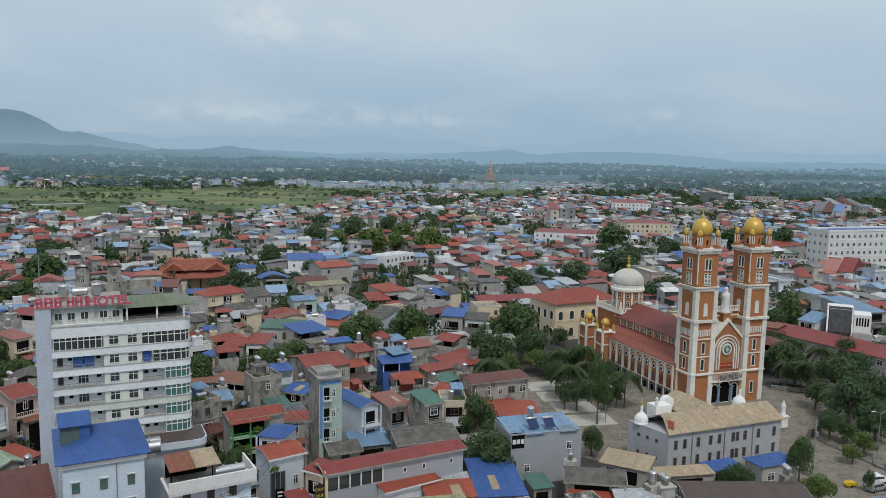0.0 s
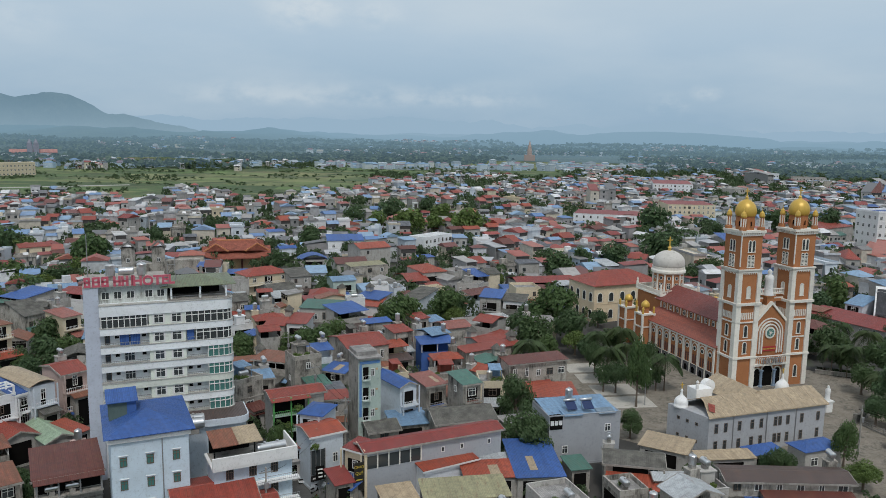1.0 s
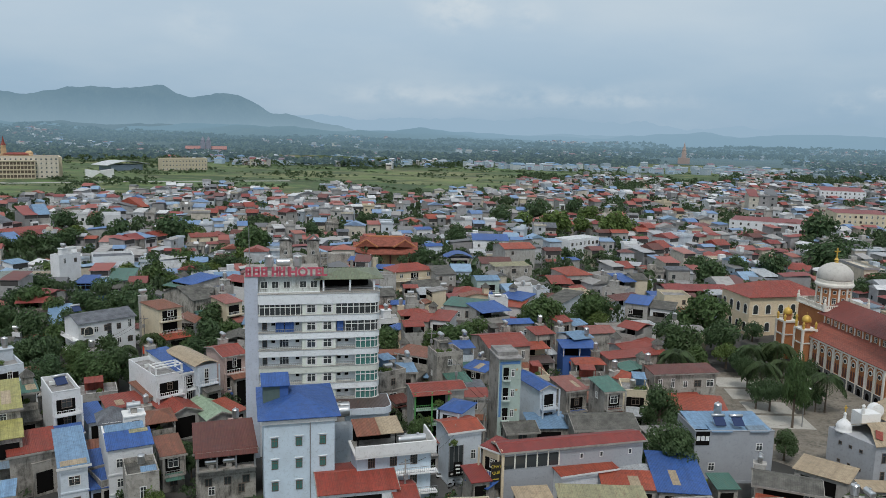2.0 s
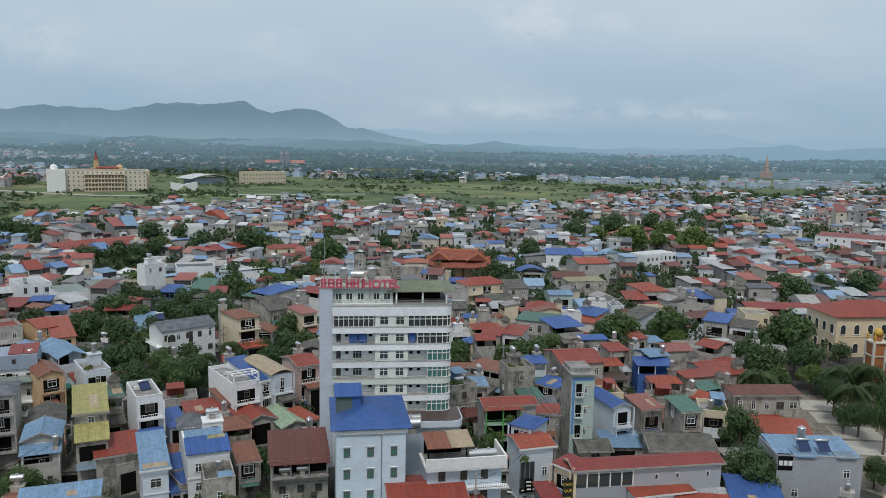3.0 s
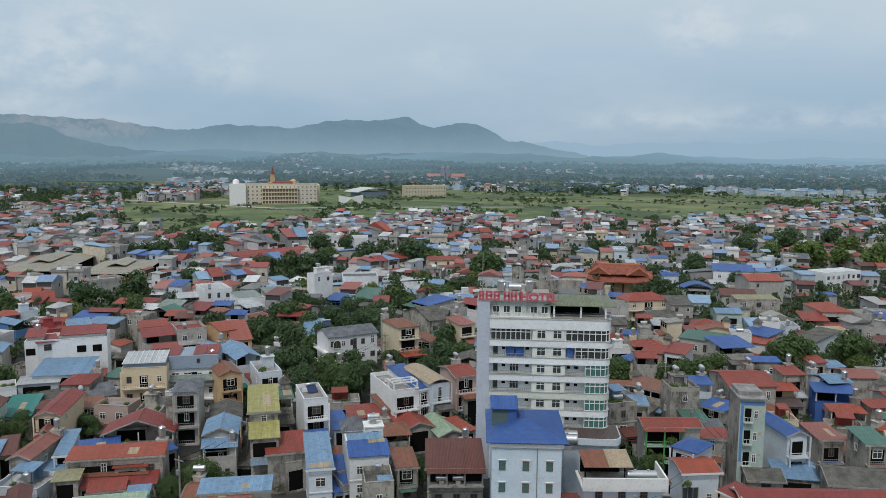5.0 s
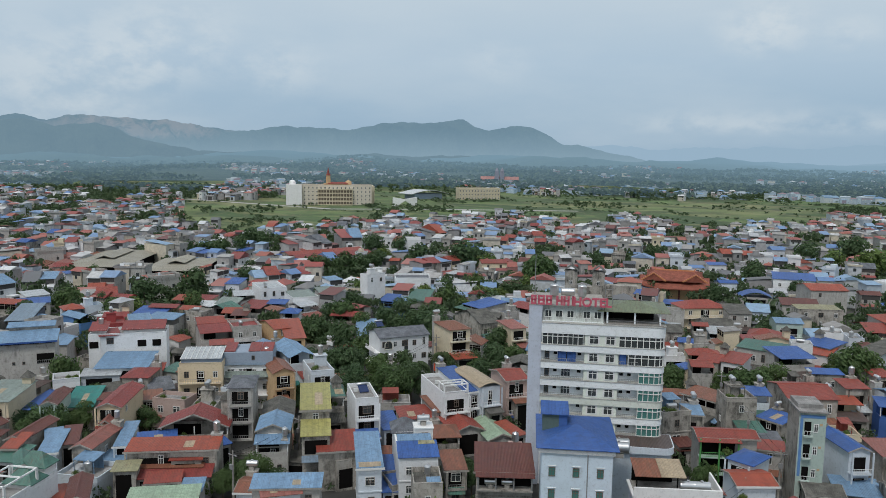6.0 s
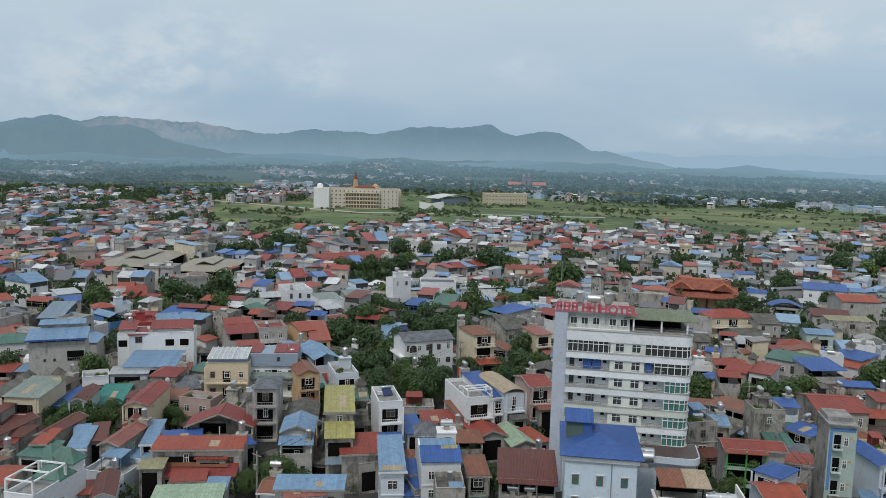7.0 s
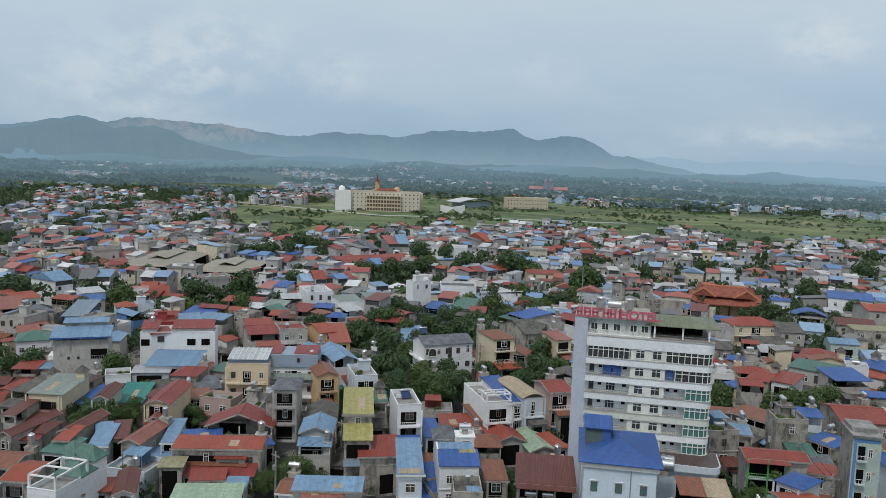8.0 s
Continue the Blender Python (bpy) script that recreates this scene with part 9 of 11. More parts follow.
house(-206.7, 165.7, 25, 7.7, 6.0, 6, "sh", "white", "grey", "-")
house(-206.9, 145.4, 30, 9.2, 7.5, 7, "sh", "blue", "grey", "-")
house(-193.1, 139.6, 23, 8.7, 6.0, 8, "sh", "sky", "grey", "-")
house(-215.4, 197.7, 19, 8.5, 7.1, 7, "gx", "slate", "grey", "-")
house(-197.3, 173.2, 22, 15.1, 13.0, 7, "gx", "sage", "grey", "-")
house(-182.8, 159.7, 34, 10.5, 9.4, 8, "gx", "orange", "stain", "-")
house(-224.0, 219.5, 34, 9.0, 8.6, 7, "sh", "slate", "grey", "-")
house(-187.6, 178.8, 30, 5.7, 5.0, 7, "sh", "blue", "stain", "-")
house(-180.2, 171.4, -14, 6.4, 5.0, 7, "gx", "rust", "stain", "-")
house(-197.7, 215.3, -20, 7.4, 7.9, 6, "gx", "rust", "stain", "-")
house(-207.4, 225.6, 37, 6.6, 5.8, 6, "gx", "slate", "grey", "-")
house(-166.7, 194.0, -9, 7.5, 5.3, 6, "gx", "crimson", "grey", "-")
house(-161.3, 183.3, 29, 8.9, 7.5, 6, "gx", "crimson", "stain", "-")
house(-278.6, 252.1, 24, 10.8, 11.0, 5, "sh", "silver", "grey", "-")
house(-285.5, 276.9, 26, 14.2, 11.9, 5, "sh", "blue", "grey", "-")
house(-267.9, 252.2, 31, 13.2, 12.5, 5, "sh", "sky", "grey", "-")
house(-265.4, 235.3, 26, 7.7, 5.0, 5, "sh", "sage", "grey", "-")
house(-264.5, 280.8, -14, 8.4, 6.9, 5, "sh", "sky", "grey", "-")
house(-294.1, 251.7, 21, 11.1, 10.5, 6, "gx", "crimson", "grey", "-")
house(-308.6, 268.6, 14, 11.7, 11.4, 6, "sh", "blue", "grey", "-")
house(-313.4, 250.6, 17, 17.3, 10.8, 6, "sh", "blue", "grey", "-")
house(-299.7, 275.1, 20, 17.5, 11.0, 5, "sh", "sky", "grey", "-")
house(-262.6, 258.9, 25, 15.8, 13.0, 5, "sh", "blue", "grey", "-")
house(-293.3, 356.6, -19, 14.9, 11.4, 9, "fl", "grey", "grey", "w")
house(-314.0, 391.3, 32, 14.4, 10.3, 9, "fl", "crimson", "grey", "w")
house(-278.5, 369.9, 25, 16.5, 13.0, 10, "fl", "grey", "white", "w")
house(-271.0, 345.1, 23, 14.1, 13.0, 9, "fl", "grey", "white", "w")
house(-248.6, 368.2, 21, 15.9, 13.0, 8, "fl", "blue", "grey", "w")
house(-273.3, 423.3, 35, 14.4, 10.9, 9, "fl", "blue", "grey", "w")
house(-243.7, 394.8, 25, 19.9, 13.0, 10, "fl", "grey", "grey", "w")
house(-223.8, 380.9, 25, 12.6, 13.0, 8, "gx", "red", "cream", "-")
house(-224.4, 348.3, 16, 11.9, 8.3, 7, "sh", "blue", "blue2", "-")
house(-217.0, 321.3, 18, 11.2, 7.1, 7, "fl", "grey", "stain", "w")
house(-201.7, 278.4, -23, 9.9, 9.9, 7, "gx", "red", "grey", "-")
house(-222.7, 283.2, 25, 9.1, 7.6, 7, "gx", "orange", "stain", "-")
house(-205.8, 283.2, 24, 15.0, 13.0, 8, "sh", "sky", "white", "-")
house(-180.1, 268.5, -13, 9.4, 7.4, 7, "sh", "silver", "grey", "-")
house(-169.5, 243.5, 29, 8.5, 8.9, 7, "fl", "grey", "pale", "w")
house(-171.8, 268.3, 29, 6.9, 5.0, 7, "gx", "crimson", "grey", "-")
house(-167.1, 276.3, 25, 7.0, 6.3, 8, "fl", "grey", "stain", "w")
house(-196.3, 328.7, 28, 10.9, 12.2, 9, "fl", "grey", "pale", "w")
house(-191.5, 342.2, 26, 8.5, 5.8, 8, "fl", "grey", "white", "w")
house(-229.9, 417.5, 22, 13.7, 10.3, 8, "gx", "crimson", "grey", "-")
house(-216.2, 412.1, 27, 13.3, 9.5, 8, "gx", "red", "grey", "-")
house(-249.7, 475.4, 25, 15.4, 9.8, 8, "gx", "crimson", "grey", "-")
house(-225.1, 399.9, 18, 16.4, 11.1, 8, "gx", "red", "grey", "-")
house(-135.3, 216.1, -12, 8.3, 8.9, 6, "sh", "green", "grey", "-")
house(-132.3, 218.6, -20, 9.3, 10.9, 7, "sh", "blue", "grey", "-")
house(-136.8, 230.9, 27, 7.7, 8.8, 6, "sh", "silver", "grey", "-")
house(-120.3, 211.1, -21, 6.2, 6.1, 7, "fl", "slate", "grey", "w")
house(-117.4, 221.4, -13, 8.2, 9.0, 8, "gx", "crimson", "white", "-")
house(-128.8, 231.4, 32, 7.7, 7.0, 7, "gx", "sky", "grey", "-")
house(-225.8, 99.5, 27, 8.0, 9.5, 9, "fl", "grey", "grey", "w")
house(-348.9, 294.4, 16, 9.8, 10.7, 8, "gx", "red", "grey", "-")
house(-354.9, 311.7, 33, 8.5, 7.3, 8, "fl", "grey", "white", "w")
house(-373.0, 350.8, 24, 14.6, 12.6, 8, "gx", "orange", "white", "-")
house(-328.7, 336.1, 23, 13.5, 9.8, 9, "fl", "grey", "grey", "w")
house(-343.1, 380.8, 33, 11.0, 12.4, 9, "gx", "slate", "white", "-")
house(-365.1, 256.1, 32, 12.8, 12.3, 9, "fl", "grey", "grey", "w")
house(-350.6, 259.3, 19, 12.5, 11.1, 10, "fl", "grey", "stain", "w")
house(-371.9, 295.8, -9, 13.7, 13.0, 9, "fl", "orange", "grey", "w")
house(-406.5, 277.7, 28, 14.1, 13.0, 9, "fl", "grey", "grey", "w")
house(-401.9, 253.2, 22, 17.0, 12.5, 9, "fl", "blue", "grey", "w")
house(-369.3, 222.6, 20, 12.4, 9.6, 9, "fl", "crimson", "grey", "w")
house(-369.6, 226.0, 28, 18.6, 11.9, 6, "gx", "red", "grey", "-")
house(-353.5, 204.8, 28, 17.6, 13.0, 5, "gx", "salmon", "grey", "-")
house(-331.0, 184.5, 40, 13.6, 9.8, 5, "gx", "crimson", "grey", "-")


# ---------------------------------------------------------------- features of single houses
def local_place(ob, x, y, z):
    p = ob.matrix_basis @ Vector((x, y, z))
    return p.x, p.y, p.z


def solar_heater(x, y, z, turn):
    heater = thing("solar_heater", pose(x, y, z, 0, 0, turn), "dark solar panel with a small steel tank on a roof", "solar heater", "solar heaters")
    part("panel", cached("shp", lambda: Shape().sheet((-0.9, -1.0, 0.25), (0.9, -1.0, 0.25), (0.9, 0.5, 1.15), (-0.9, 0.5, 1.15), 0.08).mesh("panel", PANEL)), heater)
    part("tank", cached("sht", lambda: Shape().turned([(0.1, -1.1), (0.26, -1.08), (0.26, 1.08), (0.1, 1.1)], 0, 0, 12).mesh("tank", STEEL, True)), heater, pose(0, 0.65, 1.35, 0, 90, 0))
    part("frame", cached("shf", lambda: Shape().box(-0.85, -0.8, 0.5, 0.55, 0, 1.2).box(0.8, 0.85, 0.5, 0.55, 0, 1.2).box(-0.85, 0.85, 0.5, 0.55, 1.1, 1.16).box(-0.85, -0.8, -0.95, 0.5, 0, 0.06).box(0.8, 0.85, -0.95, 0.5, 0, 0.06).mesh("frame", RAIL)), heater)


def white_house_roof(ob, w, d, h):
    f = -d / 2
    part("roof_shed", Shape().sheet((-w / 2 - 0.2, f - 0.3, h + 0.9), (w / 2 + 0.2, f - 0.3, h + 0.9), (w / 2 + 0.2, f + 4.0, h + 2.0), (-w / 2 - 0.2, f + 4.0, h + 2.0), 0.1).mesh("roof_shed", ROOF["blue"]), ob, label="bright blue roof sheet over the front terrace")
    part("roof_strip", Shape().sheet((-w / 2, f + 4.02, h + 2.05), (w / 2 - 0.6, f + 4.02, h + 2.05), (w / 2 - 0.6, f + 5.8, h + 2.5), (-w / 2, f + 5.8, h + 2.5), 0.1).mesh("roof_strip", ROOF["sky"]), ob, label="pale blue roof sheet")
    part("skylight", Shape().sheet((0.2, f + 3.0, h + 1.8), (w / 2 - 0.2, f + 3.0, h + 1.8), (w / 2 - 0.2, f + 3.9, h + 2.03), (0.2, f + 3.9, h + 2.03), 0.03).mesh("skylight", ROOF["olive"]), ob, label="faded translucent roof sheet")
    # Black box paints the shade under the blue roof sheet.
    part("open_storey", Shape().box(-w / 2 + 0.25, w / 2 - 0.25, f + 1.6, f + 5.4, h + 0.05, h + 0.95).mesh("open_storey", DARK), ob)
    room = part("stair_block", Shape().box(0.0, w / 2 - 0.1, f + 6.4, f + 9.2, h, h + 3.0).box(-0.15, w / 2 + 0.05, f + 6.25, f + 9.35, h + 3.0, h + 3.2).mesh("stair_block", WHITE), ob, label="white stair block on the roof")
    window(room, 1.6, f + 6.4, h + 1.9, 1.1, 0.5, 0, 0, DARK_FRAME, GLASS, False)
    part("parapet_coping", Shape().box(-w / 2 - 0.08, -w / 2 + 0.2, f, d / 2, h + 0.85, h + 0.95).mesh("parapet_coping", WHITE), ob)
    part("pavilion_wall", Shape().box(-w / 2 + 0.1, 0.3, f + 10.2, d / 2 - 0.4, h, h + 1.2).mesh("pavilion_wall", WHITE), ob)
    part("pavilion_roof", roof_mesh("hip", 4.0, 5.0, 1.6).mesh("pavilion_roof", ROOF["slate"]), ob, pose(-1.25, f + 12.9, h + 1.2), "dark slate hipped roof")
    for k in (-1.8, -0.7):
        part("air_conditioner", cached("acbox2", lambda: Shape().box(-0.45, 0.45, -0.18, 0.18, 0, 0.65).box(-0.3, 0.1, -0.2, -0.18, 0.1, 0.55, 1).mesh("air_conditioner", [FRAME, DARK])), ob, pose(k, f + 9.2, h + 0.06))
    water_tank(*local_place(ob, 1.5, f + 7.8, h + 3.2), 42, 1.1)


def pergola(ob, x0, x1, y0, y1, h, high=2.6, mat=None):
    mat = mat or WHITE
    per = part("pergola", Shape().box(x0, x1, y0, y0 + 0.2, h + high, h + high + 0.22).box(x0, x1, y1 - 0.2, y1, h + high, h + high + 0.22).box(x0, x0 + 0.2, y0, y1, h + high, h + high + 0.22).box(x1 - 0.2, x1, y0, y1, h + high, h + high + 0.22).box(x0, x1, (y0 + y1) / 2 - 0.1, (y0 + y1) / 2 + 0.1, h + high, h + high + 0.22).mesh("pergola", mat), ob, label="white concrete frame over the terrace")
    for px in (x0, x1 - 0.3):
        for py in (y0, y1 - 0.3):
            part("column", cached(("pcol", high, mat.name), lambda: Shape().box(0, 0.3, 0, 0.3, 0, high).mesh("column", mat)), per, pose(px, py, h))


white_house_roof(white_house, 6.1, 16.0, 9)
water_tank(*local_place(deck_house, 0.2, 0.8, 8.06), 40, 0.85, True)
part("patch_sheet", Shape().sheet((-0.2, -2.9, 8.95), (1.9, -2.9, 8.95), (1.9, -1.4, 9.15), (-0.2, -1.4, 9.15), 0.05).mesh("patch_sheet", ROOF["sky"]), deck_house, label="pale blue sheet over the corner")
# maroon-roofed house: a black panel paints the storey's shade; lying tanks, a badly stained wall below
gap = part("open_storey", Shape().box(-3.9, 4.1, -4.7, -4.6, 5.7, 7.75).mesh("open_storey", DARK), maroon_house, label="black panel painted for the shaded storey under the roof")
part("ledge", Shape().box(-4.3, 4.35, -6.1, -4.654, 5.3, 5.55).mesh("ledge", CONCRETE), maroon_house)
part("lower_roof", Shape().sheet((-4.5, -6.4, 7.75), (4.6, -6.4, 7.75), (4.6, -4.6, 8.2), (-4.5, -4.6, 8.2), 0.08).mesh("lower_roof", ROOF["maroon"]), maroon_house)
for k in range(4):
    part("post", cached("mrpost", lambda: Shape().box(-0.1, 0.1, -0.1, 0.1, 5.55, 7.8).mesh("post", RAIL)), maroon_house, pose(-4.1 + 2.75 * k, -5.95, 0))
for k in (-2.2, 0.4):
    water_tank(*local_place(maroon_house, k, -5.3, 5.55), 32, 0.95)
for k in (-2.6, 0.2, 2.9):
    window(maroon_house, k, -4.65, 2.4, 1.1, 1.3, 0, 1, DARK_FRAME)
# narrow pale house: patched roof, small dark windows low on the front
for z in (2.2, 5.4):
    window(pale_roof_house, 0.2, -6.0, z, 1.0, 0.95, 0, 1, DARK_FRAME)
part("patch_sheet", Shape().sheet((-1.75, -6.1, 8.16), (1.75, -6.1, 8.16), (1.75, -4.6, 8.31), (-1.75, -4.6, 8.31), 0.04).mesh("patch_sheet", ROOF["tan"]), pale_roof_house, label="faded tan sheet along the eaves")
# blue gable house: lean-to strip and open terrace below the gable, a tank at the corner
part("lower_roof", Shape().sheet((-3.0, -6.0, 7.4), (3.0, -6.0, 7.4), (3.0, -3.75, 8.4), (-3.0, -3.75, 8.4), 0.08).mesh("lower_roof", ROOF["sky"]), blue_gable_house, label="pale blue lean-to roof below the gable")
front_block = part("terrace_block", Shape().box(-2.7, 2.7, -5.6, -3.704, 0, 5.0).mesh("terrace_block", WALL["grey"]), blue_gable_house)
# Terrace shade, painted as a black panel on the wall behind.
part("opening", Shape().box(-2.5, 1.0, -3.76, -3.68, 5.1, 7.3).mesh("opening", DARK), front_block, label="black panel painted for the shade over the terrace")
part("parapet", Shape().box(-2.7, 2.7, -5.6, -5.45, 5.0, 5.8).mesh("parapet", WALL["grey"]), front_block)
for k in (-2.6, 2.6):
    part("post", cached("bgpost", lambda: Shape().box(-0.1, 0.1, -0.1, 0.1, 5.0, 7.6).mesh("post", FRAME)), front_block, pose(k, -5.5, 0))
window(front_block, 1.2, -5.6, 2.8, 0.8, 0.8, 0, 0, DARK_FRAME)
part("tank_block", Shape().box(1.5, 2.7, -5.4, -4.2, 5.0, 7.9).mesh("tank_block", WALL["grey"]), front_block)
water_tank(*local_place(blue_gable_house, 2.1, -4.8, 7.9), 41, 0.85, True)
# gallery house: pale verandah roof in front of a blue-grey upper wall
part("verandah_roof", Shape().sheet((-5.1, -6.6, 7.7), (5.1, -6.6, 7.7), (5.1, -4.75, 8.6), (-5.1, -4.75, 8.6), 0.08).mesh("verandah_roof", ROOF["sage"]), gallery_house, label="pale green-grey verandah roof")
part("upper_wall", Shape().box(-5.2, 5.2, -4.2, 3.6, 10.0, 12.6).mesh("upper_wall", WALL["bluegrey"]), gallery_house, label="blank blue-grey upper wall")
window(gallery_house, 1.0, -4.2, 10.9, 0.7, 1.0, 0, 0, DARK_FRAME)
for k in (-4.2, 1.2, 3.9):
    part("roof_sheet", cached("ghsheet", lambda: Shape().sheet((-1.3, -3.6, 12.75), (1.3, -3.6, 12.75), (1.3, 2.6, 13.3), (-1.3, 2.6, 13.3), 0.08).mesh("roof_sheet", ROOF["crimson"])), gallery_house, pose(k, 0, 0))
pergola(terrace_house, -2.6, 2.6, -6.7, -3.4, 9.6, 2.0)
pergola(framed_house, -2.3, 2.3, -5.5, 1.5, 8.1, 2.5)
for yc, z, wd in ((1.6, 9.0, 3.2), (4.4, 10.4, 2.6)):
    room = part("roof_room", Shape().box(-2.1, 2.1, yc - wd / 2, yc + wd / 2, 8.06, z).mesh("roof_room", WHITE), framed_house)
    part("pyramid_roof", roof_mesh("hip", 4.3, wd, 1.5).mesh("pyramid_roof", ROOF["green"]), room, pose(0, yc, z), "dark green hipped roof")
# tower house: bare flank, blue edge and roof slabs
part("flank", Shape().box(-2.09, -2.05, -2.95, 2.95, 0, 16.8).mesh("flank", WALL["stain"]), tower_house, label="bare stained concrete flank")
part("edge_strip", Shape().box(-1.86, -1.45, -3.05, -2.96, 6.5, 16.0).mesh("edge_strip", WALL["blue2"]), tower_house, label="blue painted edge strip")
part("roof_slab", Shape().box(-2.2, 2.2, -3.4, 3.2, 17.0, 17.25).box(-1.9, 1.9, -1.5, 3.0, 17.25, 17.9).mesh("roof_slab", ROOF["grey"]), tower_house)
part("blue_band", Shape().box(-1.8, 1.82, -3.02, -2.96, 16.1, 16.6).mesh("blue_band", WALL["blue2"]), tower_house)
for k in range(4):
    z = 2.2 + k * 3.7
    perch = part("balcony", Shape().box(-1.4, 0.0, -3.7, -2.97, z - 0.15, z).mesh("balcony", WALL["mint"]), tower_house)
    railing(perch, -0.7, -3.65, z, 1.3, 0, WHITE)
    # Doorway shade painted as a black panel.
    part("opening", Shape().box(-1.2, -0.2, -3.0, -2.9, z + 0.02, z + 2.2).mesh("opening", DARK), perch, label="black panel painted for the shade in a balcony door")
    window(tower_house, 0.55, -2.96, z + 0.5, 0.7, 1.4, 0, 1, FRAME, GLASS, True)
    part("plaque", cached("tplaque", lambda: Shape().box(-0.2, 0.2, -0.04, 0.0, 0, 0.35).mesh("plaque", WALL["ochre"])), tower_house, pose(1.3, -2.96, z + 1.6))
# long house: glazed upper storey and end
glaz = part("glazing", Shape().box(-11.7, -2.6, -2.02, -1.94, 5.7, 7.7).mesh("glazing", GLASS), long_house, label="dark glazed upper storey")
for k in range(6):
    part("mullion", cached("lhm", lambda: Shape().box(-0.1, 0.1, -0.1, 0.0, 5.6, 8.0).mesh("mullion", TRIM)), glaz, pose(-11.7 + k * 1.82, -1.98, 0))
for k in range(3):
    win = part("end_glazing", Shape().box(-11.93, -11.84, -1.7, 1.6, 0.4 + k * 2.8, 2.8 + k * 2.8).mesh("end_glazing", GLASS), long_house)
    part("end_band", Shape().box(-11.98, -11.85, -1.95, 1.95, 2.85 + k * 2.8, 3.15 + k * 2.8).mesh("end_band", WALL["yellow"]), win)
part("corner_post", Shape().box(-12.0, -11.6, -2.12, -1.75, 0, 8.5).mesh("corner_post", WALL["yellow"]), long_house)
# tall grey house: blue sheet roof on posts over the open top storey, a wide bay's shade painted on the bare wall
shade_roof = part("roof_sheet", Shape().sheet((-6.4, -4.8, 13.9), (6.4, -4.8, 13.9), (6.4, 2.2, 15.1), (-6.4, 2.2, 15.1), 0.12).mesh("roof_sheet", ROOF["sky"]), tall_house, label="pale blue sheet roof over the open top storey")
part("fascia", Shape().box(-6.4, 6.4, -4.86, -4.8, 13.5, 13.9).mesh("fascia", ROOF["blue"]), shade_roof)
for k in range(5):
    part("post", cached("thpost", lambda: Shape().box(-0.12, 0.12, -0.12, 0.12, 12.2, 14.0).mesh("post", CONCRETE)), tall_house, pose(-5.4 + 2.7 * k, -3.85, 0))
# Black box imitates the deep shade under the sheet roof.
part("back_room", Shape().box(-5.7, 5.7, -0.4, 3.8, 12.26, 14.2).mesh("back_room", DARK), tall_house, label="black box painted for the shade under the sheet roof")
part("rear_room", Shape().box(-4.2, 4.9, 2.3, 3.9, 14.2, 15.9).mesh("rear_room", WALL["stain"]), tall_house)
part("rear_roof", Shape().sheet((-4.6, 1.9, 15.9), (5.4, 1.9, 15.9), (5.4, 5.2, 16.5), (-4.6, 5.2, 16.5), 0.1).mesh("rear_roof", ROOF["sky"]), tall_house, label="smaller pale blue roof behind")
# Bay has no depth; its shade is a black panel.
part("opening", Shape().box(2.0, 5.5, -4.05, -3.95, 8.6, 10.9).mesh("opening", DARK), tall_house, label="wide black panel painted for the shade of a bay")
part("bay_rail", cached("bayrail", lambda: rail_shape(3.4, 0.8).mesh("bay_rail", RAIL)), tall_house, pose(3.75, -4.08, 8.6))
for k in (-2.6, -0.6):
    window(tall_house, k, -4.0, 8.6, 0.6, 0.7, 0, 0, DARK_FRAME)
window(tall_house, 3.9, -4.0, 4.6, 1.1, 1.3, 0, 1, DARK_FRAME)
for k in range(2):
    perch = part("balcony", Shape().box(-7.0, -5.804, -3.4, 1.0, 5.0 + 3.6 * k, 5.9 + 3.6 * k).mesh("balcony", WHITE), tall_house)
    # Balcony shade, again a black panel.
    part("opening", Shape().box(-5.9, -5.75, -2.8, 0.2, 6.0 + 3.6 * k, 8.0 + 3.6 * k).mesh("opening", DARK), perch)
for k in (1.2, 4.6, 9.6):
    window(long_house, k, -1.95, 6.3, 0.6, 0.9, 0, 0, FRAME)
# plain grey block: four white windows, patched roof edge and a rail along the parapet
for k, z in ((-3.6, 2.2), (4.0, 2.2), (4.2, 5.6)):
    window(grey_block, k, -4.1, z, 1.1, 1.4, 0, 1, WHITE, GLASS)
# No recess is cut: a black box paints the notch's shade.
part("roof_notch", Shape().box(-6.5, -4.2, -4.16, -2.6, 6.6, 8.9).mesh("roof_notch", DARK), grey_block, label="black box painted as a shaded recess behind hanging laundry")
for k in range(3):
    part("laundry", cached("laundry", lambda: Shape().box(-0.3, 0.3, -0.02, 0.02, 0, 0.8).mesh("laundry", WHITE)), grey_block, pose(-6.1 + 0.75 * k, -4.22, 7.4))
part("roof_patch", Shape().sheet((-4.0, -4.5, 9.0), (-0.6, -4.5, 9.0), (-0.6, -1.6, 9.3), (-4.0, -1.6, 9.3), 0.06).mesh("roof_patch", ROOF["sky"]), grey_block)
part("roof_patch", Shape().sheet((2.4, -4.5, 8.98), (5.6, -4.5, 8.98), (5.6, -2.2, 9.25), (2.4, -2.2, 9.25), 0.06).mesh("roof_patch", ROOF["bluegrey"]), grey_block)
# narrow shop house: dark glazed corner, stair flight and signs towards the street
glaz = part("glazing", Shape().box(-2.85, -0.4, -2.9, -2.79, 2.6, 6.6).mesh("glazing", GLASS), glass_shop_house, label="dark glazed shop corner")
for k in range(4):
    part("mullion", cached("gsm", lambda: Shape().box(-0.05, 0.05, -0.1, 0.0, 2.5, 6.7).mesh("mullion", RAIL)), glaz, pose(-2.8 + 0.8 * k, -2.86, 0))
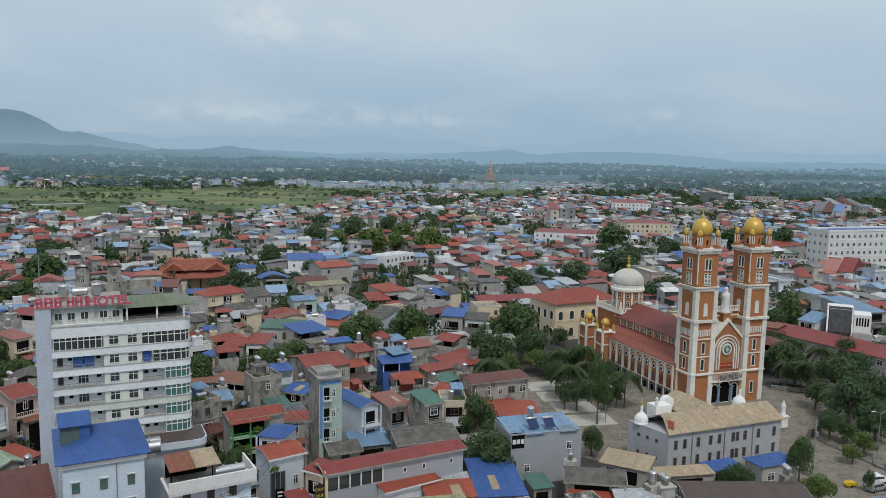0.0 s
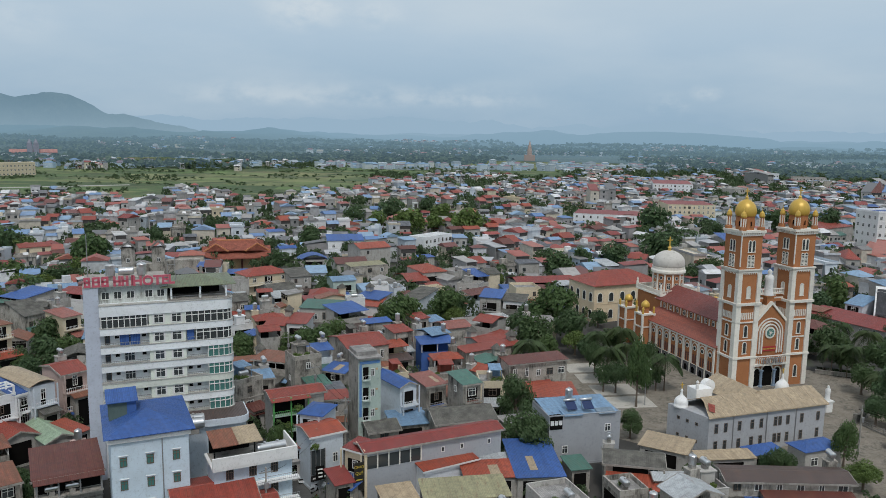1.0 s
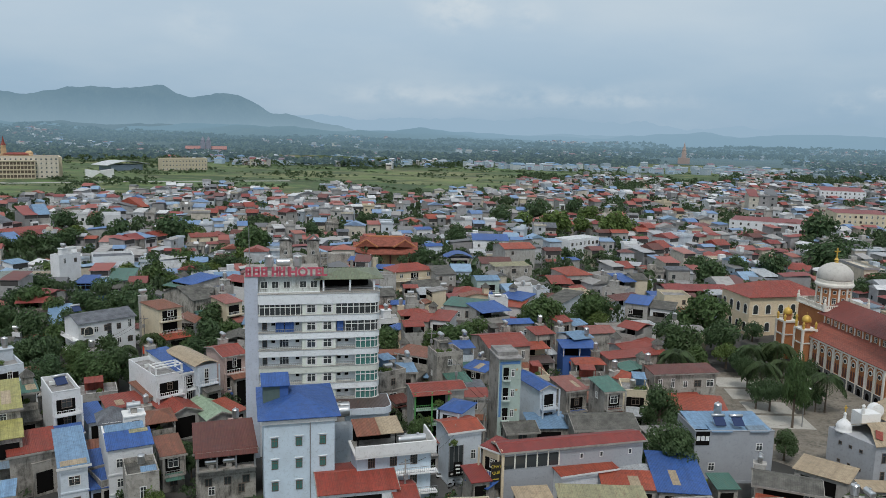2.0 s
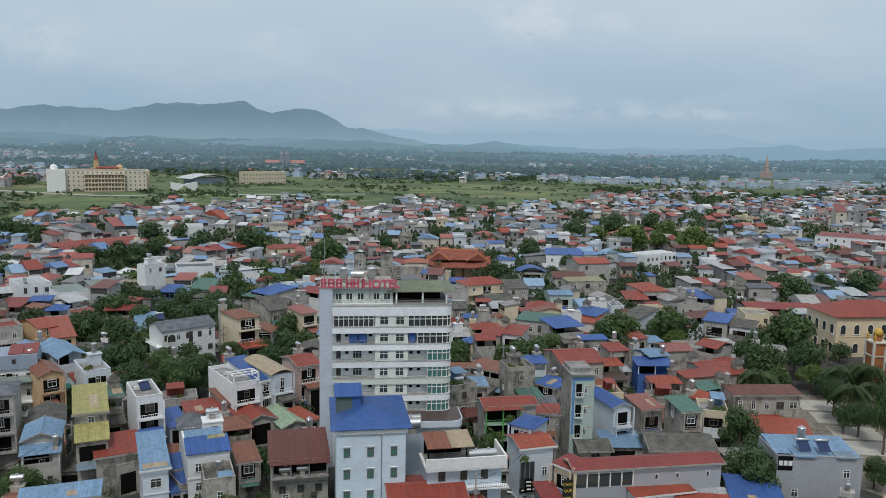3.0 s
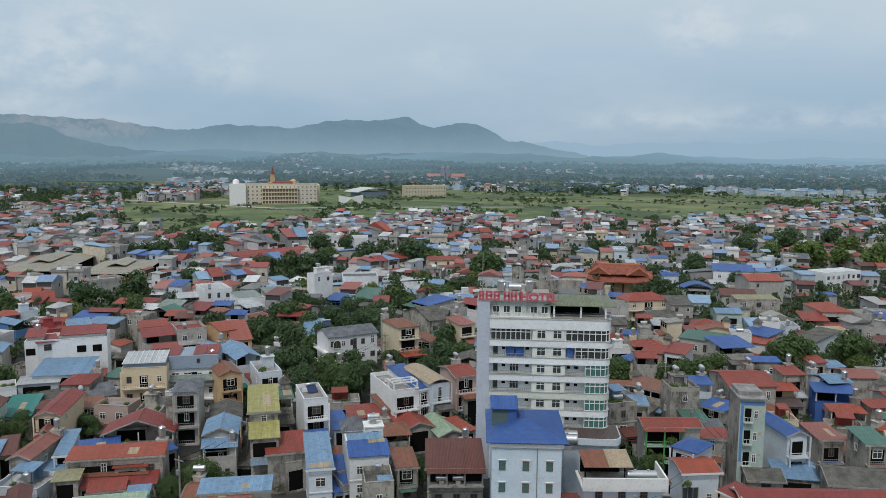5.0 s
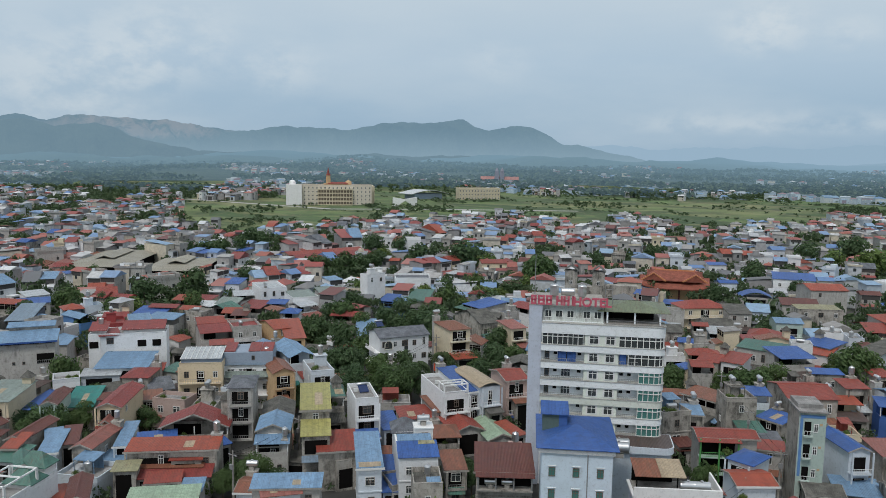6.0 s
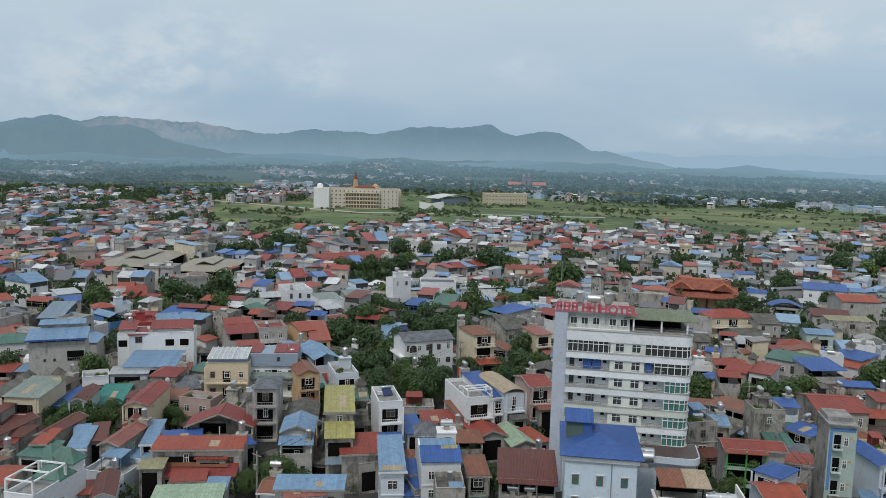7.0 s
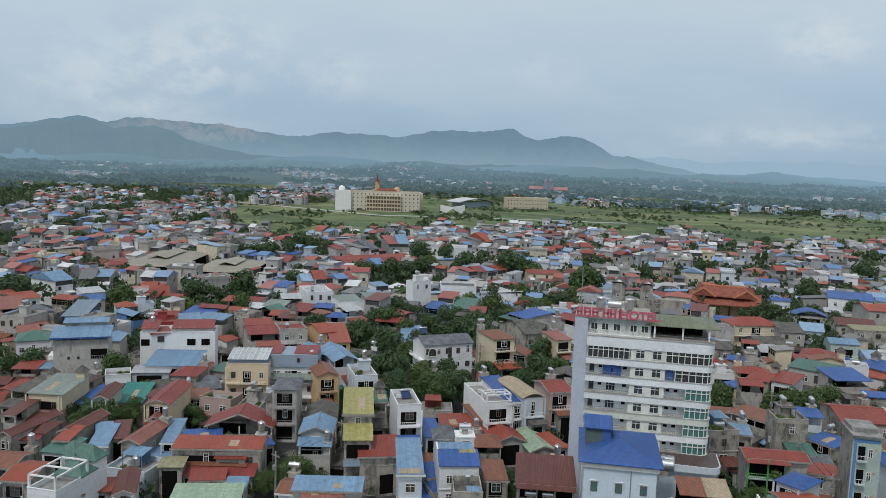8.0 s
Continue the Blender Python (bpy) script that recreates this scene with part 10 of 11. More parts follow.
part("shop_sign", Shape().box(-2.9, 0.4, -3.1, -2.92, 1.6, 2.5).mesh("shop_sign", plain("black_sign", (0.015, 0.014, 0.014), 0.4)), glass_shop_house)
part("text_bar", Shape().box(-2.6, 0.0, -3.13, -3.1, 1.95, 2.2).mesh("text_bar", FRAME), glass_shop_house)
window(glass_shop_house, 1.4, -2.8, 4.0, 0.9, 1.6, 0, 1, FRAME)
part("roof_planter", cached("plant", lambda: crown_mesh(5, LEAF["l"], leaves=90, size=0.16)), glass_shop_house, Matrix.Translation((-2.2, -3.0, 6.6)) @ Matrix.Diagonal((1.6, 1.2, 1.4, 1)), "green balcony plants")
# house with bright green balconies and climbing plants under a red roof
GREEN_RAIL = plain("bright_green_paint", (0.1, 0.34, 0.1), 0.5)
for k in range(3):
    z = 0.9 + 3.0 * k
    perch = part("balcony", Shape().box(-4.8, 1.6, -3.5, -2.254, z - 0.16, z).mesh("balcony", WALL["mint"]), green_house)
    railing(perch, -1.6, -3.42, z, 6.3, 0, GREEN_RAIL, 0.85)
    # Gallery shade painted as a black panel behind the rail.
    part("opening", Shape().box(-4.4, 1.2, -2.3, -2.2, z + 0.05, z + 2.3).mesh("opening", DARK), perch, label="black panel painted for the shade of a gallery")
    part("climbing_plant", cached("plant", lambda: crown_mesh(5, LEAF["l"], leaves=90, size=0.16)), perch, Matrix.Translation((-4.0 + 1.8 * k, -3.2, z)) @ Matrix.Diagonal((2.2, 1.2, 1.9, 1)), "green balcony plants")
for k in range(3):
    part("post", cached("ghpost", lambda: Shape().box(-0.12, 0.12, -0.12, 0.12, 0, 10.0).mesh("post", GREEN_RAIL)), green_house, pose(-4.7 + 3.1 * k, -3.4, 0))
part("lower_roof", Shape().sheet((-5.2, -4.0, 9.7), (1.9, -4.0, 9.7), (1.9, -2.3, 10.1), (-5.2, -2.3, 10.1), 0.08).mesh("lower_roof", ROOF["red"]), green_house)
window(green_house, 3.2, -2.25, 6.6, 1.2, 1.4, 0, 1)
# yellow villa: ribbed glass canopy on the roof
can = part("roof_canopy", Shape().sheet((-4.3, -6.0, 12.4), (4.3, -6.0, 12.4), (4.3, 1.5, 13.2), (-4.3, 1.5, 13.2), 0.08).mesh("roof_canopy", ROOF["silver"]), yellow_villa, label="pale ribbed canopy over the roof terrace")
for k in range(9):
    part("rib", cached("yrib", lambda: Shape().sheet((-0.06, -6.1, 12.55), (0.06, -6.1, 12.55), (0.06, 1.6, 13.35), (-0.06, 1.6, 13.35), 0.14).mesh("rib", FRAME)), can, pose(-4.2 + k * 1.05, 0, 0))
part("canopy_wall", Shape().box(-4.2, 4.2, -5.6, 1.2, 11.3, 12.4).mesh("canopy_wall", WALL["bluegrey"]), can)
# long white house: red sheets and wide openings
for x0, x1 in ((-8.8, -4.6), (-1.5, 8.6)):
    part("roof_sheet", Shape().sheet((x0, -3.6, 13.2), (x1, -3.6, 13.2), (x1, 2.5, 14.2), (x0, 2.5, 14.2), 0.1).mesh("roof_sheet", ROOF["crimson"]), long_white_house, label="red roof sheet on the terrace")
    part("roof_wall", Shape().box(x0 + 0.4, x1 - 0.4, -3.0, 2.0, 11.6, 13.3).mesh("roof_wall", WHITE), long_white_house)
for k in (-7.6, 3.2, 6.6):
    # Unlit space behind the wall, painted as wide black panels.
    part("opening", Shape().box(k - 1.0, k + 1.0, -3.96, -3.88, 9.0, 10.6).mesh("opening", DARK), long_white_house, label="wide black panel painted for shade in an unglazed hole")
for ob, px, py, pz, tt in ((grey_block, -2.0, -2.2, 9.4, 17), (grey_block, 1.0, -2.4, 9.4, 17), (narrow_house, 0.3, 1.5, 12.1, 58), (white_villa, -4.5, 2.2, 12.0, 59)):
    solar_heater(*local_place(ob, px, py, pz), tt)
water_tank(*local_place(grey_block, -1.0, 1.0, 9.7), 17, 1.1, True)
# white villa: side balconies, a tall stair window and an arched window
VILLA_W, VILLA_D = 13.1, 8.6
for z in (3.4, 6.8):
    perch = part("balcony", Shape().box(-VILLA_W / 2 - 1.4, -VILLA_W / 2 - 0.004, -VILLA_D / 2, VILLA_D / 2 - 1, z - 0.2, z).mesh("balcony", WHITE), white_villa)
    railing(perch, -VILLA_W / 2 - 1.3, -0.5, z, VILLA_D - 1.2, 90, WHITE)
part("stair_window", Shape().box(-0.1, 0.9, -VILLA_D / 2 - 0.05, -VILLA_D / 2 + 0.05, 5.0, 9.6).mesh("stair_window", GLASS), white_villa, label="tall dark stair window")
arch_window(white_villa, -VILLA_W / 2 + 2.2, -VILLA_D / 2, 7.6, 1.9, 1.9, 0, GLASS, 0.16)
# roofs of the near row: a cabin with a tank, a dark pyramid roof and air-conditioning boxes
for ob in (terrace_house, narrow_house):
    part("air_conditioner", cached("acbox", lambda: Shape().box(-0.45, 0.45, -0.18, 0.18, 0, 0.65).mesh("air_conditioner", FRAME)), ob, pose(-1.0, 1.5, 9.7 if ob is terrace_house else 12.2))
# yellow-roofed house: a second yellow roof lower down in front, a cream rear gable
step_wall = part("lower_block", Shape().box(-2.3, 2.3, -10.6, -5.754, 0, 9.0).mesh("lower_block", WALL["stain"]), yellow_roof_house)
part("lower_roof", Shape().sheet((-2.6, -11.0, 9.1), (2.6, -11.0, 9.1), (2.6, -5.8, 10.3), (-2.6, -5.8, 10.3), 0.1).mesh("lower_roof", ROOF["yellow"]), step_wall, label="mustard roof sheet")
# Shade under the lower roof, painted as a black panel.
part("opening", Shape().box(-1.9, 1.9, -10.64, -10.55, 5.8, 8.2).mesh("opening", DARK), step_wall)
part("awning", Shape().sheet((-2.4, -12.2, 5.0), (2.4, -12.2, 5.0), (2.4, -10.65, 5.6), (-2.4, -10.65, 5.6), 0.06).mesh("awning", ROOF["bluegrey"]), step_wall)
# flags seen over the roofs
flag = thing("flagpole", pose(-98.5, 141, 0, 0, 0, 40), "plain red flag on a pole above the trees", "flag")
part("pole", Shape().turned([(0.05, 0), (0.03, 10)], 0, 0, 8).mesh("pole", RAIL), flag)
part("cloth", Shape().add([(0, 0, 8.2), (1.2, 0.3, 7.2), (1.3, 0.35, 8.3), (0.1, 0, 9.8)], [(0, 1, 2, 3)]).mesh("cloth", plain("flag_red", (0.55, 0.06, 0.02), 0.7)), flag)


# trees among the houses
tree(-62.4, 90.0, 4.2, 7.6, "l")
tree(-65.6, 105.4, 3.4, 7.0, "d")
tree(-33.2, 124.6, 5.0, 8.6, "r")
tree(-19.6, 110.6, 3.6, 4.6, "r")
tree(-56.6, 177.8, 8.4, 8.8, "r")
tree(-39.5, 187.6, 8.6, 9.0, "r")
tree(-46.4, 184.4, 6.8, 7.2, "r")
tree(-21.5, 206.8, 13.8, 14.5, "r")
tree(-9.3, 224.1, 11.9, 12.5, "r")
tree(-13.3, 223.7, 8.0, 8.3, "r")
tree(-34.6, 212.8, 6.1, 6.4, "d")
tree(7.4, 146.7, 8.8, 10.5, "d")
tree(8.3, 129.0, 10.6, 11.0, "d")
tree(3.8, 129.8, 4.1, 4.3, "d")
tree(21.3, 217.1, 15.8, 16.6, "r")
tree(14.3, 194.4, 12.2, 12.8, "d")
tree(24.1, 205.3, 11.0, 11.6, "d")
tree(24.7, 196.8, 8.0, 7.2, "l")
tree(11.7, 176.2, 8.0, 12.0, "p")
tree(27.4, 180.0, 6.1, 8.9, "d")
tree(29.4, 174.4, 7.8, 11.6, "p")
tree(35.2, 191.4, 7.9, 11.8, "p")
tree(30.3, 167.8, 5.5, 8.1, "d")
tree(33.2, 159.4, 6.1, 17.0, "t")
tree(41.5, 170.7, 7.2, 10.8, "p")
tree(39.6, 170.4, 4.5, 6.6, "d")
tree(28.8, 142.2, 5.6, 5.9, "d")
tree(88.8, 199.1, 10.4, 11.0, "d")
tree(96.0, 221.5, 7.7, 8.1, "d")
tree(88.8, 185.0, 6.9, 10.3, "p")
tree(99.2, 199.7, 6.8, 10.3, "p")
tree(95.0, 182.0, 10.5, 11.0, "d")
tree(85.8, 159.0, 11.1, 11.6, "d")
tree(97.5, 171.7, 10.1, 10.7, "d")
tree(78.8, 152.6, 6.7, 7.0, "d")
tree(88.0, 152.5, 8.0, 8.4, "d")
tree(62.9, 130.8, 5.1, 10.1, "t")
tree(73.8, 128.6, 2.5, 4.4, "c")
tree(109.1, 205.6, 8.9, 9.3, "d")
tree(96.7, 210.4, 6.4, 9.7, "p")
tree(81.9, 145.3, 5.5, 4.9, "l")
tree(62.5, 122.8, 6.4, 5.7, "l")
tree(2.0, 161.8, 6.2, 6.5, "d")
tree(-34.3, 131.8, 4.8, 5.1, "r")
tree(35.3, 121.9, 3.7, 5.6, "p")
tree(38.1, 121.5, 4.8, 5.0, "d")
tree(50.7, 125.4, 6.0, 6.3, "d")
tree(48.2, 126.8, 4.0, 4.2, "d")
tree(77.9, 340.9, 21.9, 17.8, "d")
tree(96.1, 378.1, 16.3, 13.3, "d")
tree(80.5, 395.9, 14.1, 11.4, "d")
tree(89.1, 409.8, 21.9, 23.0, "d")
tree(-146.1, 283.0, 16.7, 17.5, "r")
tree(-78.2, 352.0, 12.6, 13.2, "d")
tree(-149.5, 349.2, 11.6, 12.2, "d")
tree(-159.1, 410.5, 10.7, 11.3, "r")
tree(-136.9, 389.4, 10.8, 11.3, "d")
tree(29.9, 288.3, 14.0, 14.7, "d")
tree(26.6, 311.5, 10.9, 11.5, "d")
tree(40.4, 312.9, 11.0, 11.6, "d")
tree(53.5, 317.2, 14.1, 14.8, "d")
tree(65.4, 358.0, 8.9, 7.3, "d")
tree(194.1, 446.6, 16.9, 17.8, "d")
tree(113.3, 252.5, 12.1, 12.8, "r")
tree(105.7, 245.0, 9.4, 9.9, "d")
tree(122.8, 223.1, 5.7, 8.5, "p")
tree(126.5, 240.0, 9.5, 10.0, "d")
tree(-27.0, 260.0, 8.1, 8.5, "d")
tree(-6.9, 228.5, 9.1, 9.6, "d")
tree(-57.1, 335.8, 8.9, 9.4, "d")
tree(-58.1, 423.3, 14.9, 13.4, "l")
tree(-7.1, 402.5, 21.0, 18.9, "l")
tree(-35.9, 397.9, 20.8, 18.8, "l")
tree(-20.5, 438.1, 19.1, 17.2, "l")
tree(-25.5, 417.4, 14.6, 13.1, "l")
tree(-70.7, 434.5, 15.3, 16.1, "d")
tree(-54.0, 453.2, 17.8, 18.7, "d")
tree(-32.5, 473.9, 16.5, 17.3, "d")
tree(-51.4, 248.6, 7.8, 8.2, "d")
tree(-44.2, 239.4, 5.4, 5.7, "d")
tree(-7.5, 221.7, 7.9, 7.1, "l")
tree(14.5, 221.1, 9.8, 10.3, "d")
tree(84.8, 292.4, 12.0, 12.6, "d")
tree(75.2, 280.0, 10.2, 10.7, "d")
tree(169.6, 421.3, 15.8, 16.6, "d")
tree(165.6, 443.9, 16.5, 17.3, "d")
tree(122.9, 412.3, 11.2, 11.8, "d")
tree(34.7, 225.9, 6.1, 6.4, "d")
tree(34.2, 176.5, 3.0, 3.7, "l")
tree(14.3, 126.7, 1.9, 1.9, "y")
tree(6.3, 162.3, 3.7, 3.9, "d")
tree(-142.3, 255.0, 10.2, 10.8, "d")
tree(-144.9, 274.2, 10.9, 9.8, "l")
tree(-126.1, 142.7, 10.6, 11.1, "d")
tree(-132.1, 156.7, 9.5, 10.0, "r")
tree(-112.9, 129.9, 9.6, 10.1, "d")
tree(-113.1, 138.5, 9.6, 10.1, "r")
tree(-104.8, 134.4, 10.7, 11.3, "r")
tree(-103.8, 139.5, 9.4, 9.9, "d")
tree(-152.3, 179.7, 9.4, 8.8, "r")
tree(-150.6, 158.1, 11.6, 12.2, "d")
tree(-128.6, 139.4, 8.5, 8.9, "d")
tree(-144.7, 155.4, 7.6, 7.9, "d")
tree(-140.7, 198.8, 12.0, 11.0, "d")
tree(-138.2, 188.2, 10.4, 10.0, "d")
tree(-148.6, 220.6, 11.7, 12.3, "r")
tree(-132.9, 188.1, 10.2, 10.7, "d")
tree(-97.5, 165.5, 9.6, 10.1, "d")
tree(-103.9, 166.5, 7.4, 7.7, "d")
tree(-98.7, 177.6, 7.3, 7.6, "r")
tree(-119.0, 149.5, 6.0, 9.0, "p")
tree(-104.4, 136.8, 4.1, 4.1, "y")
tree(-149.3, 290.9, 16.0, 16.8, "r")
tree(-248.0, 141.7, 11.3, 11.8, "r")
tree(-166.8, 93.7, 10.3, 10.8, "r")
tree(-95.8, 85.2, 7.4, 7.8, "r")
tree(-113.7, 98.6, 5.8, 6.1, "d")
tree(-221.4, 140.9, 10.4, 10.9, "r")
tree(-224.8, 150.4, 10.7, 9.6, "l")
tree(-244.3, 152.2, 7.6, 8.0, "d")
tree(-247.6, 218.3, 10.1, 10.6, "d")
tree(-241.0, 165.9, 11.5, 12.1, "d")
tree(-232.2, 180.3, 14.2, 14.9, "d")
tree(-209.3, 161.4, 10.5, 11.0, "r")
tree(-279.2, 121.1, 12.8, 13.4, "d")
tree(-70.4, 102.3, 4.2, 4.2, "y")
tree(-70.5, 110.9, 4.4, 4.6, "d")
tree(-149.7, 227.9, 6.3, 9.4, "p")
tree(-146.1, 243.6, 6.1, 9.2, "p")
tree(-119.3, 118.6, 4.6, 4.8, "d")
tree(-113.8, 138.1, 5.7, 5.1, "l")
tree(-144.1, 77.9, 8.9, 9.3, "r")
tree(-152.9, 79.0, 6.2, 6.5, "d")
tree(-162.1, 74.2, 5.6, 5.9, "d")
tree(-142.8, 81.9, 6.0, 6.3, "r")
tree(-133.4, 91.2, 5.9, 6.2, "r")
tree(-154.3, 75.1, 6.2, 6.5, "d")
tree(-187.6, 84.8, 9.2, 9.6, "d")
tree(-195.0, 82.8, 7.5, 7.9, "d")
tree(-110.4, 161.9, 5.4, 8.0, "p")
tree(-109.1, 149.3, 5.8, 8.7, "p")
tree(-107.1, 162.3, 7.0, 7.3, "d")
tree(-167.1, 183.1, 9.8, 10.3, "d")
tree(-228.8, 257.3, 12.9, 13.5, "d")
tree(-223.9, 263.1, 12.9, 13.6, "d")
tree(-227.1, 278.9, 12.2, 12.8, "d")
tree(-234.5, 252.5, 10.6, 11.1, "d")
tree(-252.1, 263.7, 9.9, 10.4, "d")
tree(-235.5, 293.4, 12.8, 11.5, "l")
tree(-215.6, 293.9, 14.3, 15.0, "d")
tree(-314.4, 293.0, 14.6, 15.3, "d")
tree(-328.6, 293.5, 14.9, 15.7, "d")
tree(-299.4, 287.1, 12.7, 13.3, "d")
tree(-326.6, 260.7, 11.3, 11.9, "d")
tree(-316.6, 263.6, 12.6, 13.2, "d")
tree(-311.5, 270.6, 12.6, 13.2, "d")
tree(-331.6, 253.8, 11.3, 11.9, "d")
tree(-265.7, 321.1, 14.1, 14.8, "d")
tree(-243.0, 316.4, 13.5, 14.2, "d")
tree(-252.3, 335.8, 14.6, 15.3, "d")
tree(-189.1, 296.4, 18.4, 19.3, "d")
tree(-192.3, 316.6, 12.9, 11.6, "l")
tree(-143.4, 245.2, 10.0, 9.0, "l")
tree(-144.3, 235.0, 12.1, 10.9, "l")
tree(-165.9, 245.2, 10.4, 10.9, "d")
tree(-156.1, 249.8, 11.6, 12.2, "r")
tree(-140.7, 234.9, 9.6, 10.1, "d")
tree(-175.5, 164.1, 6.4, 6.7, "d")
tree(-168.1, 233.6, 10.1, 9.1, "l")
tree(-177.1, 202.6, 9.5, 9.9, "d")
tree(-190.8, 224.6, 10.3, 9.3, "l")
tree(-141.0, 111.2, 5.7, 5.1, "l")
tree(-135.1, 116.2, 3.5, 3.2, "l")
tree(-298.3, 182.0, 9.2, 9.6, "r")
tree(-277.2, 175.2, 8.6, 9.0, "d")
tree(-212.7, 125.9, 8.7, 9.2, "d")
tree(-122.6, 123.6, 4.7, 5.0, "d")
tree(-173.3, 111.8, 5.5, 5.8, "d")
tree(-149.0, 107.8, 3.3, 3.5, "r")
tree(-139.2, 130.5, 3.4, 3.6, "d")
tree(-100.5, 78.2, 4.8, 4.3, "l")
tree(-423.0, 217.3, 14.0, 12.0, "d")
tree(-482.0, 262.6, 17.0, 13.0, "d")
tree(-505.3, 252.2, 15.0, 13.0, "d")
tree(27.7, 168.3, 5.0, 7.3, "d")
tree(27.6, 191.4, 6.9, 7.3, "d")
tree(37.0, 167.9, 3.9, 5.7, "d")
tree(34.9, 197.0, 8.0, 8.4, "d")
tree(16.8, 189.0, 7.7, 8.0, "r")
tree(10.6, 207.5, 9.2, 9.7, "d")
tree(85.1, 172.1, 7.4, 7.8, "d")
tree(88.5, 189.9, 6.7, 7.1, "d")
tree(106.6, 195.0, 8.5, 8.9, "d")
tree(117.7, 204.8, 9.0, 9.5, "r")
tree(84.2, 200.0, 5.6, 5.8, "d")
tree(89.8, 158.4, 8.2, 8.7, "d")
tree(81.6, 151.1, 4.5, 4.7, "r")
tree(35.0, 182.2, 6.5, 9.8, "p")
tree(41.9, 188.5, 5.0, 7.3, "d")
tree(29.6, 191.2, 6.8, 10.2, "p")
tree(85.9, 166.3, 5.8, 8.7, "p")
tree(84.9, 187.0, 6.3, 9.5, "p")
tree(77.4, 140.8, 4.4, 4.0, "l")
tree(87.3, 184.2, 4.6, 6.9, "p")
tree(-135.0, 139.9, 8.7, 9.1, "d")
tree(-142.0, 158.2, 11.3, 11.9, "d")
tree(-141.4, 172.1, 7.9, 8.3, "d")
tree(-115.8, 127.5, 7.8, 8.2, "d")
tree(-108.7, 129.0, 7.6, 8.0, "d")
tree(-115.3, 151.8, 7.7, 8.1, "d")
tree(-101.9, 143.0, 7.1, 7.5, "d")
tree(-124.9, 179.9, 7.8, 8.2, "d")
tree(-162.7, 183.5, 10.8, 11.4, "r")
tree(-154.0, 192.8, 9.0, 8.6, "d")
tree(-155.4, 206.4, 10.6, 9.6, "d")
tree(-139.0, 179.5, 10.0, 9.4, "d")
tree(-134.8, 193.7, 10.5, 9.8, "d")
tree(-141.6, 220.0, 9.2, 8.3, "l")
tree(-106.6, 183.4, 9.4, 9.9, "d")
tree(-98.0, 161.2, 6.8, 7.1, "d")
tree(-145.2, 136.0, 4.5, 4.7, "d")
tree(-98.1, 80.9, 5.4, 5.6, "r")
tree(-100.9, 85.7, 4.9, 5.2, "d")
tree(-92.6, 87.2, 4.8, 5.0, "d")
tree(-137.2, 113.0, 4.0, 3.6, "l")
tree(-155.8, 94.1, 5.7, 6.0, "r")
tree(-167.4, 79.0, 5.0, 5.2, "d")
tree(-146.0, 74.2, 6.0, 6.2, "r")
tree(-145.8, 86.1, 6.1, 6.4, "r")
tree(-169.3, 71.7, 5.0, 5.2, "d")
tree(-80.1, 300.5, 8.7, 9.2, "d")
tree(-77.7, 350.4, 12.5, 13.1, "d")
tree(-37.0, 195.6, 8.9, 9.3, "r")
tree(-43.3, 188.9, 7.8, 8.2, "r")
tree(-58.7, 186.0, 7.0, 7.3, "d")
tree(-35.8, 208.0, 7.1, 7.5, "d")
tree(-57.8, 210.1, 5.8, 6.1, "d")
tree(-65.9, 219.0, 6.1, 6.4, "r")

# ---------------------------------------------------------------- fill of the town
def free(x, y, r, slack=0.8):
    for bx, by, br in BUILT:
        if (bx - x) ** 2 + (by - y) ** 2 < ((br + r) * slack) ** 2:
            return False
    return True


def in_yard(x, y):
    return 10 < x < 130 and 116 < y < 200 or (-6 < x < 60 and 150 < y < 215 and x > 20)


fill = random.Random(29)
ROOF_PICK = ["red"] * 4 + ["crimson"] * 4 + ["orange"] * 3 + ["blue"] * 3 + ["sky"] * 2 + ["moss"] * 6 + ["grey"] * 3 + ["silver"] * 2 + ["maroon"] * 4 + ["bluegrey"] * 2 + ["rust"] * 4 + ["brown"] * 3 + ["green", "salmon", "slate"]
WALL_PICK = ["grey"] * 5 + ["stain"] * 7 + ["white"] * 3 + ["pale"] * 3 + ["cream"] * 4 + ["pink", "yellow"]
made = 0
for _ in range(9000):
    if made >= 205:
        break
    a, r = radians(fill.uniform(-33, 70)), math.sqrt(fill.uniform(86 ** 2, 255 ** 2))
    x, y = -math.sin(a) * r, math.cos(a) * r
    w, d = fill.uniform(3.5, 8), fill.uniform(4, 9)
    if in_yard(x, y) or r < 120 and x < -20 or not free(x, y, math.hypot(w, d) / 2, 0.7):
        continue
    if any((tx - x) ** 2 + (ty - y) ** 2 < (tw * 0.7 + 2.5) ** 2 for tx, ty, tw in TREES):
        continue
    kind = fill.choice(("sh", "sh", "gx", "gx", "gy", "fl", "fl", "hip"))
    roof = "grey" if kind == "fl" else fill.choice(ROOF_PICK)
    h = fill.choice((3.4, 4.0, 4.6, 6.0)) if r < 220 else fill.choice((4.5, 6.5, 7.0, 8.5))
    house(x, y, 25 + fill.gauss(0, 7) + fill.choice((0, 0, 0, -90)), w, d, h, kind, roof, fill.choice(WALL_PICK), "n" if h < 4.2 else "-")
    made += 1
# small trees and bushes in the gaps
made = 0
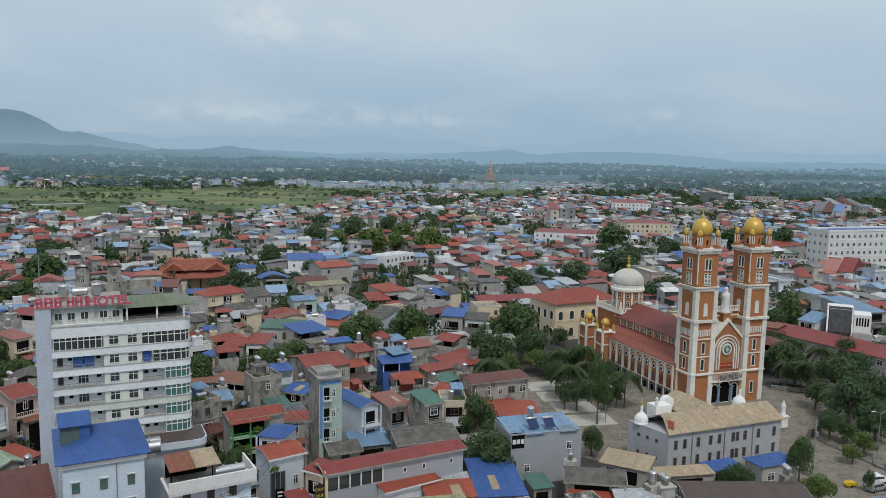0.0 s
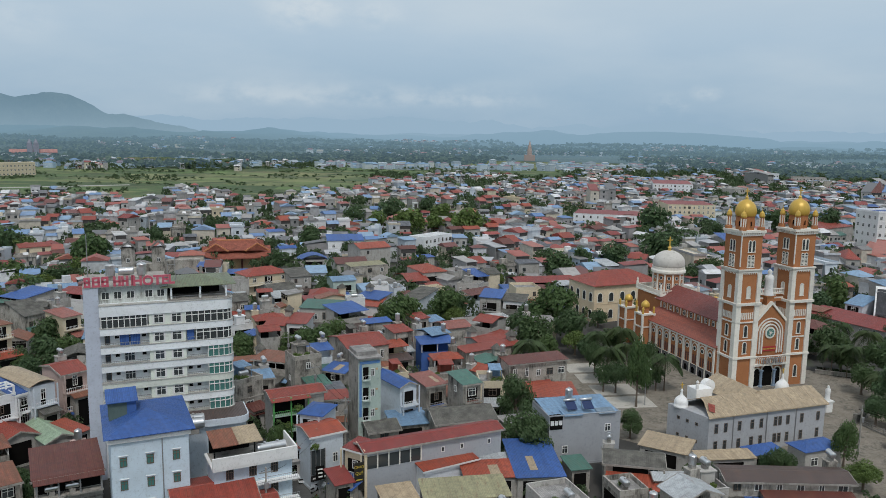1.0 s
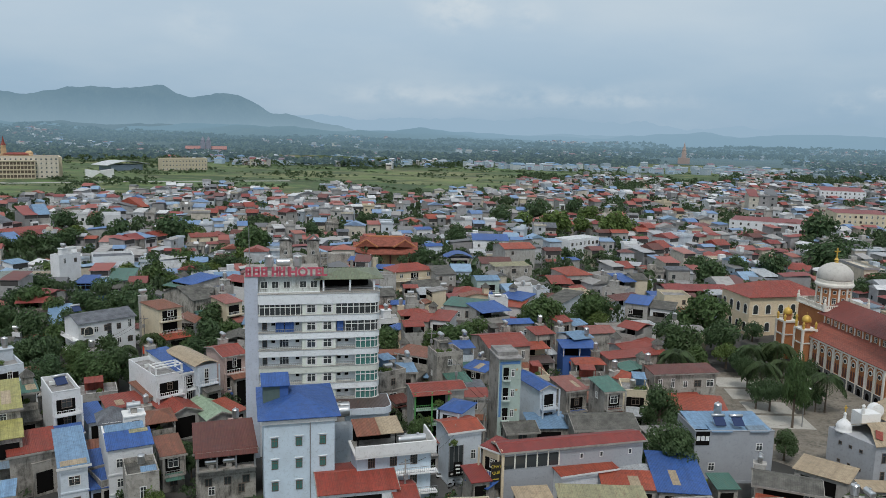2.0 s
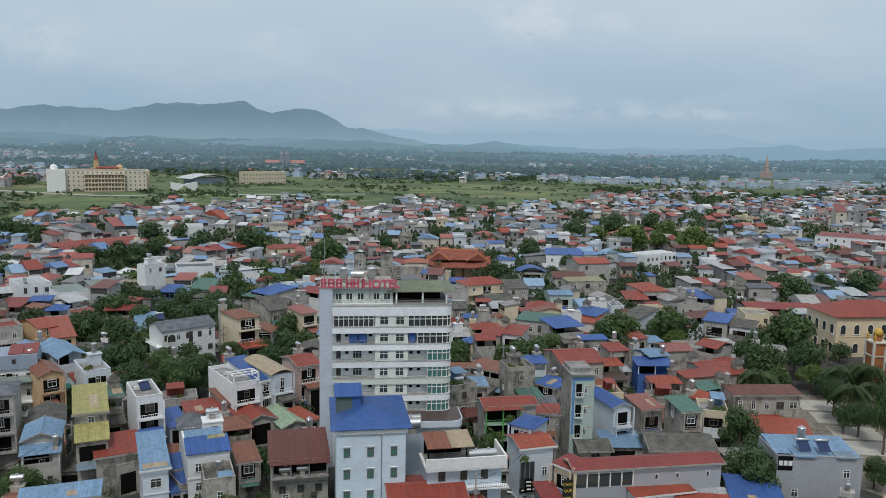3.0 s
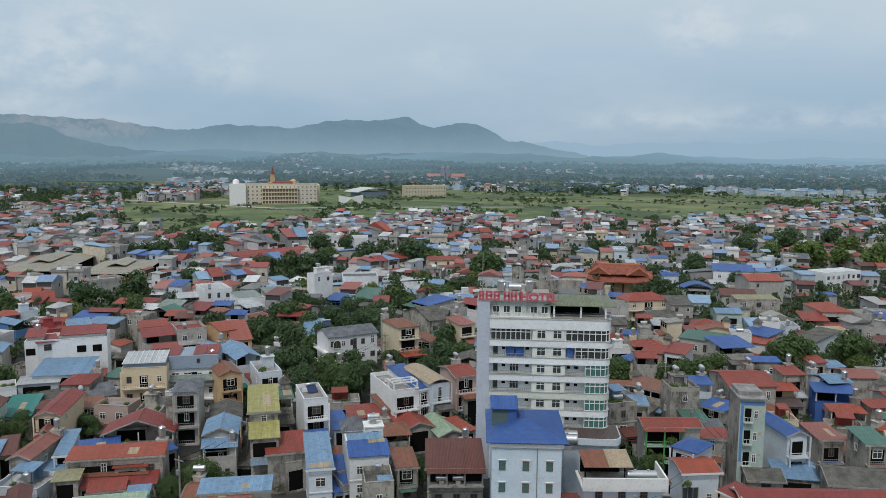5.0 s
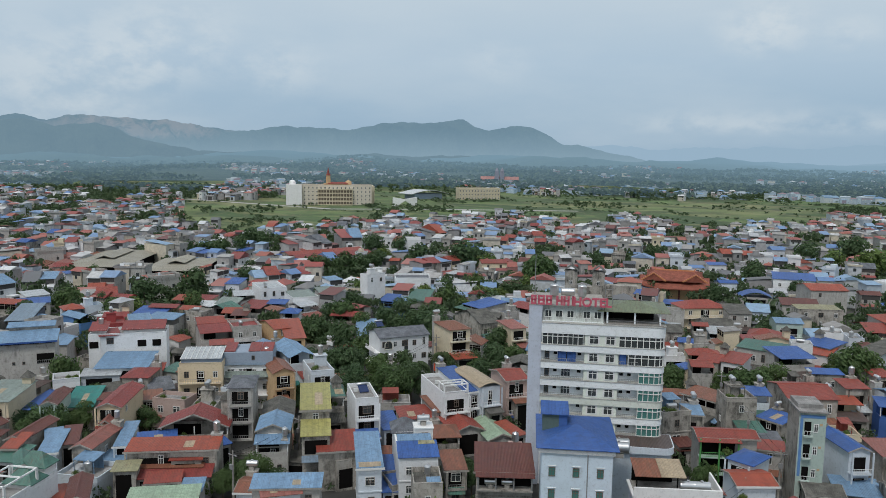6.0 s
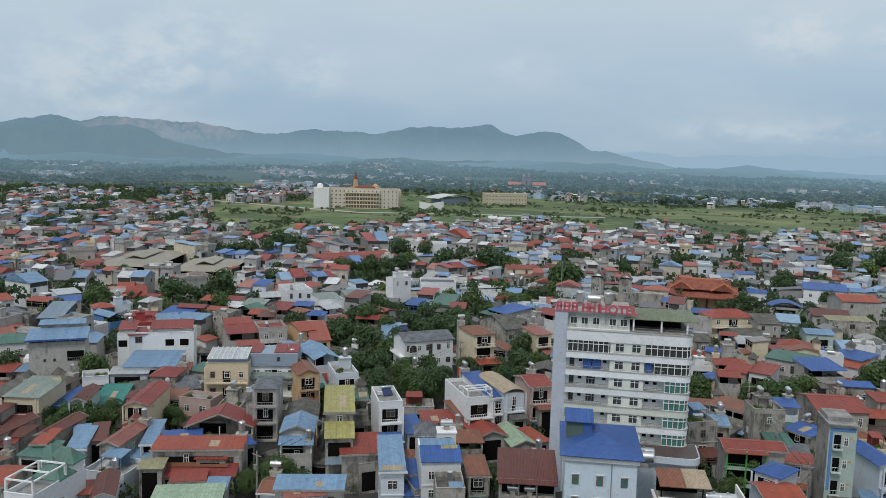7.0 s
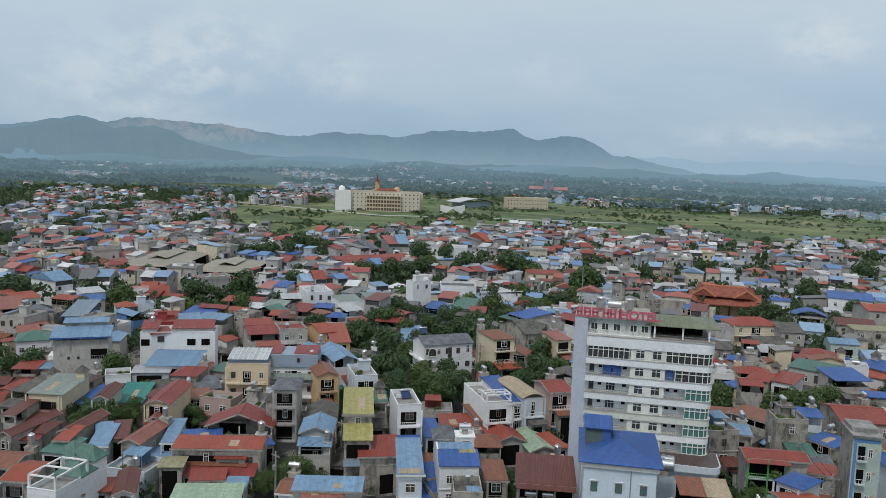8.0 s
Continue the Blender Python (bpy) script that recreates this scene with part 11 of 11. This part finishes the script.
for _ in range(6000):
    if made >= 62:
        break
    a, r = radians(fill.uniform(-33, 70)), math.sqrt(fill.uniform(86 ** 2, 290 ** 2))
    x, y = -math.sin(a) * r, math.cos(a) * r
    w = fill.uniform(2.6, 6.5)
    if in_yard(x, y) or not free(x, y, w / 2, 0.85):
        continue
    tree(x, y, w, w * fill.uniform(0.95, 1.35), fill.choice("ddrrrl"))
    made += 1


def field_band(a, r):
    """True on the open green fields."""
    a += 2.2 * noise.noise(Vector((0.0, r * 0.02, 3.0)))
    if -9 < a < 12 and 1010 + 60 * math.sin(a * 0.8) < r < 1430:
        return True
    if 8.0 < a < 31 and 620 + 45 * math.sin(a * 0.7) < r < 1080 + 60 * math.sin(a * 0.9):
        return True
    if 31 <= a < 46 and r > 620 + 30 * math.sin(a) and r < 1150:
        return True
    if -6 < a <= 8 and 900 < r < 1100:
        return True
    if 43 < a < 53 and 540 + 30 * math.sin(a) < r < 900:
        return True
    if 2 < a < 11 and 470 < r < 560:
        return True
    return False


far_town = Batch()
spread = random.Random(5)
cell = {}
count = 0
for _ in range(40000):
    a = spread.uniform(-34, 71)
    r = math.sqrt(spread.uniform(252 ** 2, 1180 ** 2))
    x, y = -math.sin(radians(a)) * r, math.cos(radians(a)) * r
    thin = 0.13 - max(0.0, r - 620) / (1400 if a > 30 else 900)
    if field_band(a, r) or noise.noise(Vector((x * 0.016, y * 0.016, 7.7))) > thin:
        continue
    w, d = spread.uniform(3.6, 7.0), spread.uniform(5, 10)
    rad = math.hypot(w, d) / 2 * 0.72
    key = (int(x // 16), int(y // 16))
    near_by = [q for i in (-1, 0, 1) for j in (-1, 0, 1) for q in cell.get((key[0] + i, key[1] + j), ())]
    if any((q[0] - x) ** 2 + (q[1] - y) ** 2 < (q[2] + rad) ** 2 for q in near_by):
        continue
    if r < 620 and not free(x, y, rad, 0.85):
        continue
    cell.setdefault(key, []).append((x, y, rad))
    h = spread.choice((3.5, 4, 5, 6, 6.5, 7, 7, 8, 9.5))
    town.house(spread, x, y, radians(25 + spread.gauss(0, 10) + spread.choice((0, 0, -90))), w, d, h, spread.choice((0, 0, 0, 1, 2, 2, 2, 3)))
    count += 1
for _ in range(9000):
    a, r = spread.uniform(-40, 75), spread.uniform(1090, 2700)
    x, y = -math.sin(radians(a)) * r, math.cos(radians(a)) * r
    if noise.noise(Vector((x * 0.003, y * 0.006, 2.2))) < 0.12 + (r - 1100) / 7000:
        continue
    if low_hills(x, y, max(r, LAND_EDGE + 1), a) > 26:
        continue
    w, d = spread.uniform(6, 13), spread.uniform(6, 11)
    k = len(far_town.v)
    far_town.house(spread, x, y, radians(25 + spread.gauss(0, 20)), w, d, spread.choice((3.5, 5, 6.5, 8)), spread.choice((0, 1, 2, 3)))
    lift = low_hills(x, y, r, a) - 0.3 if r > LAND_EDGE else 0.0
    far_town.v[k:] = [(p[0], p[1], p[2] + lift) for p in far_town.v[k:]]
# Fifth material is dark grey paint for the shade of open fronts.
town.build("town_houses_beyond", "dense mixed red, blue and grey roofed houses of the town", [FAR_WALL, FAR_ROOF, GLASS, STEEL, plain("painted_open_front_shade", (0.06, 0.058, 0.056), 0.95)] + [ROOF[k] for k in FAR_SLOTS] + [WALL[k] for k in FAR_WALLS])
# Village houses take the tints with painted haze.
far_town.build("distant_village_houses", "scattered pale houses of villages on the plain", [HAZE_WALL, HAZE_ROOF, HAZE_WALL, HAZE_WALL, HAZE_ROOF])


def clump_mesh(name, spots, mat, label, seed):
    """Many far trees joined: each a crown of loose leaf clumps."""
    rng = np.random.default_rng(seed)
    verts, faces, base = [], [], 0
    for x, y, z, w, h, k in spots:
        lobe = rng.uniform((-0.3, -0.3, 0.35), (0.3, 0.3, 0.72), (6, 3))
        pick = rng.integers(0, 6, k)
        n = rng.normal(size=(k, 3))
        n /= np.linalg.norm(n, axis=1)[:, None]
        n[:, 2] = np.abs(n[:, 2]) * 1.0 - 0.25
        p = lobe[pick] + n * rng.uniform(0.16, 0.27, (k, 1))
        n += rng.normal(0, 0.5, (k, 3))
        n /= np.linalg.norm(n, axis=1)[:, None]
        a = np.cross(n, rng.normal(size=(k, 3)))
        a /= np.linalg.norm(a, axis=1)[:, None]
        b = np.cross(n, a)
        q = 1.55 / math.sqrt(k) * rng.uniform(0.6, 1.2, (k, 1)) * 0.5
        quad = np.stack([p - a * q, p - b * q * 0.8 + n * q * 0.3, p + a * q, p + b * q * 0.8 + n * q * 0.3], 1).reshape(-1, 3)
        verts.append(quad * (w, w, h) + (x, y, z))
        faces.append(np.arange(4 * k).reshape(k, 4) + base)
        base += 4 * k
    ob = new(name, mesh_of(name, np.concatenate(verts).tolist(), np.concatenate(faces).tolist(), mat))
    return tagged(ob, label, "trees", kind="stuff")


BUILT.append((-26, 113, 4))
woods = random.Random(17)
mid_spots, far_spots = [], []
for _ in range(17000):
    a, r = woods.uniform(-34, 71), math.sqrt(woods.uniform(260 ** 2, 1180 ** 2))
    x, y = -math.sin(radians(a)) * r, math.cos(radians(a)) * r
    key = (int(x // 16), int(y // 16))
    if any((q[0] - x) ** 2 + (q[1] - y) ** 2 < (q[2] * 0.85) ** 2 for i in (-1, 0, 1) for j in (-1, 0, 1) for q in cell.get((key[0] + i, key[1] + j), ())):
        continue
    if r < 620 and not free(x, y, 3, 0.9):
        continue
    open_field = field_band(a, r)
    if open_field and noise.noise(Vector((x * 0.01, y * 0.02, 4.0))) < 0.3:
        continue
    w = woods.uniform(2.5, 6) if open_field else woods.uniform(4, 10)
    mid_spots.append((x, y, 0, w, w * woods.uniform(0.8, 1.2), 56 if r < 450 else 34))
for _ in range(26000):
    a, r = woods.uniform(-8, 54), woods.uniform(540, 1150)
    x, y = -math.sin(radians(a)) * r, math.cos(radians(a)) * r
    if not field_band(a, r) or abs(noise.noise(Vector((x * 0.006, y * 0.011, 1.0)))) > 0.022:
        continue
    w = woods.uniform(2, 6)
    mid_spots.append((x, y, 0, w, w * woods.uniform(0.4, 0.8), 14))
for _ in range(2600):
    a, r = woods.uniform(-34, 71), woods.uniform(85, 420)
    x, y = -math.sin(radians(a)) * r, math.cos(radians(a)) * r
    w = woods.uniform(1.4, 3.6) if r < 220 else woods.uniform(3, 7)
    if in_yard(x, y) or not free(x, y, w / 2, 0.62):
        continue
    mid_spots.append((x, y, 0, w, w * woods.uniform(0.9, 1.6), 80))
for _ in range(19000):
    a, r = woods.uniform(-42, 78), 1060 + 1500 * woods.random() ** 1.3
    x, y = -math.sin(radians(a)) * r, math.cos(radians(a)) * r
    if noise.noise(Vector((x * 0.0035, y * 0.009, 5.0))) < -0.02 and not (r > 1900):
        continue
    if field_band(a, r) and r < 1180 and noise.noise(Vector((x * 0.004, y * 0.01, 9.0))) < 0.2:
        continue
    w = woods.uniform(9, 20)
    far_spots.append((x, y, low_hills(x, y, max(r, LAND_EDGE + 1), a) - 0.5 if r > LAND_EDGE else 0, w, w * 0.7, 12))
TOWN_LEAF = leaf("town_tree_leaves", (0.07, 0.112, 0.06))
FAR_LEAF, n_, l_, b_ = material("hazed_distant_leaves")
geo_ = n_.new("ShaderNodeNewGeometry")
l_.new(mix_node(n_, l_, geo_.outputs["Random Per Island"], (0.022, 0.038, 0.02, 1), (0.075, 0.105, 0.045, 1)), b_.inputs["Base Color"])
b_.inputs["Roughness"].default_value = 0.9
# Distance haze painted into the leaves as emission.
painted_haze(FAR_LEAF, n_, l_, b_, radius_fac(n_, l_, 1000, 3000, 0.16, 0.8), True)
clump_mesh("town_trees_beyond", mid_spots, TOWN_LEAF, "green trees scattered between the houses and fields", 3)
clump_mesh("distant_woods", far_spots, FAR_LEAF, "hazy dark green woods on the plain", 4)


# ---------------------------------------------------------------- vehicles, lamps, poles and signs
def car(x, y, turn, paint, label):
    c = thing("car", pose(x, y, 0.05, 0, 0, turn), label, "car", "parked cars")
    prof = [(-2.1, 0.35), (2.1, 0.35), (2.15, 0.75), (1.2, 0.95), (0.6, 1.5), (-1.5, 1.55), (-2.1, 1.0)]
    part("body", Shape().wallprism(prof, -0.85, 0.85).mesh("body", paint), c)
    part("windscreen", Shape().add([(1.13, -0.75, 0.99), (1.13, 0.75, 0.99), (0.66, 0.7, 1.46), (0.66, -0.7, 1.46)], [(0, 1, 2, 3)]).mesh("windscreen", GLASS), c, pose(0.02, 0, 0.02))
    for s in (-1, 1):
        part("side_window", Shape().wallprism([(-1.75, 1.0), (0.95, 1.0), (0.5, 1.42), (-1.45, 1.45)], s * 0.86 - 0.01, s * 0.86 + 0.01).mesh("side_window", GLASS), c)
        for k in (-1.35, 1.35):
            wheel = part("wheel", cached("tyre", lambda: Shape().turned([(0.2, -0.1), (0.33, -0.1), (0.33, 0.1), (0.2, 0.1)], 0, 0, 14).mesh("wheel", DARK)), c, pose(k, s * 0.8, 0.33, 90, 0, 0))
            part("rim", cached("rim", lambda: Shape().turned([(0.19, -0.11), (0.19, 0.11)], 0, 0, 12).mesh("rim", STEEL)), wheel)
        part("headlight", Shape().box(2.1, 2.17, s * 0.62 - 0.16, s * 0.62 + 0.16, 0.66, 0.82).mesh("headlight", FRAME), c)
    return c


SILVER_PAINT = plain("silver_car_paint", (0.42, 0.43, 0.45), 0.3, 0.6, 0.05)
WHITE_PAINT = plain("white_car_paint", (0.75, 0.76, 0.77), 0.25, 0.0, 0.05)
YELLOW_PAINT = plain("yellow_machine_paint", (0.6, 0.4, 0.02), 0.4, 0.0, 0.1)
car(32.5, 181.0, 110, SILVER_PAINT, "silver family car parked in the churchyard shade")
car(77.5, 132.5, 15, WHITE_PAINT, "white saloon car parked beside the road")
cart = thing("covered_cart", pose(71.8, 130.6, 0.03, 0, 0, 15), "small cart under a bright yellow cover beside the road", "cart")
part("cover", Shape().wallprism([(-1.1, 0.3), (1.1, 0.3), (1.15, 0.6), (0.7, 0.95), (0.1, 0.85), (-0.6, 1.05), (-1.1, 0.7)], -0.5, 0.5).mesh("cover", YELLOW_PAINT), cart)
for s in (-1, 1):
    part("wheel", cached("cwheel", lambda: Shape().turned([(0.15, -0.05), (0.28, -0.05), (0.28, 0.05), (0.15, 0.05)], 0, 0, 12).mesh("wheel", DARK)), cart, pose(0, s * 0.45, 0.28, 90, 0, 0))
car(75.6, 129.3, 25, SILVER_PAINT, "grey car parked behind the trees")


def scooter(x, y, turn, paint, label):
    """A parked scooter on its stand."""
    root = thing("scooter", pose(x, y, 0.06, 0, 0, turn), label, "scooter", "scooters parked in the street")
    outline = [(-0.85, 0.55), (-0.8, 0.35), (-0.2, 0.28), (0.3, 0.28), (0.48, 0.5), (0.62, 0.95), (0.5, 0.98), (0.3, 0.45), (-0.05, 0.42), (-0.15, 0.68), (-0.85, 0.72)]
    shell = Shape()
    k = len(outline)
    shell.add([(a, sy, b) for sy in (-0.16, 0.16) for a, b in outline], [tuple(range(k)), tuple(range(2 * k - 1, k - 1, -1))] + [(i, k + i, k + (i + 1) % k, (i + 1) % k) for i in range(k)])
    part("body", shell.mesh("body", paint), root)
    part("seat", Shape().box(-0.82, -0.12, -0.14, 0.14, 0.7, 0.8).mesh("seat", DARK), root)
    part("handlebar", Shape().box(0.5, 0.56, -0.34, 0.34, 0.96, 1.02).box(0.48, 0.6, -0.09, 0.09, 0.9, 1.12).mesh("handlebar", DARK), root)
    part("headlight", Shape().box(0.6, 0.66, -0.07, 0.07, 0.8, 0.92).mesh("headlight", STEEL), root)
    tyre = cached("scooter_wheel", lambda: Shape().turned([(0.14, -0.05), (0.25, -0.05), (0.27, 0.0), (0.25, 0.05), (0.14, 0.05), (0.1, 0.02), (0.1, -0.02), (0.14, -0.05)], 0, 0, 14).mesh("wheel", DARK))
    for wx in (-0.6, 0.66):
        part("wheel", tyre, root, pose(wx, 0, 0.27, 90, 0, 0))


def shop_sign(x, y, z, turn, w, h):
    root = thing("shop_sign", pose(x, y, z, 0, 0, turn), "black upright shop sign with white lettering bars", "sign")
    part("board", Shape().box(-w / 2, w / 2, -0.08, 0.08, 0, h).mesh("board", DARK), root)
    for i, k in enumerate((0.78, 0.5, 0.22)):
        part("lettering", Shape().box(-w * (0.3 - 0.05 * i), w * 0.3, -0.1, -0.07, h * k - 0.12, h * k + 0.12).mesh("lettering", WHITE), root)
    part("bracket", Shape().box(-0.05, 0.05, 0.0, 0.9, h * 0.8, h * 0.8 + 0.06).mesh("bracket", STEEL), root)
    part("pole", Shape().box(-0.05, 0.05, 0.09, 0.17, -z, 0.1).mesh("pole", STEEL), root)


scooter(-27.6, 117.9, 20, WHITE_PAINT, "white scooter parked on the narrow street")
scooter(-25.3, 115.2, 65, SILVER_PAINT, "silver scooter parked by the shop front")
scooter(-24.6, 112.0, 50, plain("scooter_red_paint", (0.3, 0.03, 0.03), 0.3, 0.0, 0.05), "dark red scooter parked by the shop front")
shop_sign(-24.3, 114.8, 2.4, 25, 1.3, 2.2)


def street_lamp(x, y, turn, tall=9.0):
    lamp = thing("street_lamp", pose(x, y, 0.03, 0, 0, turn), "tall grey steel street lamp with two arms", "street lamp", "street lamps")
    part("pole", cached(("lpole", tall), lambda: Shape().turned([(0.14, 0), (0.1, 1), (0.07, tall)], 0, 0, 10).mesh("pole", RAIL)), lamp)
    for s in (-1, 1):
        arm = part("arm", cached(("arm", tall, s), lambda: Shape().wallprism([(0, tall - 0.1), (s * 1.6, tall + 0.5), (s * 1.6, tall + 0.6), (0, tall)][::s], -0.04, 0.04).mesh("arm", RAIL)), lamp)
        part("head", cached(("lhead", tall, s), lambda: Shape().box(s * 1.9 - 0.45, s * 1.9 + 0.45, -0.14, 0.14, tall + 0.48, tall + 0.62).mesh("head", FRAME)), arm)


street_lamp(83.5, 143.5, 20)
street_lamp(35.2, 160.5, 100, 8.0)


def utility_pole(x, y, turn, tall=9.5):
    p = thing("utility_pole", pose(x, y, 0, 0, 0, turn), "grey concrete utility pole with a crossarm", "utility pole", "utility poles")
    part("pole", cached(("upole", tall), lambda: Shape().turned([(0.2, 0), (0.12, tall)], 0, 0, 8).mesh("pole", CONCRETE)), p)
    part("crossarm", cached(("cross", tall), lambda: Shape().box(-1.0, 1.0, -0.06, 0.06, tall - 0.8, tall - 0.65).mesh("crossarm", RAIL)), p)
    part("junction_box", cached(("jbox", tall), lambda: Shape().box(-0.3, 0.3, -0.45, -0.12, tall - 3.0, tall - 2.2).mesh("junction_box", RAIL)), p)
    return (x, y, tall - 0.7)


def cable(a, b, sag=0.8):
    s, n = Shape(), 10
    pts = [Vector(a).lerp(Vector(b), i / n) - Vector((0, 0, 4 * sag * (i / n) * (1 - i / n))) for i in range(n + 1)]
    for p, q in zip(pts, pts[1:]):
        s.add([(p.x, p.y, p.z - 0.03), (q.x, q.y, q.z - 0.03), (q.x, q.y, q.z + 0.03), (p.x, p.y, p.z + 0.03)], [(0, 1, 2, 3)])
    ob = new("overhead_cable", s.mesh("overhead_cable", DARK))
    return tagged(ob, "thin black overhead cable between two poles", "cable", "overhead cables")


line = [utility_pole(*q) for q in ((-29.5, 103, 30), (-25.5, 118, 30), (-23.5, 133, 20), (-33, 152, 20), (-44, 174, 20))]
line2 = [utility_pole(*q) for q in ((-94.5, 80, 0), (-97.8, 98, 0), (-106, 118, 10), (-111, 142, 10), (-114.5, 165, 10))]
line3 = [utility_pole(*q) for q in ((68.5, 137.5, 60), (84, 126.5, 60))]
for run in (line, line2, line3):
    for p, q in zip(run, run[1:]):
        for k in (-0.7, 0.7):
            cable((p[0] + k, p[1], p[2]), (q[0] + k, q[1], q[2]))

sign = thing("restaurant_sign", pose(-17.6, 111.3, 2.6, 0, 0, 29), "tall dark shop sign with yellow lettering", "sign")
part("board", Shape().box(-0.75, 0.75, -0.08, 0.08, 0, 4.4).mesh("board", plain("dark_sign_board", (0.02, 0.018, 0.015), 0.5)), sign)
YELLOW = plain("sign_yellow", (0.6, 0.45, 0.05), 0.5)
part("lettering", text_mesh("lettering", "CHAY", 0.62, 0.02, YELLOW), sign, pose(0, -0.1, 3.5, 90, 0, 0), "yellow letters")
part("lettering", text_mesh("lettering", "QU\u00ca", 0.62, 0.02, YELLOW), sign, pose(0, -0.1, 2.5, 90, 0, 0), "yellow letters")
part("text_bar", Shape().box(-0.5, 0.5, -0.1, -0.08, 1.6, 1.75).mesh("text_bar", YELLOW), sign)
part("text_bar", Shape().box(-0.4, 0.4, -0.1, -0.08, 1.1, 1.25).mesh("text_bar", YELLOW), sign)
part("leg", Shape().box(-0.06, 0.06, -0.06, 0.06, -2.6, 0).mesh("leg", RAIL), sign)
